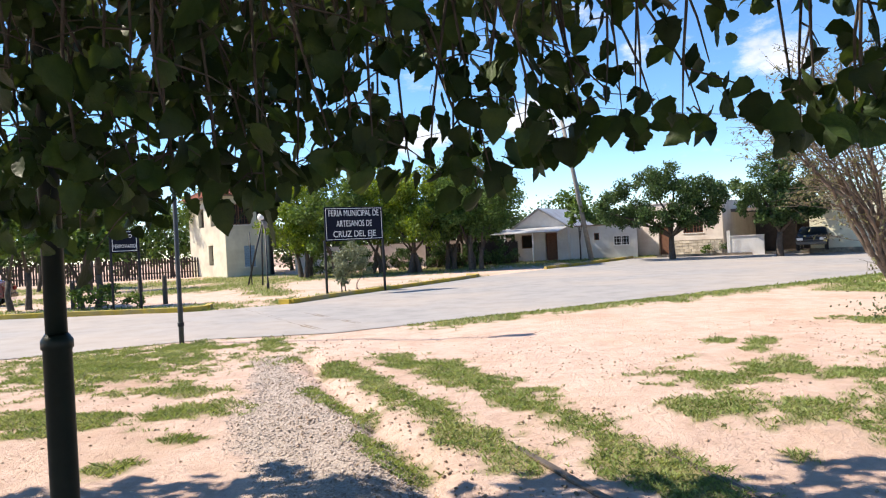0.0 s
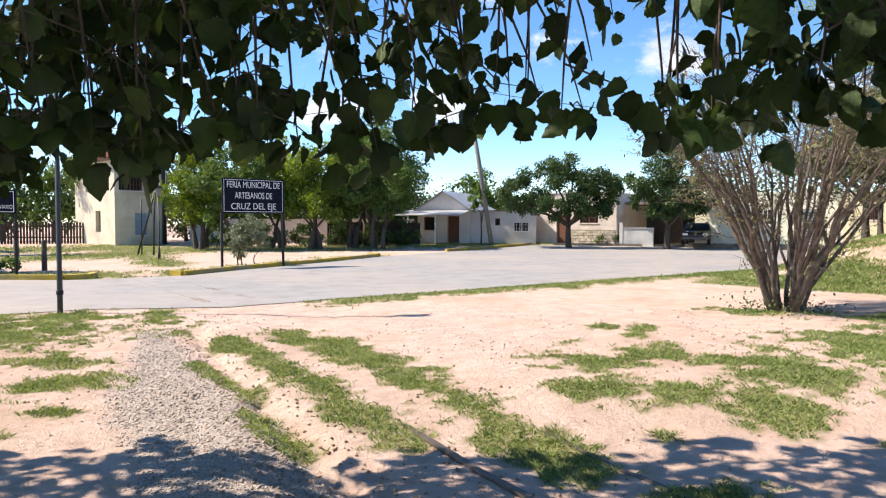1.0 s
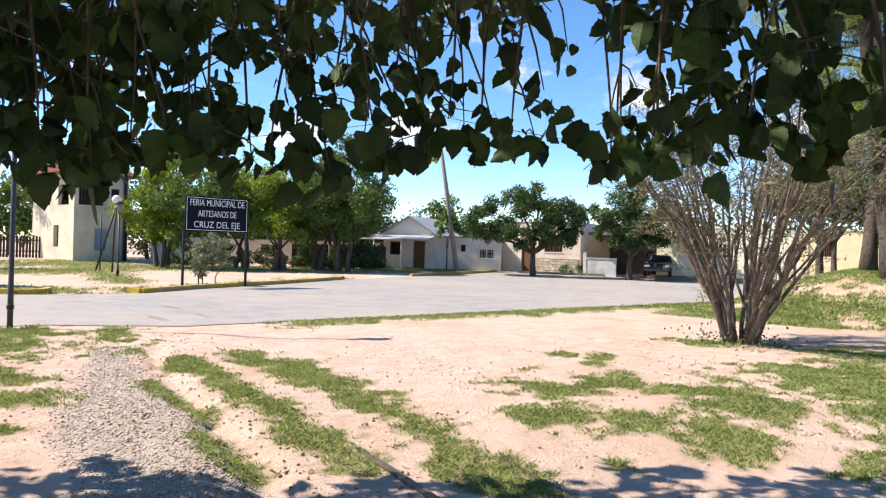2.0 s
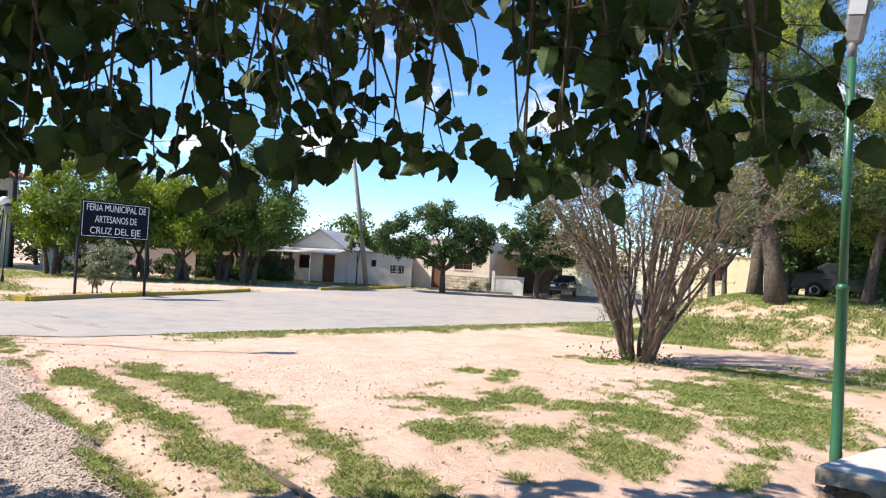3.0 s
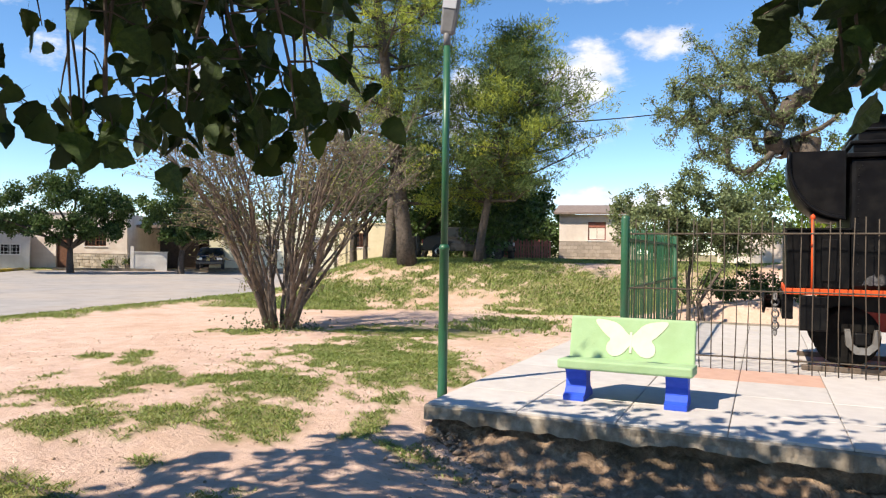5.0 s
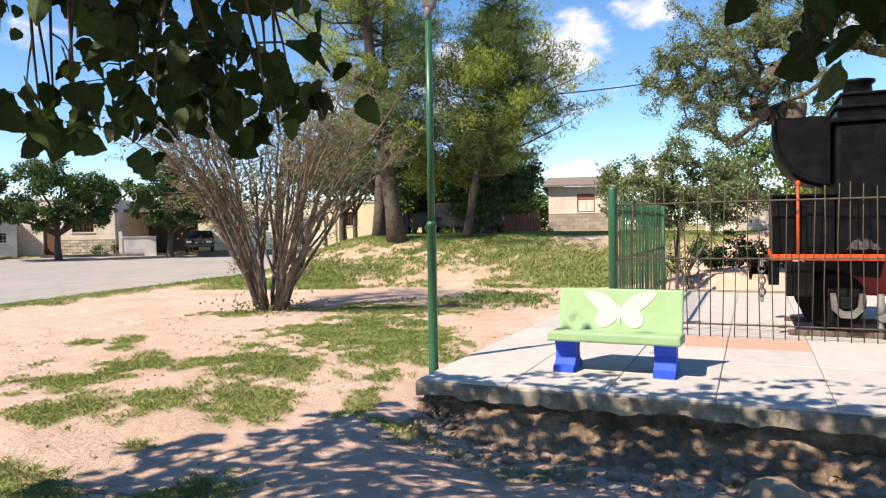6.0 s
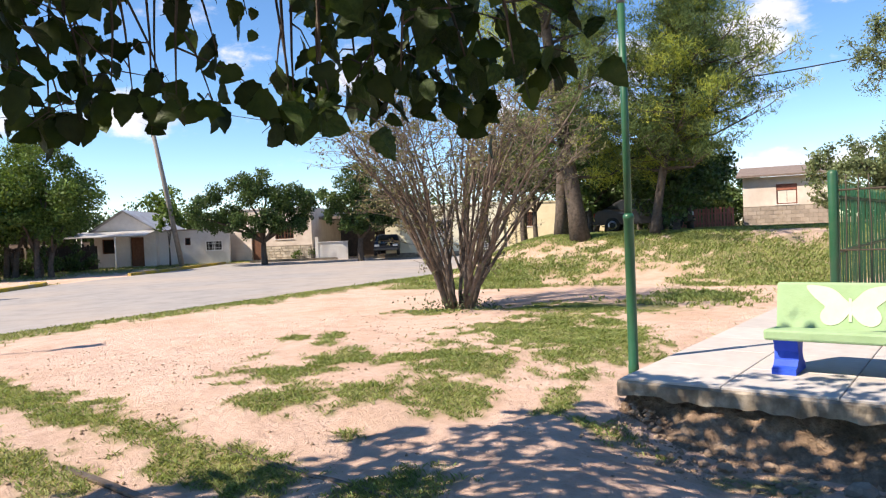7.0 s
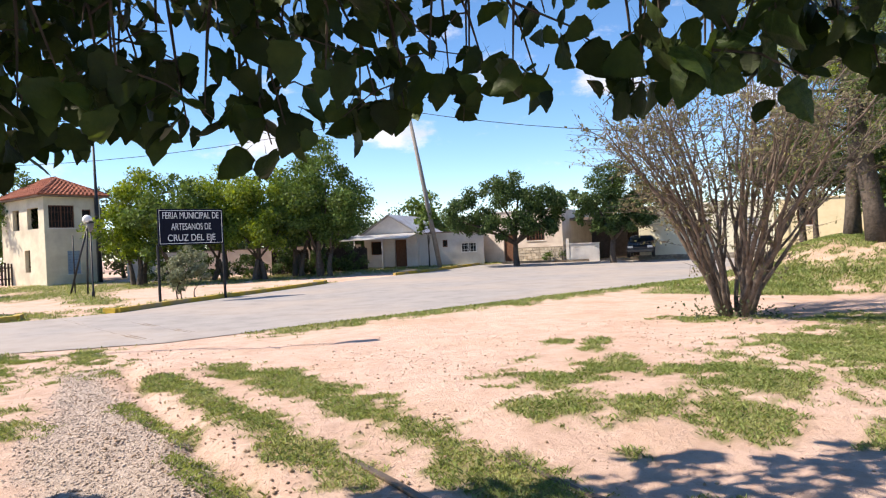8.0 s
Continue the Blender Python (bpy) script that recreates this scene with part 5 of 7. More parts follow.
def stone_course(t, w, h, y, seed):
    """Rubble facing as single stones."""
    r = random.Random(seed)
    x, z, row = 0.0, 0.0, 0
    while z < h - 0.08:
        hh = r.uniform(0.15, 0.22)
        x = -r.uniform(0, 0.2)
        while x < w:
            ww = r.uniform(0.22, 0.46)
            a, b = max(0, x + 0.01), min(w, x + ww - 0.01)
            if b - a > 0.06:
                bm = box(bmesh.new(), a, b, y - 0.05 - r.uniform(0, 0.03), y + 0.02, z + 0.01, min(h, z + hh) - 0.01)
                uneven(bm, 0.02, 6)
                part("stone", bm, STONE, t)
            x += ww
        z += hh


def white_house():
    w, d, h = 6.0, 8.0, 3.55
    t = thing("white_house", face_pose(12.95, 51.5, 17.6, 47.7, 0.22), "white plastered house with stone base and barred window", "house")
    fr = [(3.35, 4.7, 1.45, 2.65), (1.6, 2.35, 0.0, 2.05)]
    shell(t, w, d, h, PINK_WALL, front=fr)
    window(t, *fr[0], kind="bars")
    part("door", box(bmesh.new(), 1.65, 2.3, 0.1, 0.15, 0.02, 2.0), BROWN_WOOD, t, "dark brown front door")
    part("parapet_coping", boxed(-0.05, w + 0.05, -0.06, 0.3, h, h + 0.08), WHITE_WALL, t)
    skirt = part("stone_base", boxed(2.4, w, -0.045, -0.002, 0.0, 0.98), CONCRETE, t, "pale rubble stone base course")
    before = set(bpy.data.objects)
    stone_course(skirt, 3.5, 0.95, -0.045, 4)
    for ob in set(bpy.data.objects) - before:
        ob.matrix_local = Matrix.Translation((2.42, 0, 0))
    p = thing("porch_wall", face_pose(17.9, 47.3, 19.7, 46.3, 0.15), "low white garden wall beside a recessed dark porch", "wall")
    part("wall", boxed(0, 2.0, 0, 0.2, -0.2, 1.15), WHITE_WALL, p)
    part("pier", boxed(-0.22, -0.005, -0.03, 0.25, -0.2, 1.55), WHITE_WALL, p)
    part("coping", boxed(-0.02, 2.03, -0.04, 0.24, 1.152, 1.21), WHITE_WALL, p)
    g = thing("carport", face_pose(18.2, 50.2, 22.2, 46.8, 0.2), "dark open carport between two houses", "carport")
    part("roof", boxed(-0.2, 4.9, -0.6, 5.0, 2.75, 2.95), ROOF_GREY, g)
    # near-black back wall and gate put the carport's dark inside into colour
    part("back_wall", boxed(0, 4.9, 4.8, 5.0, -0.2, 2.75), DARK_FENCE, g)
    part("side_wall", boxed(0.0, 0.2, 0.3, 4.8, -0.2, 2.75), WHITE_WALL, g)
    part("gate", boxed(2.3, 4.85, 0.6, 0.66, 0.0, 2.4), DARK_FENCE, g, "dark sheet metal gate")


white_house()


def cream_house():
    w, d, h = 8.2, 7.0, 3.15
    t = thing("cream_house", face_pose(22.0, 45.2, 28.6, 40.2, 0.35), "light cream single-storey house front with grilled openings", "house")
    fr = [(3.6, 4.6, 1.2, 2.2), (6.3, 7.3, 0.0, 2.15)]
    shell(t, w, d, h, LIGHT_CREAM, front=fr)
    window(t, *fr[0], kind="bars", frame=WHITE_PAINT)
    door = part("door", boxed(6.35, 7.25, 0.1, 0.14, 0.02, 2.1), WHITE_PAINT, t, "white slatted door")
    for k in range(12):
        part("slat", boxed(6.4, 7.2, 0.075, 0.098, 0.12 + k * 0.16, 0.22 + k * 0.16), GREY_IRON, door)
    part("parapet_coping", boxed(-0.05, w + 0.05, -0.06, 0.3, h, h + 0.09), LIGHT_CREAM, t)
    y = thing("yellow_house", face_pose(28.7, 40.0, 34.5, 34.6, 0.5), "pale yellow single-storey house with a barred window", "house")
    fr = [(1.0, 2.0, 1.35, 2.3)]
    shell(y, 8.0, 7.0, 2.9, YELLOW_WALL, front=fr)
    window(y, *fr[0], kind="bars")
    part("parapet_coping", boxed(-0.05, 8.05, -0.06, 0.3, 2.9, 2.98), YELLOW_WALL, y)
    part("pilaster", boxed(0.02, 0.5, -0.08, -0.002, 0.0, 2.9), YELLOW_WALL, y, "ochre yellow corner pilaster")


cream_house()


def block_house():
    w, d, h = 4.0, 6.0, 2.45
    t = thing("block_house", face_pose(32.3, 24.3, 34.6, 21.0, 1.32), "pinkish block house with faded red shutter and brown roof", "house")
    fr = [(1.55, 2.5, 1.05, 2.05)]
    shell(t, w, d, h, PINK_WALL, front=fr, lid=False)
    win = window(t, *fr[0], kind="glass", frame=RED_WOOD)
    for k in range(2):
        part("shutter", boxed(1.62 + k * 0.42, 2.02 + k * 0.42, 0.05, 0.08, 1.1, 1.72), PINK_WALL, win)
    part("shutter", boxed(1.58, 2.47, 0.03, 0.06, 1.75, 2.0), RED_WOOD, win, "faded red shutter board")
    lower = part("block_base", boxed(-0.01, w + 0.01, -0.03, -0.002, -0.1, 0.98), CONCRETE, t, "bare grey block base")
    for j in range(5):
        for i in range(11):
            x = i * 0.4 - (0.2 if j % 2 else 0)
            a, b = max(0, x + 0.008), min(w, x + 0.392)
            if b - a > 0.05:
                part("block", boxed(a, b, -0.05, -0.031, j * 0.2 + 0.006 - 0.06, j * 0.2 + 0.194 - 0.06), GREY_BLOCK, lower)
    bm = box(bmesh.new(), -0.3, w + 0.3, -0.35, d + 0.2, h, h + 0.1)
    for v in bm.verts:
        v.co.z += 0.75 * (v.co.y + 0.35) / d
    part("roof", bm, ROOF_GREY, t, "brownish grey sloping sheet roof")
    f = thing("picket_fence", face_pose(29.3, 25.9, 31.7, 24.3, 1.3), "short red-brown wooden picket fence", "fence")
    for z in (0.25, 0.75):
        part("rail", boxed(0, 2.8, 0.02, 0.06, z - 0.03, z + 0.03), RED_WOOD, f)
    pk = part("picket", box(bmesh.new(), 0, 0.1, -0.005, 0.018, -0.15, 1.02), RED_WOOD, f)
    for k in range(1, 19):
        ob = new("picket", pk.data)
        ob.parent = f
        ob.matrix_local = pose(k * 0.15, 0, 0.05 * math.sin(k * 2.3), 0, 1.5 * math.sin(k * 1.7), 0)


block_house()


def far_walls():
    t = thing("boundary_wall", face_pose(-12.0, 54.0, 4.2, 53.2, 0.2), "pinkish plastered boundary wall behind the trees", "wall", kind="structure")
    part("wall", boxed(0, 16.2, 0, 0.25, -0.2, 1.75), PINK_WALL, t)
    part("coping", boxed(-0.02, 16.22, -0.04, 0.29, 1.752, 1.82), CONCRETE, t)
    f = thing("board_fence", face_pose(-2.0, 49.6, 4.4, 50.4, 0.2), "dark weathered board fence in the trees' shade", "fence")
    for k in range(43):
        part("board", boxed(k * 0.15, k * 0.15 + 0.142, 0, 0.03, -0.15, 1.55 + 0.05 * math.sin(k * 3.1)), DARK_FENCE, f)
    part("rail", boxed(0, 6.45, 0.032, 0.08, 1.1, 1.18), DARK_FENCE, f)

    h = thing("picket_fence", face_pose(-41.0, 51.5, -17.6, 54.0, ground_z(-28, 53)), "long dark picket fence under the lane's trees", "fence")
    for k in range(118):
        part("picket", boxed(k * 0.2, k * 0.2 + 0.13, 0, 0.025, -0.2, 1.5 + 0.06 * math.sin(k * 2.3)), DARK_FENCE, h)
    for z in (0.4, 1.15):
        part("rail", boxed(0, 23.55, 0.027, 0.07, z, z + 0.08), DARK_FENCE, h)
    g = thing("garden_wall", face_pose(26.6, 12.6, 28.2, 6.2, ground_z(27.4, 9.4)), "low beige plastered wall behind the leafy trees", "wall", kind="structure")
    part("wall", boxed(0, 6.6, 0, 0.2, -0.4, 1.05), PINK_WALL, g)
    part("coping", boxed(-0.02, 6.62, -0.03, 0.23, 1.052, 1.11), CONCRETE, g)


far_walls()


# ---- parked cars ----
def car(x, y, z, turn, paint, label):
    t = thing("car", pose(x, y, z, 0, 0, turn), label, "car", "parked cars")
    prof = [(-2.0, 0.35), (-2.02, 0.62), (-1.85, 0.82), (-0.95, 0.92), (-0.35, 1.38), (0.9, 1.42), (1.55, 1.05), (1.95, 0.95), (2.02, 0.6), (1.98, 0.35)]
    bm = bmesh.new()
    def y_of(zz):
        return 0.82 if zz < 0.95 else 0.82 - 0.32 * (zz - 0.95)
    a = [bm.verts.new((px, -y_of(pz), pz)) for px, pz in prof]
    b = [bm.verts.new((px, y_of(pz), pz)) for px, pz in prof]
    bm.faces.new(a)
    bm.faces.new(b[::-1])
    for k in range(len(prof)):
        j = (k + 1) % len(prof)
        bm.faces.new((a[k], a[j], b[j], b[k]))
    bmesh.ops.recalc_face_normals(bm, faces=bm.faces)
    bmesh.ops.bevel(bm, geom=list(bm.edges), offset=0.05, segments=2, affect="EDGES")
    part("body", bm, paint, t)
    for s in (-1, 1):
        bm = bmesh.new()
        pts = [(-0.78, 0.97), (-0.30, 1.33), (0.85, 1.36), (1.30, 1.02)]
        vs = [bm.verts.new((px, s * (y_of(pz) + 0.006), pz)) for px, pz in pts]
        vi = [bm.verts.new((px, s * (y_of(pz) - 0.02), pz)) for px, pz in pts]
        bm.faces.new(vs)
        bm.faces.new(vi[::-1])
        bmesh.ops.recalc_face_normals(bm, faces=bm.faces)
        part("side_window", bm, GLASS, t)
    for p0, p1, nm in (((-0.90, 0.965), (-0.38, 1.36), "windscreen"), ((1.50, 1.09), (0.95, 1.40), "rear_window")):
        bm = bmesh.new()
        n = Vector((p0[1] - p1[1], 0, p1[0] - p0[0])).normalized()
        if n.z < 0:
            n = -n
        q = [Vector((p0[0], -0.70, p0[1])), Vector((p0[0], 0.70, p0[1])), Vector((p1[0], 0.62, p1[1])), Vector((p1[0], -0.62, p1[1]))]
        hi = [bm.verts.new(v + n * 0.008) for v in q]
        lo = [bm.verts.new(v - n * 0.02) for v in q]
        bm.faces.new(hi)
        bm.faces.new(lo[::-1])
        part(nm, bm, GLASS, t)
    for px in (-1.28, 1.25):
        for s in (-1, 1):
            w = part("wheel", lathe(bmesh.new(), [(0.2, -0.1), (0.30, -0.1), (0.32, -0.06), (0.32, 0.06), (0.30, 0.1), (0.2, 0.1)], 24, axis="y"), RUBBER, t, "black tyre")
            w.matrix_local = pose(px, s * 0.76, 0.32)
            part("rim", lathe(bmesh.new(), [(0.0, -0.09), (0.19, -0.105), (0.2, -0.08), (0.2, 0.08), (0.19, 0.105), (0.0, 0.09)], 18, axis="y"), CHROME, w)
    for s in (-0.6, 0.6):
        part("headlight", box(bmesh.new(), -2.06, -1.98, s - 0.16, s + 0.16, 0.62, 0.76, bevel=0.02), GLOBE, t)
        part("taillight", box(bmesh.new(), 1.99, 2.05, s - 0.14, s + 0.14, 0.68, 0.86, bevel=0.02), RED_IRON, t)
    for px, nm in ((-2.05, "front_bumper"), (2.03, "rear_bumper")):
        part(nm, box(bmesh.new(), px - 0.06, px + 0.06, -0.78, 0.78, 0.36, 0.54, bevel=0.03), paint, t)
    return t


car(21.9, 44.6, 0.28, 60, CAR_DARK, "dark grey hatchback parked before the carport")
car(-21.8, 31.6, 0.0, 15, CAR_RED, "dark red car parked beside the museum verge")
car(23.6, 22.8, 1.32, 130, CAR_DARK, "dark car parked in deep shade behind the pines")


# ---- trees across the road ----
ROW = "trees across the road"
row = [(-9.6, 46.5, 1.0, LIME_LEAF), (-7.3, 45.2, 0.95, TREE_LEAF), (-5.0, 46.8, 1.05, LIME_LEAF), (-2.6, 45.4, 1.0, LIME_LEAF), (-0.2, 47.0, 1.12, TREE_LEAF), (1.3, 45.6, 1.1, TREE_LEAF), (1.0, 49.0, 1.3, TREE_LEAF)]
for k, (x, y, s, mat) in enumerate(row):
    crown = [(0, 0, 4.4 * s, 2.1 * s), (1.4, 0.4, 3.6 * s, 1.7 * s), (-1.4, -0.3, 3.7 * s, 1.7 * s), (0.3, 0.2, 5.7 * s, 1.5 * s), (0.6, -0.8, 2.7 * s, 1.4), (-0.7, -0.5, 2.4 * s, 1.3)]
    broad_tree("street_tree", x, y, crown, 12000, 0.17, mat, "dense bright green tree with low leafy crown" if mat is LIME_LEAF else "dense mid-green tree with low spreading crown", 30 + k, 0.16, group=ROW, stems=3)
broad_tree("street_tree", 13.7, 45.9, [(0, 0, 4.2, 1.9), (2.1, 0, 4.2, 1.6), (-2.2, 0.4, 3.9, 1.8), (-4.0, 0.6, 3.5, 1.3), (3.4, 0, 4.6, 1.1), (0.4, 0, 5.3, 1.2), (2.5, 0, 3.3, 0.9), (-1.3, 0, 5.0, 1.2), (-2.6, 0.5, 2.6, 0.8), (-1.0, -0.9, 2.5, 1.1), (1.2, -0.8, 2.6, 1.1), (-0.2, -1.1, 2.9, 1.1), (-2.4, -0.6, 2.9, 1.0), (2.4, -0.5, 2.9, 0.9)], 26000, 0.15, DARK_LEAF, "broad dark green street tree with a thick trunk", 51, 0.2, group=ROW)
broad_tree("street_tree", 19.4, 43.6, [(0, 0, 3.6, 1.7), (1.4, 0, 4.6, 1.8), (-1.3, 0, 4.5, 1.5), (0.2, 0, 5.8, 1.3), (2.6, 0, 3.6, 1.3), (-1.6, 0, 3.0, 0.8), (0.3, -0.9, 2.5, 1.0), (-0.7, -0.8, 2.6, 1.0), (1.4, -0.6, 2.8, 0.9)], 20000, 0.15, DARK_LEAF, "broad dark green street tree with a thick trunk", 52, 0.2, group=ROW)
broad_tree("garden_tree", 2.4, 52.2, [(0, 0, 2.2, 1.2), (0.6, -0.5, 3.0, 1.0), (-0.8, 0.2, 3.2, 1.1), (0.3, 0.4, 1.2, 1.0)], 4200, 0.16, DARK_LEAF, "low dense dark tree beside the small gabled house", 57, 0.1, stems=2)
for k, (x, y, s) in enumerate(((-46, 60, 1.25), (-41, 57, 1.0), (-36.5, 60, 1.2), (-32, 58, 1.05), (-27.5, 60, 1.2), (-23, 58.5, 1.1), (-19, 61, 1.25), (-13.4, 59, 1.3), (-10.3, 57.5, 1.15), (-6.8, 58.5, 1.2), (-3.2, 57.4, 1.25), (0.4, 58.4, 1.2), (3.6, 59.5, 1.1), (10.2, 60, 1.0), (26, 56, 1.0))):
    broad_tree("background_tree", x, y, [(0, 0, 3.2 * s, 1.9 * s), (1.7 * s, 0.2, 2.4 * s, 1.6 * s), (-1.7 * s, 0, 2.5 * s, 1.6 * s), (0.6, 0, 4.9 * s, 1.4 * s), (-1.0, 0.4, 4.4 * s, 1.3 * s), (0.2, -0.8, 1.4 * s, 1.5 * s)], 3600, 0.27, (DARK_LEAF, TREE_LEAF, DARK_LEAF, OLIVE_LEAF)[k % 4], "dense dark green tree standing behind the boundary wall" if x > -15 else "dense green tree far along the museum lane", 140 + k, 0.16, group="trees far behind")
broad_tree("ornamental_tree", 8.6, 49.8, [(0, 0, 3.6, 0.7), (0.5, 0, 3.0, 0.6), (-0.5, 0, 2.9, 0.6)], 900, 0.22, TREE_LEAF, "small thin tree before the white house", 53, 0.06)
broad_tree("roadside_bush", -4.3, 29.4, [(0, 0, 1.2, 0.65), (0.5, 0, 1.0, 0.5), (-0.5, 0, 1.1, 0.55), (0.1, 0, 1.8, 0.45), (-0.3, 0.1, 0.7, 0.45), (0.4, -0.1, 1.6, 0.4)], 5200, 0.085, SILVER_LEAF, "pale grey-green bush beside the sign", 54, 0.025, "bush", stems=3)
for k, (x, y) in enumerate(((-8.6, 48.2), (-6.2, 48.8), (-3.6, 48.4), (-1.2, 48.9), (0.9, 48.1), (3.0, 49.2))):
    broad_tree("understorey_bush", x, y, [(0, 0, 0.7, 0.8), (0.9, 0.1, 0.6, 0.6), (-0.9, 0, 0.6, 0.65), (0.2, 0.1, 1.3, 0.55)], 1900, 0.14, DARK_LEAF, "low dark bush in the street trees' shade", 200 + k, 0.03, "bush", group="bushes below the street trees", stems=2)
broad_tree("roadside_bush", 17.4, 48.0, [(0, 0, 0.4, 0.5), (0.8, 0, 0.5, 0.5), (-0.8, 0, 0.3, 0.45)], 900, 0.13, TREE_LEAF, "low green bush before the stone base", 55, 0.03, "bush", stems=2)
broad_tree("roadside_bush", -12.5, 25.8, [(0, 0, 0.5, 0.5), (-1.0, 0.4, 0.6, 0.5), (1.0, 0, 0.4, 0.4)], 1200, 0.12, TREE_LEAF, "low green bush on the museum verge", 56, 0.03, "bush", stems=2)
for k, (x, y, s) in enumerate([(-13.5, 26.8, 0.8), (-17, 28, 0.9), (-21, 41, 1.3), (-26, 45, 1.5), (-19, 55, 1.5), (-31, 40, 1.4)]):
    broad_tree("verge_tree", x, y, [(0, 0, 3.4 * s, 1.3 * s), (1.0 * s, 0.3, 2.9 * s, 1.0 * s), (-1.0 * s, -0.3, 2.9 * s, 1.0 * s), (0.2, 0.2, 4.5 * s, 1.0 * s)], 3000, 0.2, TREE_LEAF, "leafy green tree beside the museum lane", 60 + k, 0.12, group="trees by the museum lane", stems=2)


def far_woods():
    rng = np.random.default_rng(77)
    cs, rs = [], []
    for a in np.arange(-75, 110, 1.1):
        d = 85 + 25 * rng.random()
        r = 2.0 + 2.6 * rng.random()
        cs.append((d * math.sin(radians(a)), d * math.cos(radians(a)), 1.2 + r * 0.5 + rng.random() * 1.6))
        rs.append(r)
    tagged(cloud_part("far_woods", leaf_cloud(cs, rs, 70000, 0.42, rng, shell=0.3), DARK_LEAF, None), "distant line of green trees behind the houses", "woods", kind="stuff")


far_woods()


# ---- bare multi-stemmed shrub ----
def build_shrub():
    x, y = 8.3, 13.45
    t = thing("multi_stem_shrub", pose(x, y, ground_z(x, y)), "tall half-bare shrub with many pale grey stems", "shrub")
    rng = np.random.default_rng(91)
    twig = bmesh.new()
    leaf_p = []
    def shoot(p0, a, spread, top, r0, n):
        """One stem from p0: rises steeply, then arches outwards."""
        pts = [p0]
        bend = rng.normal() * 0.25
        for i in range(1, n + 1):
            q = i / n
            r = spread * top * (0.72 * q + 0.28 * q * q)
            az = a + bend * q
            pts.append(p0 + Vector((math.cos(az) * r + rng.normal() * 0.045, math.sin(az) * r + rng.normal() * 0.045, top * (q - 0.16 * spread * q * q))))
        part("stem", tube(bmesh.new(), pts, [r0 * (1 - 0.84 * i / n) for i in range(n + 1)], 7), PALE_BARK, t)
        return pts

    stems = []
    for k in range(21):
        a = 2 * math.pi * (k * 0.618 + rng.random() * 0.12)
        spread = 0.08 + 0.70 * rng.random() ** 0.8
        top = 4.8 + rng.random() * 0.8 - 1.6 * spread
        base = Vector((0.30 * math.cos(a) * (0.3 + rng.random() * 0.7), 0.28 * math.sin(a) * (0.3 + rng.random() * 0.7), -0.1))
        r0 = 0.036 + 0.034 * rng.random()
        pts = shoot(base, a, spread, top, r0, 9)
        stems.append((pts, a))
        for fork_at in ((2, 4) if k % 3 else (3,)):
            a2 = a + rng.choice((-1, 1)) * rng.uniform(0.4, 1.1)
            stems.append((shoot(pts[fork_at], a2, spread * 0.7 + 0.18, (top - pts[fork_at].z) * rng.uniform(0.8, 1.0), r0 * 0.62, 7), a2))
    for pts, a in stems:
        for i in range(3, len(pts)):
            for _ in range(3 if i > 4 else 1):
                b = rng.normal(size=3)
                b[2] = abs(b[2]) * 0.7 + 0.3
                b /= np.linalg.norm(b)
                out = Vector((math.cos(a), math.sin(a), 0)) * 0.5
                length = 0.4 + 0.7 * rng.random()
                p0 = pts[i].lerp(pts[i - 1], rng.random())
                d = (Vector(b) + out).normalized() * length
                p1 = p0 + d * 0.5 + Vector(rng.normal(size=3) * 0.04)
                p2 = p0 + d + Vector(rng.normal(size=3) * 0.08) - Vector((0, 0, 0.10 * length))
                tube(twig, [p0, p1, p2], [0.010, 0.007, 0.003], 4, cap=False)
                for _ in range(3):
                    q0 = p0.lerp(p2, 0.3 + 0.65 * rng.random())
                    q1 = q0 + Vector(rng.normal(size=3) * 0.16) + d * 0.32
                    tube(twig, [q0, q1], [0.005, 0.002], 3, cap=False)
                    leaf_p += [tuple(q0.lerp(q1, q)) for q in rng.random(3 if rng.random() < 0.7 else 9)]
    part("fine_twig_growth", twig, PALE_BARK, t, "fine brownish bare twigs")["kind"] = "stuff"
    cloud_part("foliage", leaves_at(np.array(leaf_p) + rng.normal(size=(len(leaf_p), 3)) * 0.03, 0.07, rng, wide=0.24), DRY_LEAF, t, "thin dry olive leaves")
    pts = rng.normal(size=(340, 3)) * np.array([0.55, 0.4, 0.12]) + np.array([-0.25, -0.1, 0.12])
    cloud_part("basal_growth", leaves_at(np.abs(pts * np.array([0, 0, 1])) + pts * np.array([1, 1, 0]), 0.06, rng, up=-0.5), OLIVE_LEAF, t)["kind"] = "stuff"


build_shrub()


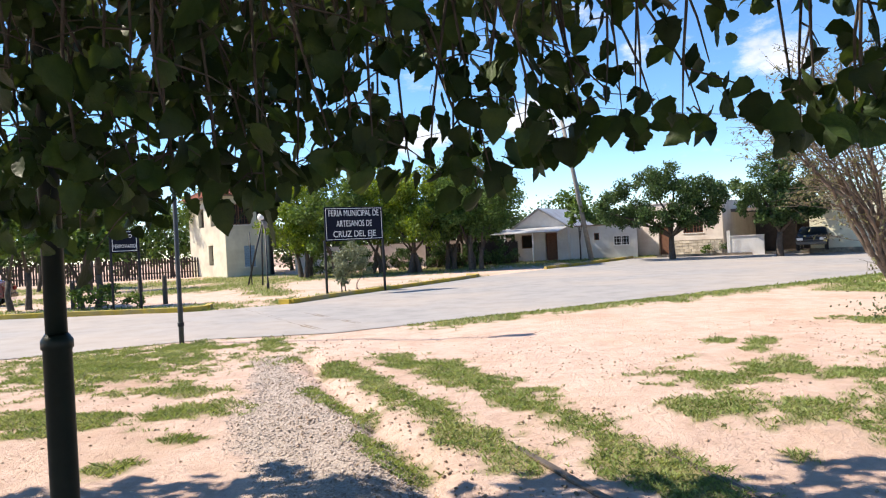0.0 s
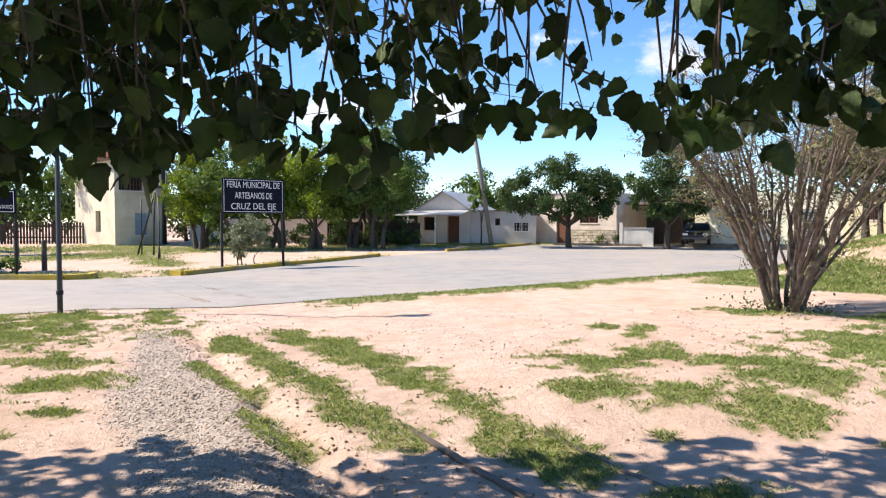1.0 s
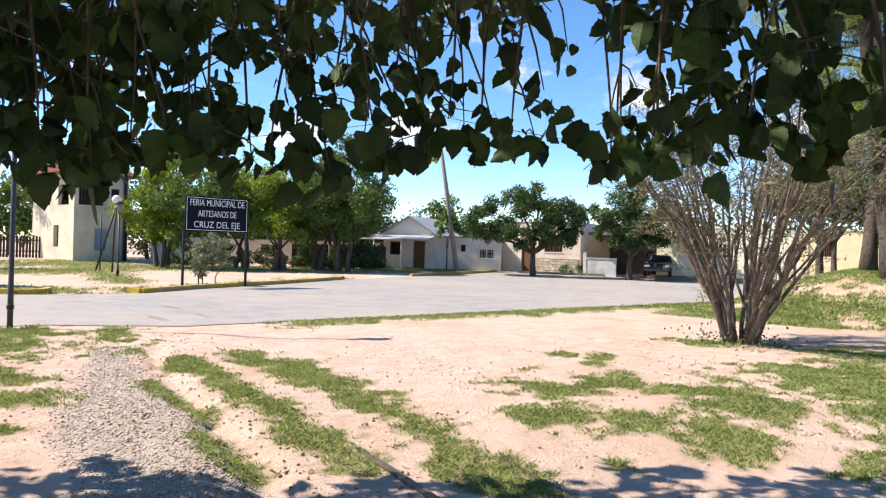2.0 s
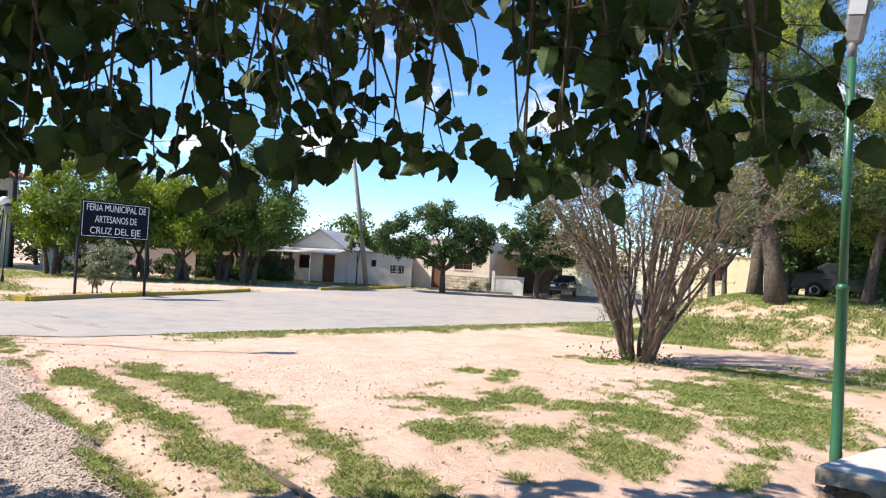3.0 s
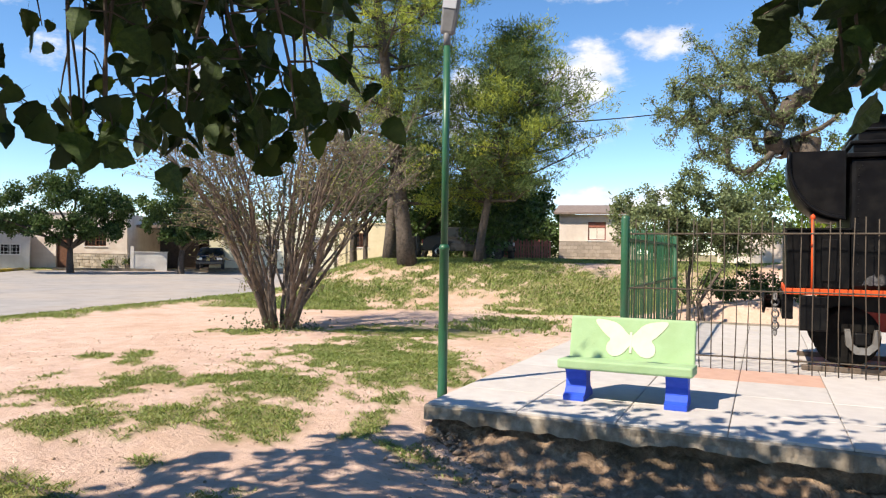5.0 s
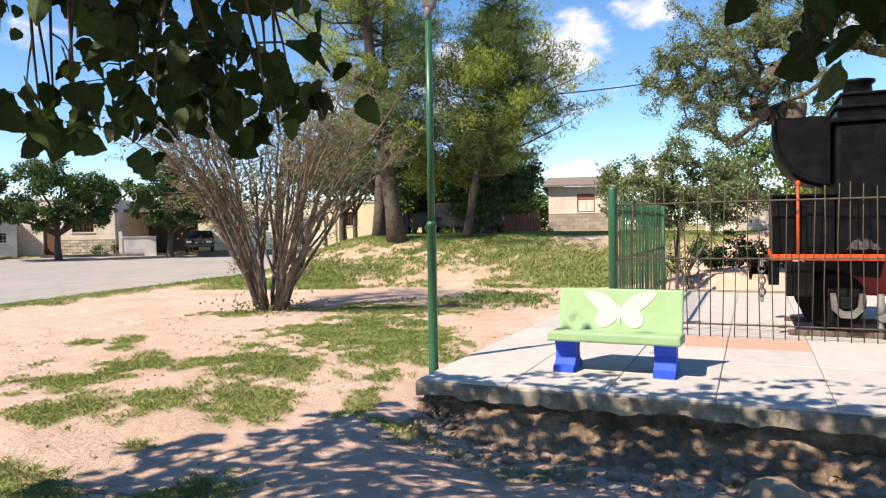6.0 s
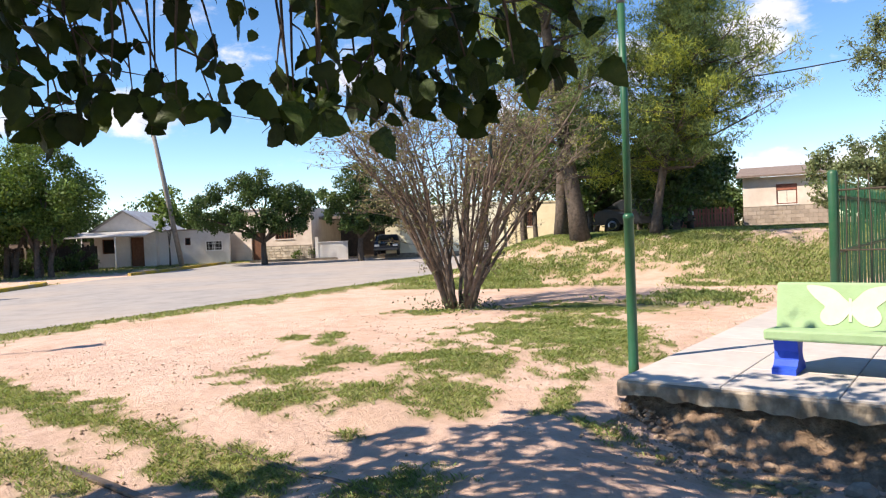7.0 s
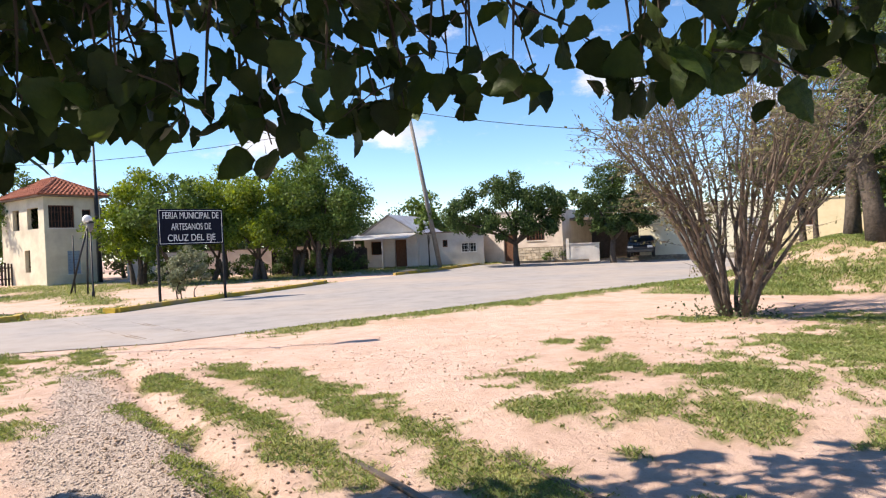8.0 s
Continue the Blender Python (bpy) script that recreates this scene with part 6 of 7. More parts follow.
# ---- pines and the trees behind the fence ----
def pine(x, y, lean, tall, envelope, limbs_n, seed, label, r0, puff_n, bare, drift=(0, 0)):
    """A pine: envelope is (height, reach) pairs; limbs curve upwards and end in rounded needle tufts."""
    t = thing("pine_tree", pose(x, y, ground_z(x, y)), label, "pine tree", "pines on the bank")
    rng = np.random.default_rng(seed)

    def axis(z):
        q = z / tall
        return Vector((lean[0] * q + 0.25 * math.sin(3 * q), lean[1] * q + 0.15 * math.sin(4 * q + 1), z))
    part("trunk", tube(bmesh.new(), [axis(tall * k / 14) - Vector((0, 0, 0.2 if k == 0 else 0)) for k in range(15)], [r0 * (1.3 if k == 0 else 1) * (1 - 0.85 * k / 14) for k in range(15)], 14), BARK, t, "grey-brown furrowed trunk")
    dark, light = [], []
    for k in range(limbs_n):
        z = bare + (tall - bare) * ((k + rng.random()) / limbs_n) ** 0.9
        a = 2.399 * k + rng.normal() * 0.3
        reach = float(np.interp(z, [e[0] for e in envelope], [e[1] for e in envelope])) * (0.72 + 0.4 * rng.random())
        out = Vector((math.cos(a), math.sin(a), 0))
        p0 = axis(z)
        tip = p0 + out * reach + Vector((drift[0], drift[1], 0)) * (z / tall) + Vector((0, 0, reach * rng.uniform(0.12, 0.42)))
        mid = p0.lerp(tip, 0.5) - Vector((0, 0, 0.10 * reach)) + Vector(rng.normal(size=3) * 0.12)
        bm = tube(bmesh.new(), [p0, mid, tip], [0.03 + 0.016 * reach, 0.03, 0.010], 6)
        subs = int(5 + reach * 2.2)
        share = 0.8 if rng.random() < 0.4 else 0.12
        for f in range(subs):
            q = 0.08 + 0.92 * (f + rng.random()) / subs
            base = p0.lerp(mid, q * 2) if q < 0.5 else mid.lerp(tip, q * 2 - 1)
            turn = rng.normal(size=3) * np.array([0.6, 0.6, 0.25])
            end = base + (out * 0.45 + Vector(turn) + Vector((0, 0, 0.35))) * (0.4 + 0.16 * reach)
            tube(bm, [base, base.lerp(end, 0.5) - Vector((0, 0, 0.05)), end], [0.018, 0.012, 0.006], 4, cap=False)
            bright = rng.random() < share
            for _ in range(puff_n):
                c = end + Vector(rng.normal(size=3) * np.array([0.20, 0.20, 0.13]))
                (light if bright else dark).append(tuple(c))
            if rng.random() < 0.7:
                dark.append(tuple(base.lerp(end, 0.5)))
        part("limb", bm, BARK, t)
    for nm, pts, mat in (("dark_needles", dark, PINE_LEAF), ("bright_needles", light, LIT_NEEDLE)):
        pts = np.array(pts)
        v = leaf_cloud(pts, rng.uniform(0.22, 0.50, len(pts)), len(pts) * 27, 0.165, rng, squash=0.7, shell=0.1, wide=0.075, up=-0.7)
        cloud_part(nm, v, mat, t, "yellow-green needle tufts toned as sunlit" if mat is LIT_NEEDLE else "dark green needle tufts toned as shaded")
    return t


def grown_tree(name, x, y, fork, lobes, tips_n, leaves, size, material, label, seed, bark=None, group="", wide=0.22, clump=0.3, stems=((0, 0),), girth=0.011):
    """A tree whose limbs are grown from the fork out to tips spread through the crown's lobes (dx, dy, z, radius); each tip carries a spray of leaves."""
    rng = np.random.default_rng(seed)
    t = thing(name, pose(x, y, ground_z(x, y)), label, "tree", group)
    w = np.array([l[3] ** 3 for l in lobes])
    pick = rng.choice(len(lobes), tips_n, p=w / w.sum())
    d = rng.normal(size=(tips_n, 3))
    d /= np.linalg.norm(d, axis=1)[:, None]
    lob = np.array(lobes, float)[pick]
    tips = lob[:, :3] + d * (lob[:, 3] * (0.35 + 0.75 * rng.random(tips_n) ** 0.5))[:, None] * np.array([1, 1, 0.8])
    nodes, up_to = [], []
    for sx, sy in stems:
        nodes += [Vector((sx, sy, -0.15)), Vector((sx + 0.4 * (fork[0] - sx), sy + 0.4 * (fork[1] - sy), fork[2] * 0.5)), Vector((fork[0] + sx * (1.7 if stems[1:] else 1.0), fork[1] + sy * (1.7 if stems[1:] else 1.0), fork[2] + 0.5 * sx))]
        up_to += [-1, len(nodes) - 3, len(nodes) - 2]
    roots = len(nodes)
    order = np.argsort(np.linalg.norm(tips - np.array(fork), axis=1))
    pos = np.array([tuple(n) for n in nodes])
    for i in order:
        q = tips[i]
        gap = np.linalg.norm(pos - q, axis=1) + np.where(np.arange(len(pos)) % 3 == 0, 0.0, 0.05) + np.where(np.arange(len(pos)) < roots - 1, 0.6, 0)
        if stems[1:]:
            gap[:roots] = np.where((np.arange(roots) % 3) == 2, gap[:roots] - 0.6, 99)
        k = int(np.argmin(gap))
        a, b = Vector(pos[k]), Vector(q)
        mid = a.lerp(b, 0.5) + Vector(rng.normal(size=3)) * 0.11 * (b - a).length
        nodes += [mid, b]
        up_to += [k, len(nodes) - 2]
        pos = np.vstack([pos, np.array([tuple(mid), tuple(b)])])
    load = [1.0] * len(nodes)
    for k in range(len(nodes) - 1, -1, -1):
        if up_to[k] >= 0:
            load[up_to[k]] += load[k]
    bm = bmesh.new()
    for k in range(len(nodes)):
        if up_to[k] >= 0:
            r1 = min(girth * load[k] ** 0.45, 0.034 if stems[1:] else 1.0)
            if stems[1:] and k < roots:
                r1 = max(r1, 0.017)
            r0 = min(max(girth * load[up_to[k]] ** 0.45, r1), r1 * 1.35)
            tube(bm, [nodes[up_to[k]], nodes[k]], [r0, r1], 7 if r1 > 0.04 else 4, cap=False)
    part("trunk", bm, bark or BARK, t, "crooked branching trunk and limbs")
    ends = np.array([tuple(n) for n in nodes[roots:]])
    cloud_part("crown", leaf_cloud(ends, np.full(len(ends), clump), leaves, size, rng, shell=0.1, wide=wide, squash=0.75, up=0.1), material, t)
    return t


pine(16.85, 19.1, (-2.0, 1.4), 15.0, [(1.8, 2.4), (4.2, 2.9), (5.4, 2.2), (7.0, 3.0), (10, 3.6), (13, 2.4), (15, 0.8)], 56, 5, "tall leaning pine with yellow-green needles on the bank", 0.30, 4, 1.9)
pine(18.9, 17.7, (0.5, -0.7), 8.0, [(1.9, 2.0), (3.0, 2.9), (4.6, 2.8), (5.8, 1.9), (6.8, 0.9), (8.0, 0.25)], 60, 6, "slender pine with pale trunk and rounded needle masses", 0.17, 4, 1.9, drift=(0.4, -0.4))
pine(17.9, 21.4, (0.4, 0.2), 14.0, [(3, 1.8), (8, 2.3), (12, 1.7), (14, 0.6)], 26, 8, "tall pine standing behind the leaning one", 0.24, 4, 3.2)
for k, (x, y, s) in enumerate([(22.2, 25.0, 1.0), (24.6, 21.6, 1.05), (25.2, 23.0, 0.9), (26.5, 24.0, 1.0), (21.6, 19.6, 0.75), (24.5, 26.5, 1.0), (27.2, 25.4, 0.9), (28.5, 27.5, 1.0)]):
    broad_tree("shade_tree", x, y, [(0, 0, 3.6 * s, 1.5), (1.2, 0.4, 2.9 * s, 1.3), (-1.2, -0.4, 3.0 * s, 1.3), (0.2, 0, 4.7 * s, 1.2), (0.8, -1.2, 2.4 * s, 1.1), (-0.9, -1.0, 1.7 * s, 1.1), (0.6, 0.8, 1.6 * s, 1.1)], 7500, 0.16, DARK_LEAF, "dense dark green tree in the pines' shade", 80 + k, 0.14, group="trees behind the pines", stems=2)
for k, (x, y) in enumerate(((33.0, 28.6), (30.4, 31.0), (36.5, 29.5), (39.0, 33.0), (29.6, 27.6))):
    broad_tree("background_tree", x, y, [(0, 0, 2.6, 1.7), (1.4, -0.6, 2.0, 1.5), (-1.4, 0.8, 2.1, 1.5), (0.2, 0.2, 3.6, 1.2), (0.1, -0.4, 0.9, 1.4), (-1.0, 0.4, 0.8, 1.2), (1.1, -0.6, 0.8, 1.2)], 8500, 0.19, DARK_LEAF, "dense dark tree closing the view behind the pines", 220 + k, 0.14, group="trees far behind")
for k, (x, y) in enumerate(((18.9, 25.2), (21.4, 28.4), (23.6, 30.4))):
    broad_tree("shade_tree", x, y, [(0, 0, 3.3, 1.2), (1.3, -0.8, 3.2, 1.1), (-1.3, 0.8, 3.3, 1.1), (0.2, 0.2, 4.6, 1.2), (0.6, 0.8, 3.8, 1.1), (-0.4, -0.8, 3.0, 0.8)], 6500, 0.16, DARK_LEAF, "dark green tree with a clear trunk behind the pines", 250 + k, 0.13, group="trees behind the pines")
grown_tree("park_tree", 16.6, 8.6, (0, 0, 1.3), [(-0.6, 0.6, 2.5, 0.9), (0.2, -0.2, 2.9, 0.9), (0.7, -1.0, 2.6, 0.9), (-0.3, 0.3, 2.1, 0.6), (0.5, -0.7, 2.1, 0.6), (-0.9, 1.0, 3.0, 0.6), (0.1, -0.2, 3.4, 0.6)], 260, 30000, 0.075, FEATHER_LEAF, "small leafy tree with many thin stems behind the fence", 90, stems=((0, 0), (0.3, 0.2), (-0.3, 0.25), (0.25, -0.35), (-0.2, -0.3), (0.5, -0.1), (-0.5, 0.0)), clump=0.24, wide=0.26, girth=0.0062)
for k, (x, y) in enumerate(((18.4, 8.0), (19.0, 7.0), (18.9, 9.2))):
    broad_tree("garden_shrub", x, y, [(0, 0, 0.45, 0.5), (0.3, -0.5, 0.4, 0.45), (-0.2, 0.5, 0.35, 0.4), (0.1, 0.0, 0.8, 0.3)], 1500, 0.085, DARK_LEAF, "low dark garden shrub behind the rod fence", 240 + k, 0.02, "shrub", group="shrubs behind the fence")
grown_tree("park_tree", 23.0, 7.6, (-0.4, 0.3, 3.2), [(-0.6, 1.6, 5.6, 1.7), (-0.2, 0.6, 7.4, 1.6), (-0.9, 2.9, 5.2, 1.3), (0.0, -1.4, 7.0, 1.9), (0.2, -3.4, 6.4, 1.9), (-0.4, 1.6, 7.0, 1.3), (0.3, -2.2, 8.2, 1.4), (-0.9, 2.6, 6.3, 1.0), (0.4, -5.0, 5.6, 1.6), (-0.2, 0.4, 4.6, 1.2), (-1.2, 3.9, 5.6, 1.2), (-1.0, 3.5, 4.4, 1.1), (-0.8, 2.3, 4.0, 1.2), (-1.0, 3.2, 7.0, 1.0)], 600, 90000, 0.10, FEATHER_LEAF, "spreading grey-green tree with crooked dark limbs", 95, clump=0.36, wide=0.17, girth=0.012)
for k, (x, y, s) in enumerate(((34.5, 14.0, 1.0), (34, 10, 1.1), (33.5, 6, 1.1), (33, 1.5, 1.15))):
    broad_tree("background_tree", x, y, [(0, 0, 2.8 * s, 1.7 * s), (0.4, 1.6 * s, 2.2 * s, 1.4 * s), (0, -1.6 * s, 2.3 * s, 1.4 * s), (0.3, 0.3, 4.1 * s, 1.2 * s), (0, 0, 1.2 * s, 1.5 * s)], 4200, 0.18, (TREE_LEAF, LIME_LEAF)[k % 2], "leafy green tree standing behind the low beige wall", 170 + k, 0.14, group="trees behind the locomotive")
broad_tree("park_tree", 19.5, 4.5, [(0, 0, 2.2, 1.3), (0, 1.4, 2.0, 1.1), (0, -1.4, 2.4, 1.2), (0.5, 0.5, 3.4, 1.1)], 5200, 0.13, LIME_LEAF, "leafy bright green tree behind the locomotive", 92, 0.1, stems=3)
broad_tree("park_tree", 19.5, 0.0, [(0, 0, 2.6, 1.5), (0, 1.6, 3.4, 1.4), (0, -1.4, 2.4, 1.2), (0.5, 0.5, 4.6, 1.4)], 5200, 0.13, TREE_LEAF, "leafy bright green tree behind the locomotive", 93, 0.1, stems=3)


# ---- the big-leaved tree overhead ----
HANG = [(-90, 2), (-36, 2.5), (-33, 1.5), (-31, -1.0), (-29, 1.5), (-26, 2.6), (-23.5, 2.2), (-21.8, 4.8), (-20, 3.2), (-17, 1.2), (-15.5, 4.0), (-12, 6.0), (-9, 4.0), (-4.5, 3.2), (-1.5, 2.3), (1, 6.5), (3.8, 4.8), (7.8, 5.2), (10, 7.4), (12, 5.8), (15, 6.0), (16.7, 8.6), (18, 14), (20, 11), (21.3, 4.0), (22.5, 8.0), (24.5, 3.6), (26.5, 7), (29.5, 8), (32, 5.8), (35.5, 5.8), (38, 6.4), (40, 6.4), (41.5, 16), (43, 27), (73, 27), (76, 16.5), (78, 12.8), (81, 8.0), (85, 8.5), (89, 8.5), (95, 8), (110, 5)]
UNDER = Vector((0.2, 0.45, 1.69))       # a standing eye under the crown; the crown's hem is given as bearing and rise from here


def hem(bearing):
    return np.interp(bearing, [h[0] for h in HANG], [h[1] for h in HANG])


def leaf_template(seed):
    """A finely toothed, heart-shaped leaf, folded along its midrib; the stalk is at the origin, the tip at -z."""
    r = random.Random(seed)
    rows = [(0.0, 0.04), (-0.07, 0.24), (-0.02, 0.38), (0.08, 0.46), (0.2, 0.49), (0.32, 0.47), (0.44, 0.44), (0.56, 0.385), (0.68, 0.31), (0.79, 0.22), (0.89, 0.12), (1.0, 0.02)]
    lop = r.uniform(-0.08, 0.08)
    v, f = [], []
    for k, (q, w) in enumerate(rows):
        curl = 0.16 * math.sin(q * 2.4 + seed) + 0.10 * q * q * (-1) ** seed
        e = [w * (1 + 0.06 * (-1) ** k + r.uniform(-0.06, 0.06)) * (1 + sgn * lop) for sgn in (-1, 1)]
        v += [(-e[0], 0.22 * w + curl + r.uniform(-0.03, 0.03), -q - 0.02 * (k % 2)), (0.03 * math.sin(3 * q + seed), curl, -q if k else 0.0), (e[1], 0.22 * w + curl + r.uniform(-0.03, 0.03), -q - 0.02 * (k % 2))]
    for k in range(len(rows) - 1):
        a, b = 3 * k, 3 * k + 3
        f += [(a, b, b + 1), (a, b + 1, a + 1), (a + 1, b + 1, b + 2), (a + 1, b + 2, a + 2)]
    v += [(0.012, 0.0, 0.0), (-0.012, 0.0, 0.0), (0.0, 0.03, 0.5)]
    n = len(v)
    f += [(n - 3, n - 2, n - 1)]
    return np.array(v), np.array(f)


def build_overhead_tree():
    rng = np.random.default_rng(12)
    trunk_at = Vector((-2.3, -2.6, 0))
    t = thing("overhanging_tree", pose(trunk_at.x, trunk_at.y, ground_z(trunk_at.x, trunk_at.y)), "large-leaved dark green tree with low hanging branches", "tree")
    inv = Matrix.Translation(-trunk_at)
    fork = Vector((-2.1, -2.2, 2.3))
    part("trunk", tube(bmesh.new(), [Vector((0, 0, -0.2)), Vector((0.05, 0.1, 1.0)), fork - trunk_at], [0.24, 0.19, 0.17], 14), BARK, t)
    heads = [Vector(p) for p in ((-5.5, 2.0, 3.9), (-3.2, 3.4, 3.7), (-1.2, 3.2, 3.4), (0.4, 3.0, 3.2), (1.6, 2.4, 3.2), (2.6, 1.0, 3.4), (-0.5, 5.2, 4.0), (-3.0, 5.6, 4.2), (-5.0, -1.0, 4.4), (0.5, -1.5, 4.4))]
    limb_pts = []
    for hd in heads:
        mid = fork.lerp(hd, 0.5) + Vector((0, 0, 0.55))
        pts = [fork - Vector((0, 0, 0.1)), fork.lerp(mid, 0.5) + Vector((0, 0, 0.15)), mid, mid.lerp(hd, 0.55) + Vector((0, 0, 0.08)), hd]
        part("limb", tube(bmesh.new(), [p - trunk_at for p in pts], [0.11, 0.085, 0.06, 0.035, 0.012], 8), BARK, t)
        limb_pts += [pts[2].lerp(pts[4], s) for s in (0.0, 0.3, 0.6, 0.9, 1.0)]
    # drooping sprays: bearing, distance, rise of the lowest leaf
    sprays = []
    for lo, hi, n, d0, d1, extra in ((-42, -24, 38, 2.0, 4.2, 5), (-25, -10, 31, 2.1, 3.8, 6), (-11, 3, 17, 2.1, 3.4, 6), (2, 18, 18, 2.0, 3.0, 6), (20.5, 41, 25, 1.7, 2.5, 6), (81, 99, 18, 1.5, 2.1, 4)):
        for k in range(n):
            b = lo + (hi - lo) * (k + 0.5) / n + rng.normal() * 0.7
            sprays.append((b, d0 + (d1 - d0) * rng.random(), float(hem(b)) + 0.2 + abs(rng.normal()) * extra * (0.06 if k % 2 == 0 else 1.1)))
    twig = bmesh.new()
    places = []

    def along(pts, q):
        q = min(max(q, 0.0), 0.9999) * (len(pts) - 1)
        return pts[int(q)].lerp(pts[int(q) + 1], q - int(q))

    for b, d, rise in sprays:
        if rise > 24:
            continue
        a = radians(b)
        way = Vector((math.sin(a), math.cos(a), 0))
        side = Vector((way.y, -way.x, 0))
        tip = UNDER + way * d + Vector((0, 0, d * math.tan(radians(rise)) + 0.09))
        top_z = UNDER.z + d * math.tan(radians(26)) + 0.15 + 0.3 * rng.random()
        up = max(0.3, top_z - tip.z)
        sway = rng.uniform(-0.7, 0.25) * up * (0.3 if b > 60 or 20 < b < 27 else 1.0)
        top = tip + Vector((0, 0, up)) + side * sway - way * 0.25 * up
        # out along the way, then hanging: an arc
        pts = [top, top.lerp(tip, 0.30) + side * sway * -0.12 + Vector((0, 0, 0.10 * up)), top.lerp(tip, 0.62) + side * sway * -0.16 + Vector(rng.normal(size=3) * 0.03), top.lerp(tip, 0.85) - side * sway * 0.08, tip]
        near = min(limb_pts, key=lambda q: (q - top).length)
        tube(twig, [p - trunk_at for p in [near, near.lerp(top, 0.55) + Vector((0, 0, 0.12)), *pts]], [0.016, 0.010, 0.008, 0.006, 0.005, 0.004, 0.002], 5, cap=False)
        dense = 1.1 if b < -9 else (0.62 if b < 19 else (0.9 if b < 60 else 0.85))
        bunches = max(3, int(up / 0.16 * dense))
        for k in range(bunches):
            q = 1.0 if k == 0 else rng.random() ** 0.8
            root = along(pts, q)
            reach = (0.06 + 0.13 * rng.random()) * (0.6 if b > 60 else 1.0)
            end = root + (side * rng.normal() + way * 0.5 * rng.normal() + Vector((0, 0, -0.25 + 0.4 * rng.normal()))) * reach
            if k == 0:
                end = root
            else:
                tube(twig, [p - trunk_at for p in (root, root.lerp(end, 0.5) + Vector((0, 0, 0.02)), end)], [0.0035, 0.0025, 0.0015], 4, cap=False)
            for _ in range(int(rng.integers(2, 6))):
                p = root.lerp(end, 0.3 + 0.8 * rng.random()) + Vector(rng.normal(size=3) * np.array([0.035, 0.035, 0.03]))
                places.append((p, d))
    # open crown above, which shades the ground
    m = 62000
    p = np.stack([rng.uniform(-9.5, 4.8, m), rng.uniform(-4, 7.6, m), rng.uniform(2.9, 5.6, m)], 1)
    off = p - np.array(UNDER)
    bearing = np.degrees(np.arctan2(off[:, 0], off[:, 1]))
    rise = np.degrees(np.arctan2(off[:, 2], np.hypot(off[:, 0], off[:, 1])))
    lim = np.where(np.abs(bearing) > 40, 25, hem(np.clip(bearing, -40, 40)) + np.where(bearing > -13, 11.5, np.where(bearing > -25, 7.5, 3.0)))
    lim = np.where(bearing < -40, 8, lim)
    # the crown ends where its shade ends: along the track bed and the platform's edge
    fall = p[:, 2] / math.tan(SUN_EL)
    sx, sy = p[:, 0] + SUN_TO.x * fall, p[:, 1] + SUN_TO.y * fall
    inward = (sx - CORNER.x) * IN_AX.x + (sy - CORNER.y) * IN_AX.y
    shade_rag = 0.45 * ripple(sx, sy, 0.4, 3) + 0.25 * ripple(sx, sy, 0.15, 9)
    clump = ripple(p[:, 0], p[:, 1], 0.45, 2) + 0.7 * ripple(p[:, 1], p[:, 2], 0.4, 4)
    thin = np.where(p[:, 0] > 0.5, 1.0, 0.75)
    keep = (rise > lim) & (sy < 5.9 + shade_rag) & (inward < 0.25 + shade_rag) & (clump > -0.7) & (rng.random(m) < thin) & (np.linalg.norm(off, axis=1) > 1.6)
    # a looser fringe, whose shade dapples the front of the platform and the bank below it
    stray = (rise > lim) & (sy < 5.0) & (inward < 1.9 + 2.0 * shade_rag) & (inward > -2.2) & (ripple(sx, sy, 0.22, 17) > 0.15) & (rng.random(m) < np.where(inward > 0.3, 0.30, np.where(inward < -0.9, 0.35, 0.8))) & (np.linalg.norm(off, axis=1) > 1.6)
    crown = p[keep | stray]
    for q in crown:
        places.append((Vector(q), 9.0))
    part("hanging_twig_growth", twig, BARK, t, "thin dark hanging twigs")["kind"] = "stuff"
    temps = [leaf_template(k) for k in range(5)]
    plain = np.array([(0, 0, 0), (0.42, 0.05, -0.15), (0.46, 0.06, -0.5), (0.0, 0.0, -1.0), (-0.46, 0.06, -0.5), (-0.42, 0.05, -0.15)]), np.array([(0, 1, 3), (1, 2, 3), (0, 3, 5), (3, 4, 5)])
    singles = []
    for k, (v, f) in enumerate(temps):
        me = bpy.data.meshes.new("leaf")
        me.from_pydata(v.tolist(), [], f.tolist())
        me.materials.append(LEAF_ONE)
        singles.append(me)
    order = sorted(range(len(places)), key=lambda i: places[i][1])
    chosen = set(order[:300])
    vs, fs, count = [], [], 0
    for i, (q, d) in enumerate(places):
        size = (0.045 + 0.052 * rng.random()) * (1.0 if d < 8 else 1.75)
        yaw = rng.uniform(0, 360)
        tilt_x, tilt_y = rng.normal() * 32 + 8, rng.normal() * 34
        if d > 8:
            tilt_x, tilt_y = rng.normal() * 30 + 55, rng.normal() * 30
        m4 = pose(q.x - trunk_at.x, q.y - trunk_at.y, q.z, tilt_x, tilt_y, yaw)
        m4 = m4 @ Matrix.Diagonal((size * rng.uniform(0.85, 1.05), size, size * rng.uniform(0.95, 1.25), 1))
        kind = i % 5
        if i in chosen:
            ob = new("leaf", singles[kind])
            ob.parent = t
            ob.matrix_local = m4
        else:
            v, f = temps[kind] if d < 8 or abs(q.x) < 3 and q.y > 1.5 and q.z < 3.8 else plain
            mm = np.array(m4)
            vs.append(v @ mm[:3, :3].T + mm[:3, 3])
            fs.append(f + count)
            count += len(v)
    rest = cloud_part("foliage", (np.concatenate(vs), np.concatenate(fs)), LEAF, t, "dark green toothed leaves")
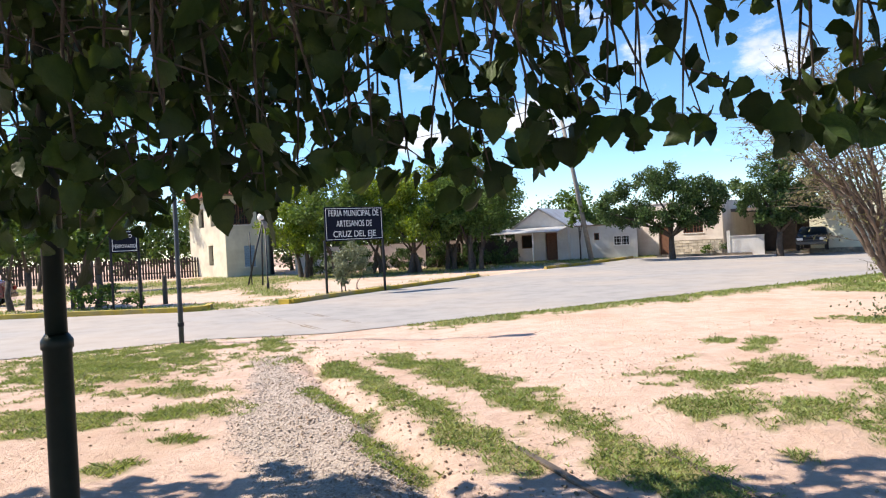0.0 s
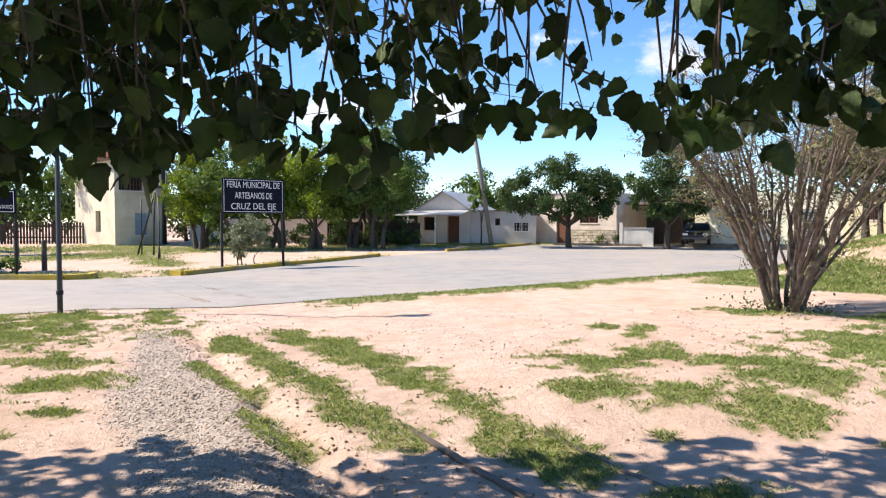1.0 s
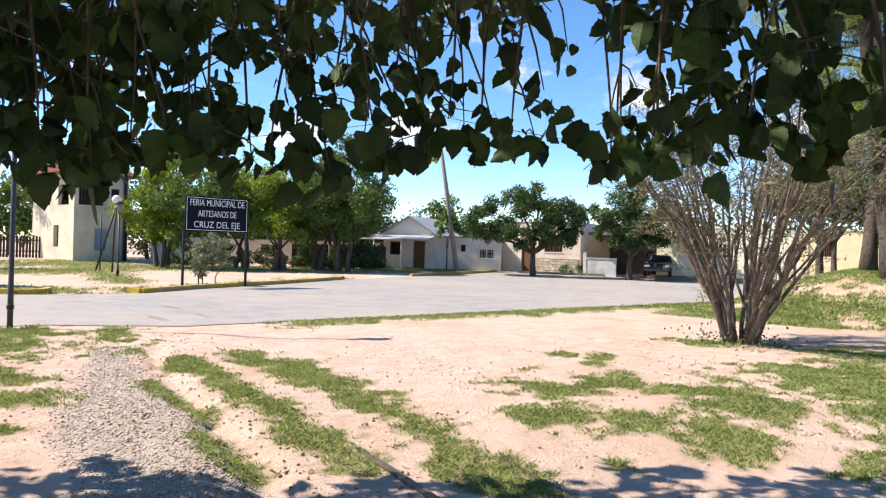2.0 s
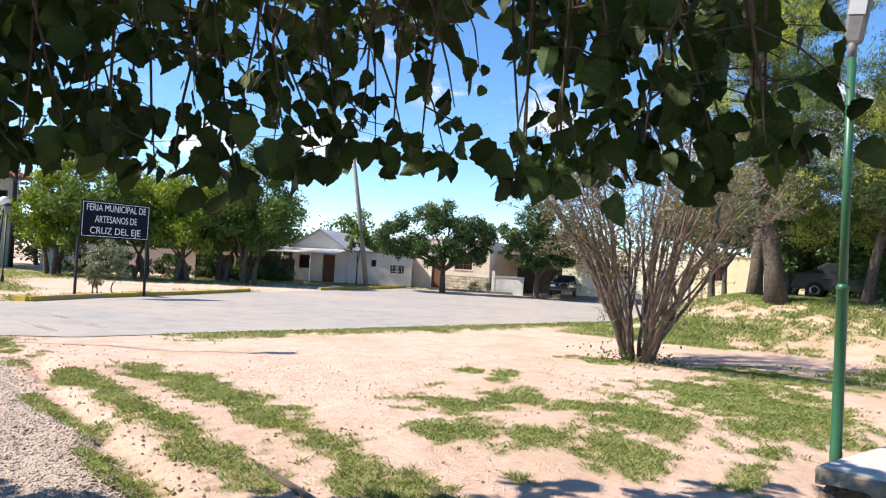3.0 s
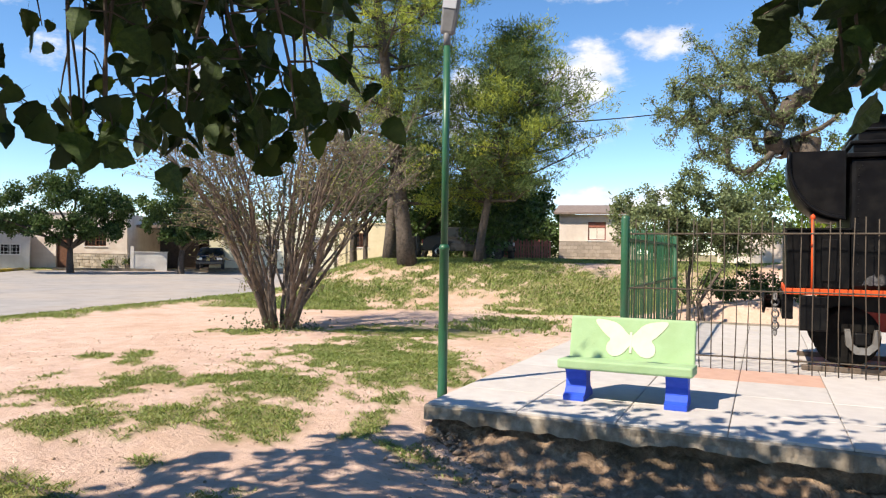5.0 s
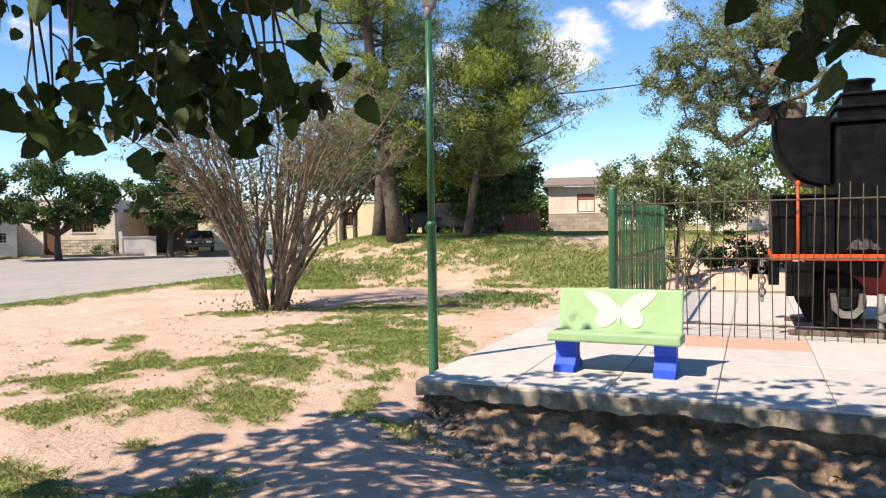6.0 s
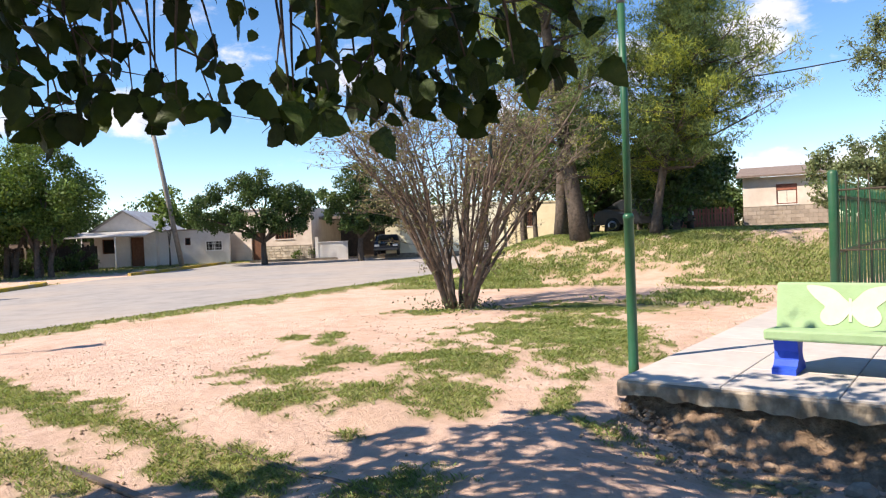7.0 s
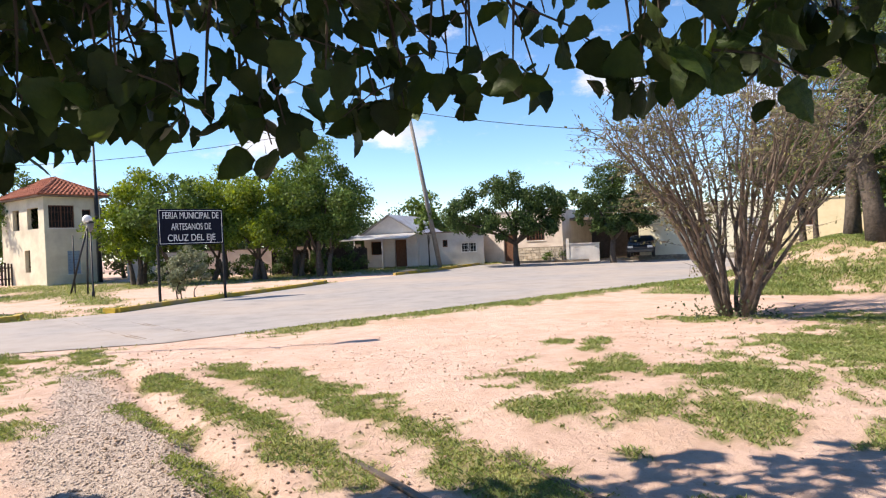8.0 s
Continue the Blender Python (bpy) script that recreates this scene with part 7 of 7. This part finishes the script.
    rest["kind"] = "stuff"


build_overhead_tree()


# ---- paving pieces and fine ground cover ----
def build_paving():
    rng = random.Random(8)
    step = 0.97
    meshes = {}
    for w, mat in (("pale", SLAB), ("red", RED_SLAB)):
        bm = box(bmesh.new(), 0.004, step - 0.004, 0.004, step - 0.004, -0.026, 0.0)
        top = [e for e in bm.edges if all(v.co.z > -0.001 for v in e.verts)]
        bmesh.ops.bevel(bm, geom=top, offset=0.006, segments=1, affect="EDGES")
        me = bpy.data.meshes.new("paving_slab")
        bm.to_mesh(me)
        bm.free()
        me.materials.append(mat)
        meshes[w] = me
    for i in range(13):
        for j in range(11):
            red = j == 3 and i in (2, 3)
            ob = new("paving_slab", meshes["red" if red else "pale"])
            ob.parent = platform
            ob.matrix_local = pose(0.03 + i * step, 0.03 + j * step, TOP + rng.uniform(-0.003, 0.001), rng.uniform(-0.15, 0.15), rng.uniform(-0.15, 0.15), 0)


build_paving()


def scatter(n, x0, x1, y0, y1, keep, rng):
    x, y = rng.uniform(x0, x1, n), rng.uniform(y0, y1, n)
    k = rng.random(n) < keep(x, y)
    return x[k], y[k]


def off_platform(x, y):
    a = (x - CORNER.x) * IN_AX.x + (y - CORNER.y) * IN_AX.y
    b = (x - CORNER.x) * ALONG_AX.x + (y - CORNER.y) * ALONG_AX.y
    return 1.0 - ((a > -0.02) & (b > -0.02) & (a < 11.7))


def off_road(x, y):
    ok = np.ones(np.shape(x))
    ring = NEAR_EDGE[:-1] + FAR_EDGE
    inside = np.zeros(np.shape(x), bool)
    for (ax, ay), (bx, by) in zip(ring, ring[1:] + ring[:1]):
        cross = ((ay > y) != (by > y)) & (x < (bx - ax) * (y - ay) / ((by - ay) if by != ay else 1e-9) + ax)
        inside ^= cross
    return np.where(inside, 0.0, 1.0)


def blades(name, x, y, tall, rng, label, lean=0.5, wide=0.012):
    n = len(x)
    z = height(x, y) - 0.004
    a = rng.uniform(0, 2 * np.pi, n)
    h = tall * (0.45 + 0.9 * rng.random(n))
    l = h * lean * (0.4 + rng.random(n))
    dx, dy = np.cos(a), np.sin(a)
    w = wide * (0.6 + 0.8 * rng.random(n))
    p0 = np.stack([x - dy * w / 2, y + dx * w / 2, z], 1)
    p1 = np.stack([x + dy * w / 2, y - dx * w / 2, z], 1)
    p2 = np.stack([x + dx * l * 0.35 + dy * w * 0.4, y + dy * l * 0.35 - dx * w * 0.4, z + h * 0.65], 1)
    p3 = np.stack([x + dx * l, y + dy * l, z + h], 1)
    v = np.stack([p0, p1, p2, p3], 1).reshape(-1, 3)
    i = np.arange(n)[:, None] * 4
    f = np.concatenate([i + np.array([[0, 1, 2]]), i + np.array([[0, 2, 3]])])
    ob = cloud_part(name, (v, f), GRASS, None)
    tagged(ob, label, "grass", kind="stuff")


grng = np.random.default_rng(21)
gx, gy = scatter(640000, -9, 10.5, 4.6, 14.6, lambda x, y: np.clip(cover(x, y) - 0.12, 0, 1) * off_platform(x, y) * off_road(x, y), grng)
blades("grass", gx, gy, 0.034, grng, "short trampled green grass growing in ragged patches", wide=0.009, lean=1.2)
gx, gy = scatter(330000, -9, 24, 14.6, 28, lambda x, y: np.clip(cover(x, y) - 0.25, 0, 1) * off_road(x, y), grng)
blades("verge_grass", gx, gy, 0.05, grng, "patchy green grass on the road verge and bank", wide=0.016, lean=0.9)
gx, gy = scatter(380000, 11, 30, 9, 24, lambda x, y: np.clip(cover(x, y) - 0.2, 0, 1) * off_road(x, y) * 0.8, grng)
blades("bank_grass", gx, gy, 0.075, grng, "patchy grass on the earth bank below the pines", wide=0.022, lean=0.9)
gx, gy = scatter(230000, -32, 30, 22, 54, lambda x, y: np.clip(cover(x, y) - 0.2, 0, 1) * off_road(x, y) * 0.8, grng)
blades("far_grass", gx, gy, 0.085, grng, "rough grass on the traffic island and far verge", wide=0.035, lean=0.8)


def gravel(n, x0, x1, y0, y1, keep, size, rng, name, material, label, category):
    x, y = scatter(n, x0, x1, y0, y1, keep, rng)
    n = len(x)
    z = height(x, y)
    s = size * (0.4 + rng.random(n) ** 2 * 1.3)
    base = np.array([(1, 0, 0), (0, 1, 0), (-1, 0, 0), (0, -1, 0), (0, 0, 0.7), (0, 0, -0.7)], float)
    v = base[None] * (0.7 + 0.6 * rng.random((n, 6, 1))) + rng.normal(size=(n, 6, 3)) * 0.12
    a = rng.uniform(0, 2 * np.pi, n)
    c, q = np.cos(a)[:, None], np.sin(a)[:, None]
    vx, vy = v[..., 0] * c - v[..., 1] * q, v[..., 0] * q + v[..., 1] * c
    v = np.stack([vx, vy, v[..., 2]], -1) * s[:, None, None] + np.stack([x, y, z + s * 0.25], 1)[:, None]
    tri = np.array([(0, 1, 4), (1, 2, 4), (2, 3, 4), (3, 0, 4), (1, 0, 5), (2, 1, 5), (3, 2, 5), (0, 3, 5)])
    f = (np.arange(n)[:, None, None] * 6 + tri[None]).reshape(-1, 3)
    tagged(cloud_part(name, (v.reshape(-1, 3), f), material, None), label, category, kind="stuff")


gravel(90000, -4, 1.5, 3.2, 12.6, lambda x, y: grit(x, y) * 0.8, 0.0095, grng, "gravel", STONE_CHIP, "loose grey crushed gravel along the old path", "gravel")
gravel(16000, -6, 8, 3.6, 14, lambda x, y: 0.5 * off_platform(x, y) * np.clip(0.25 + ripple(x, y, 0.8, 6), 0.03, 1), 0.013, grng, "dirt_clods", EARTH, "scattered small clods and pebbles on the dirt", "pebbles")

gravel(9000, -3.5, 2.4, 4.0, 12.4, lambda x, y: np.clip(1.25 - line_distance(x, y, DITCH)[0] / 0.8 + 0.5 * ripple(x, y, 0.4, 6), 0, 1) * 0.6, 0.015, grng, "ditch_clods", EARTH, "crumbled earth clods along the eroded ditch", "clods")


def bank_rubble():
    """Crumbs and small stones lying on the bank below the platform."""
    rng = np.random.default_rng(4)
    n = 2600
    b, a = rng.uniform(0.1, 9, n), -rng.random(n) ** 1.6 * 1.1 + 0.02
    x = CORNER.x + IN_AX.x * a + ALONG_AX.x * b
    y = CORNER.y + IN_AX.y * a + ALONG_AX.y * b
    z = height(x, y)
    z = z + np.clip(0.34 + a * 0.9, 0, 1) * 0.22
    s = 0.012 + 0.034 * rng.random(n) ** 3
    base = np.array([(1, 0, 0), (0, 1, 0), (-1, 0, 0), (0, -1, 0), (0, 0, 0.7), (0, 0, -0.7)], float)
    v = (base[None] + rng.normal(size=(n, 6, 3)) * 0.22) * s[:, None, None] * (0.8 + rng.random((n, 1, 3)) * 0.6) + np.stack([x, y, z], 1)[:, None]
    tri = np.array([(0, 1, 4), (1, 2, 4), (2, 3, 4), (3, 0, 4), (1, 0, 5), (2, 1, 5), (3, 2, 5), (0, 3, 5)])
    f = (np.arange(n)[:, None, None] * 6 + tri[None]).reshape(-1, 3)
    tagged(cloud_part("bank_rubble", (v.reshape(-1, 3), f), EARTH, None), "crumbled earth and small stones on the bank", "rubble", kind="stuff")


bank_rubble()
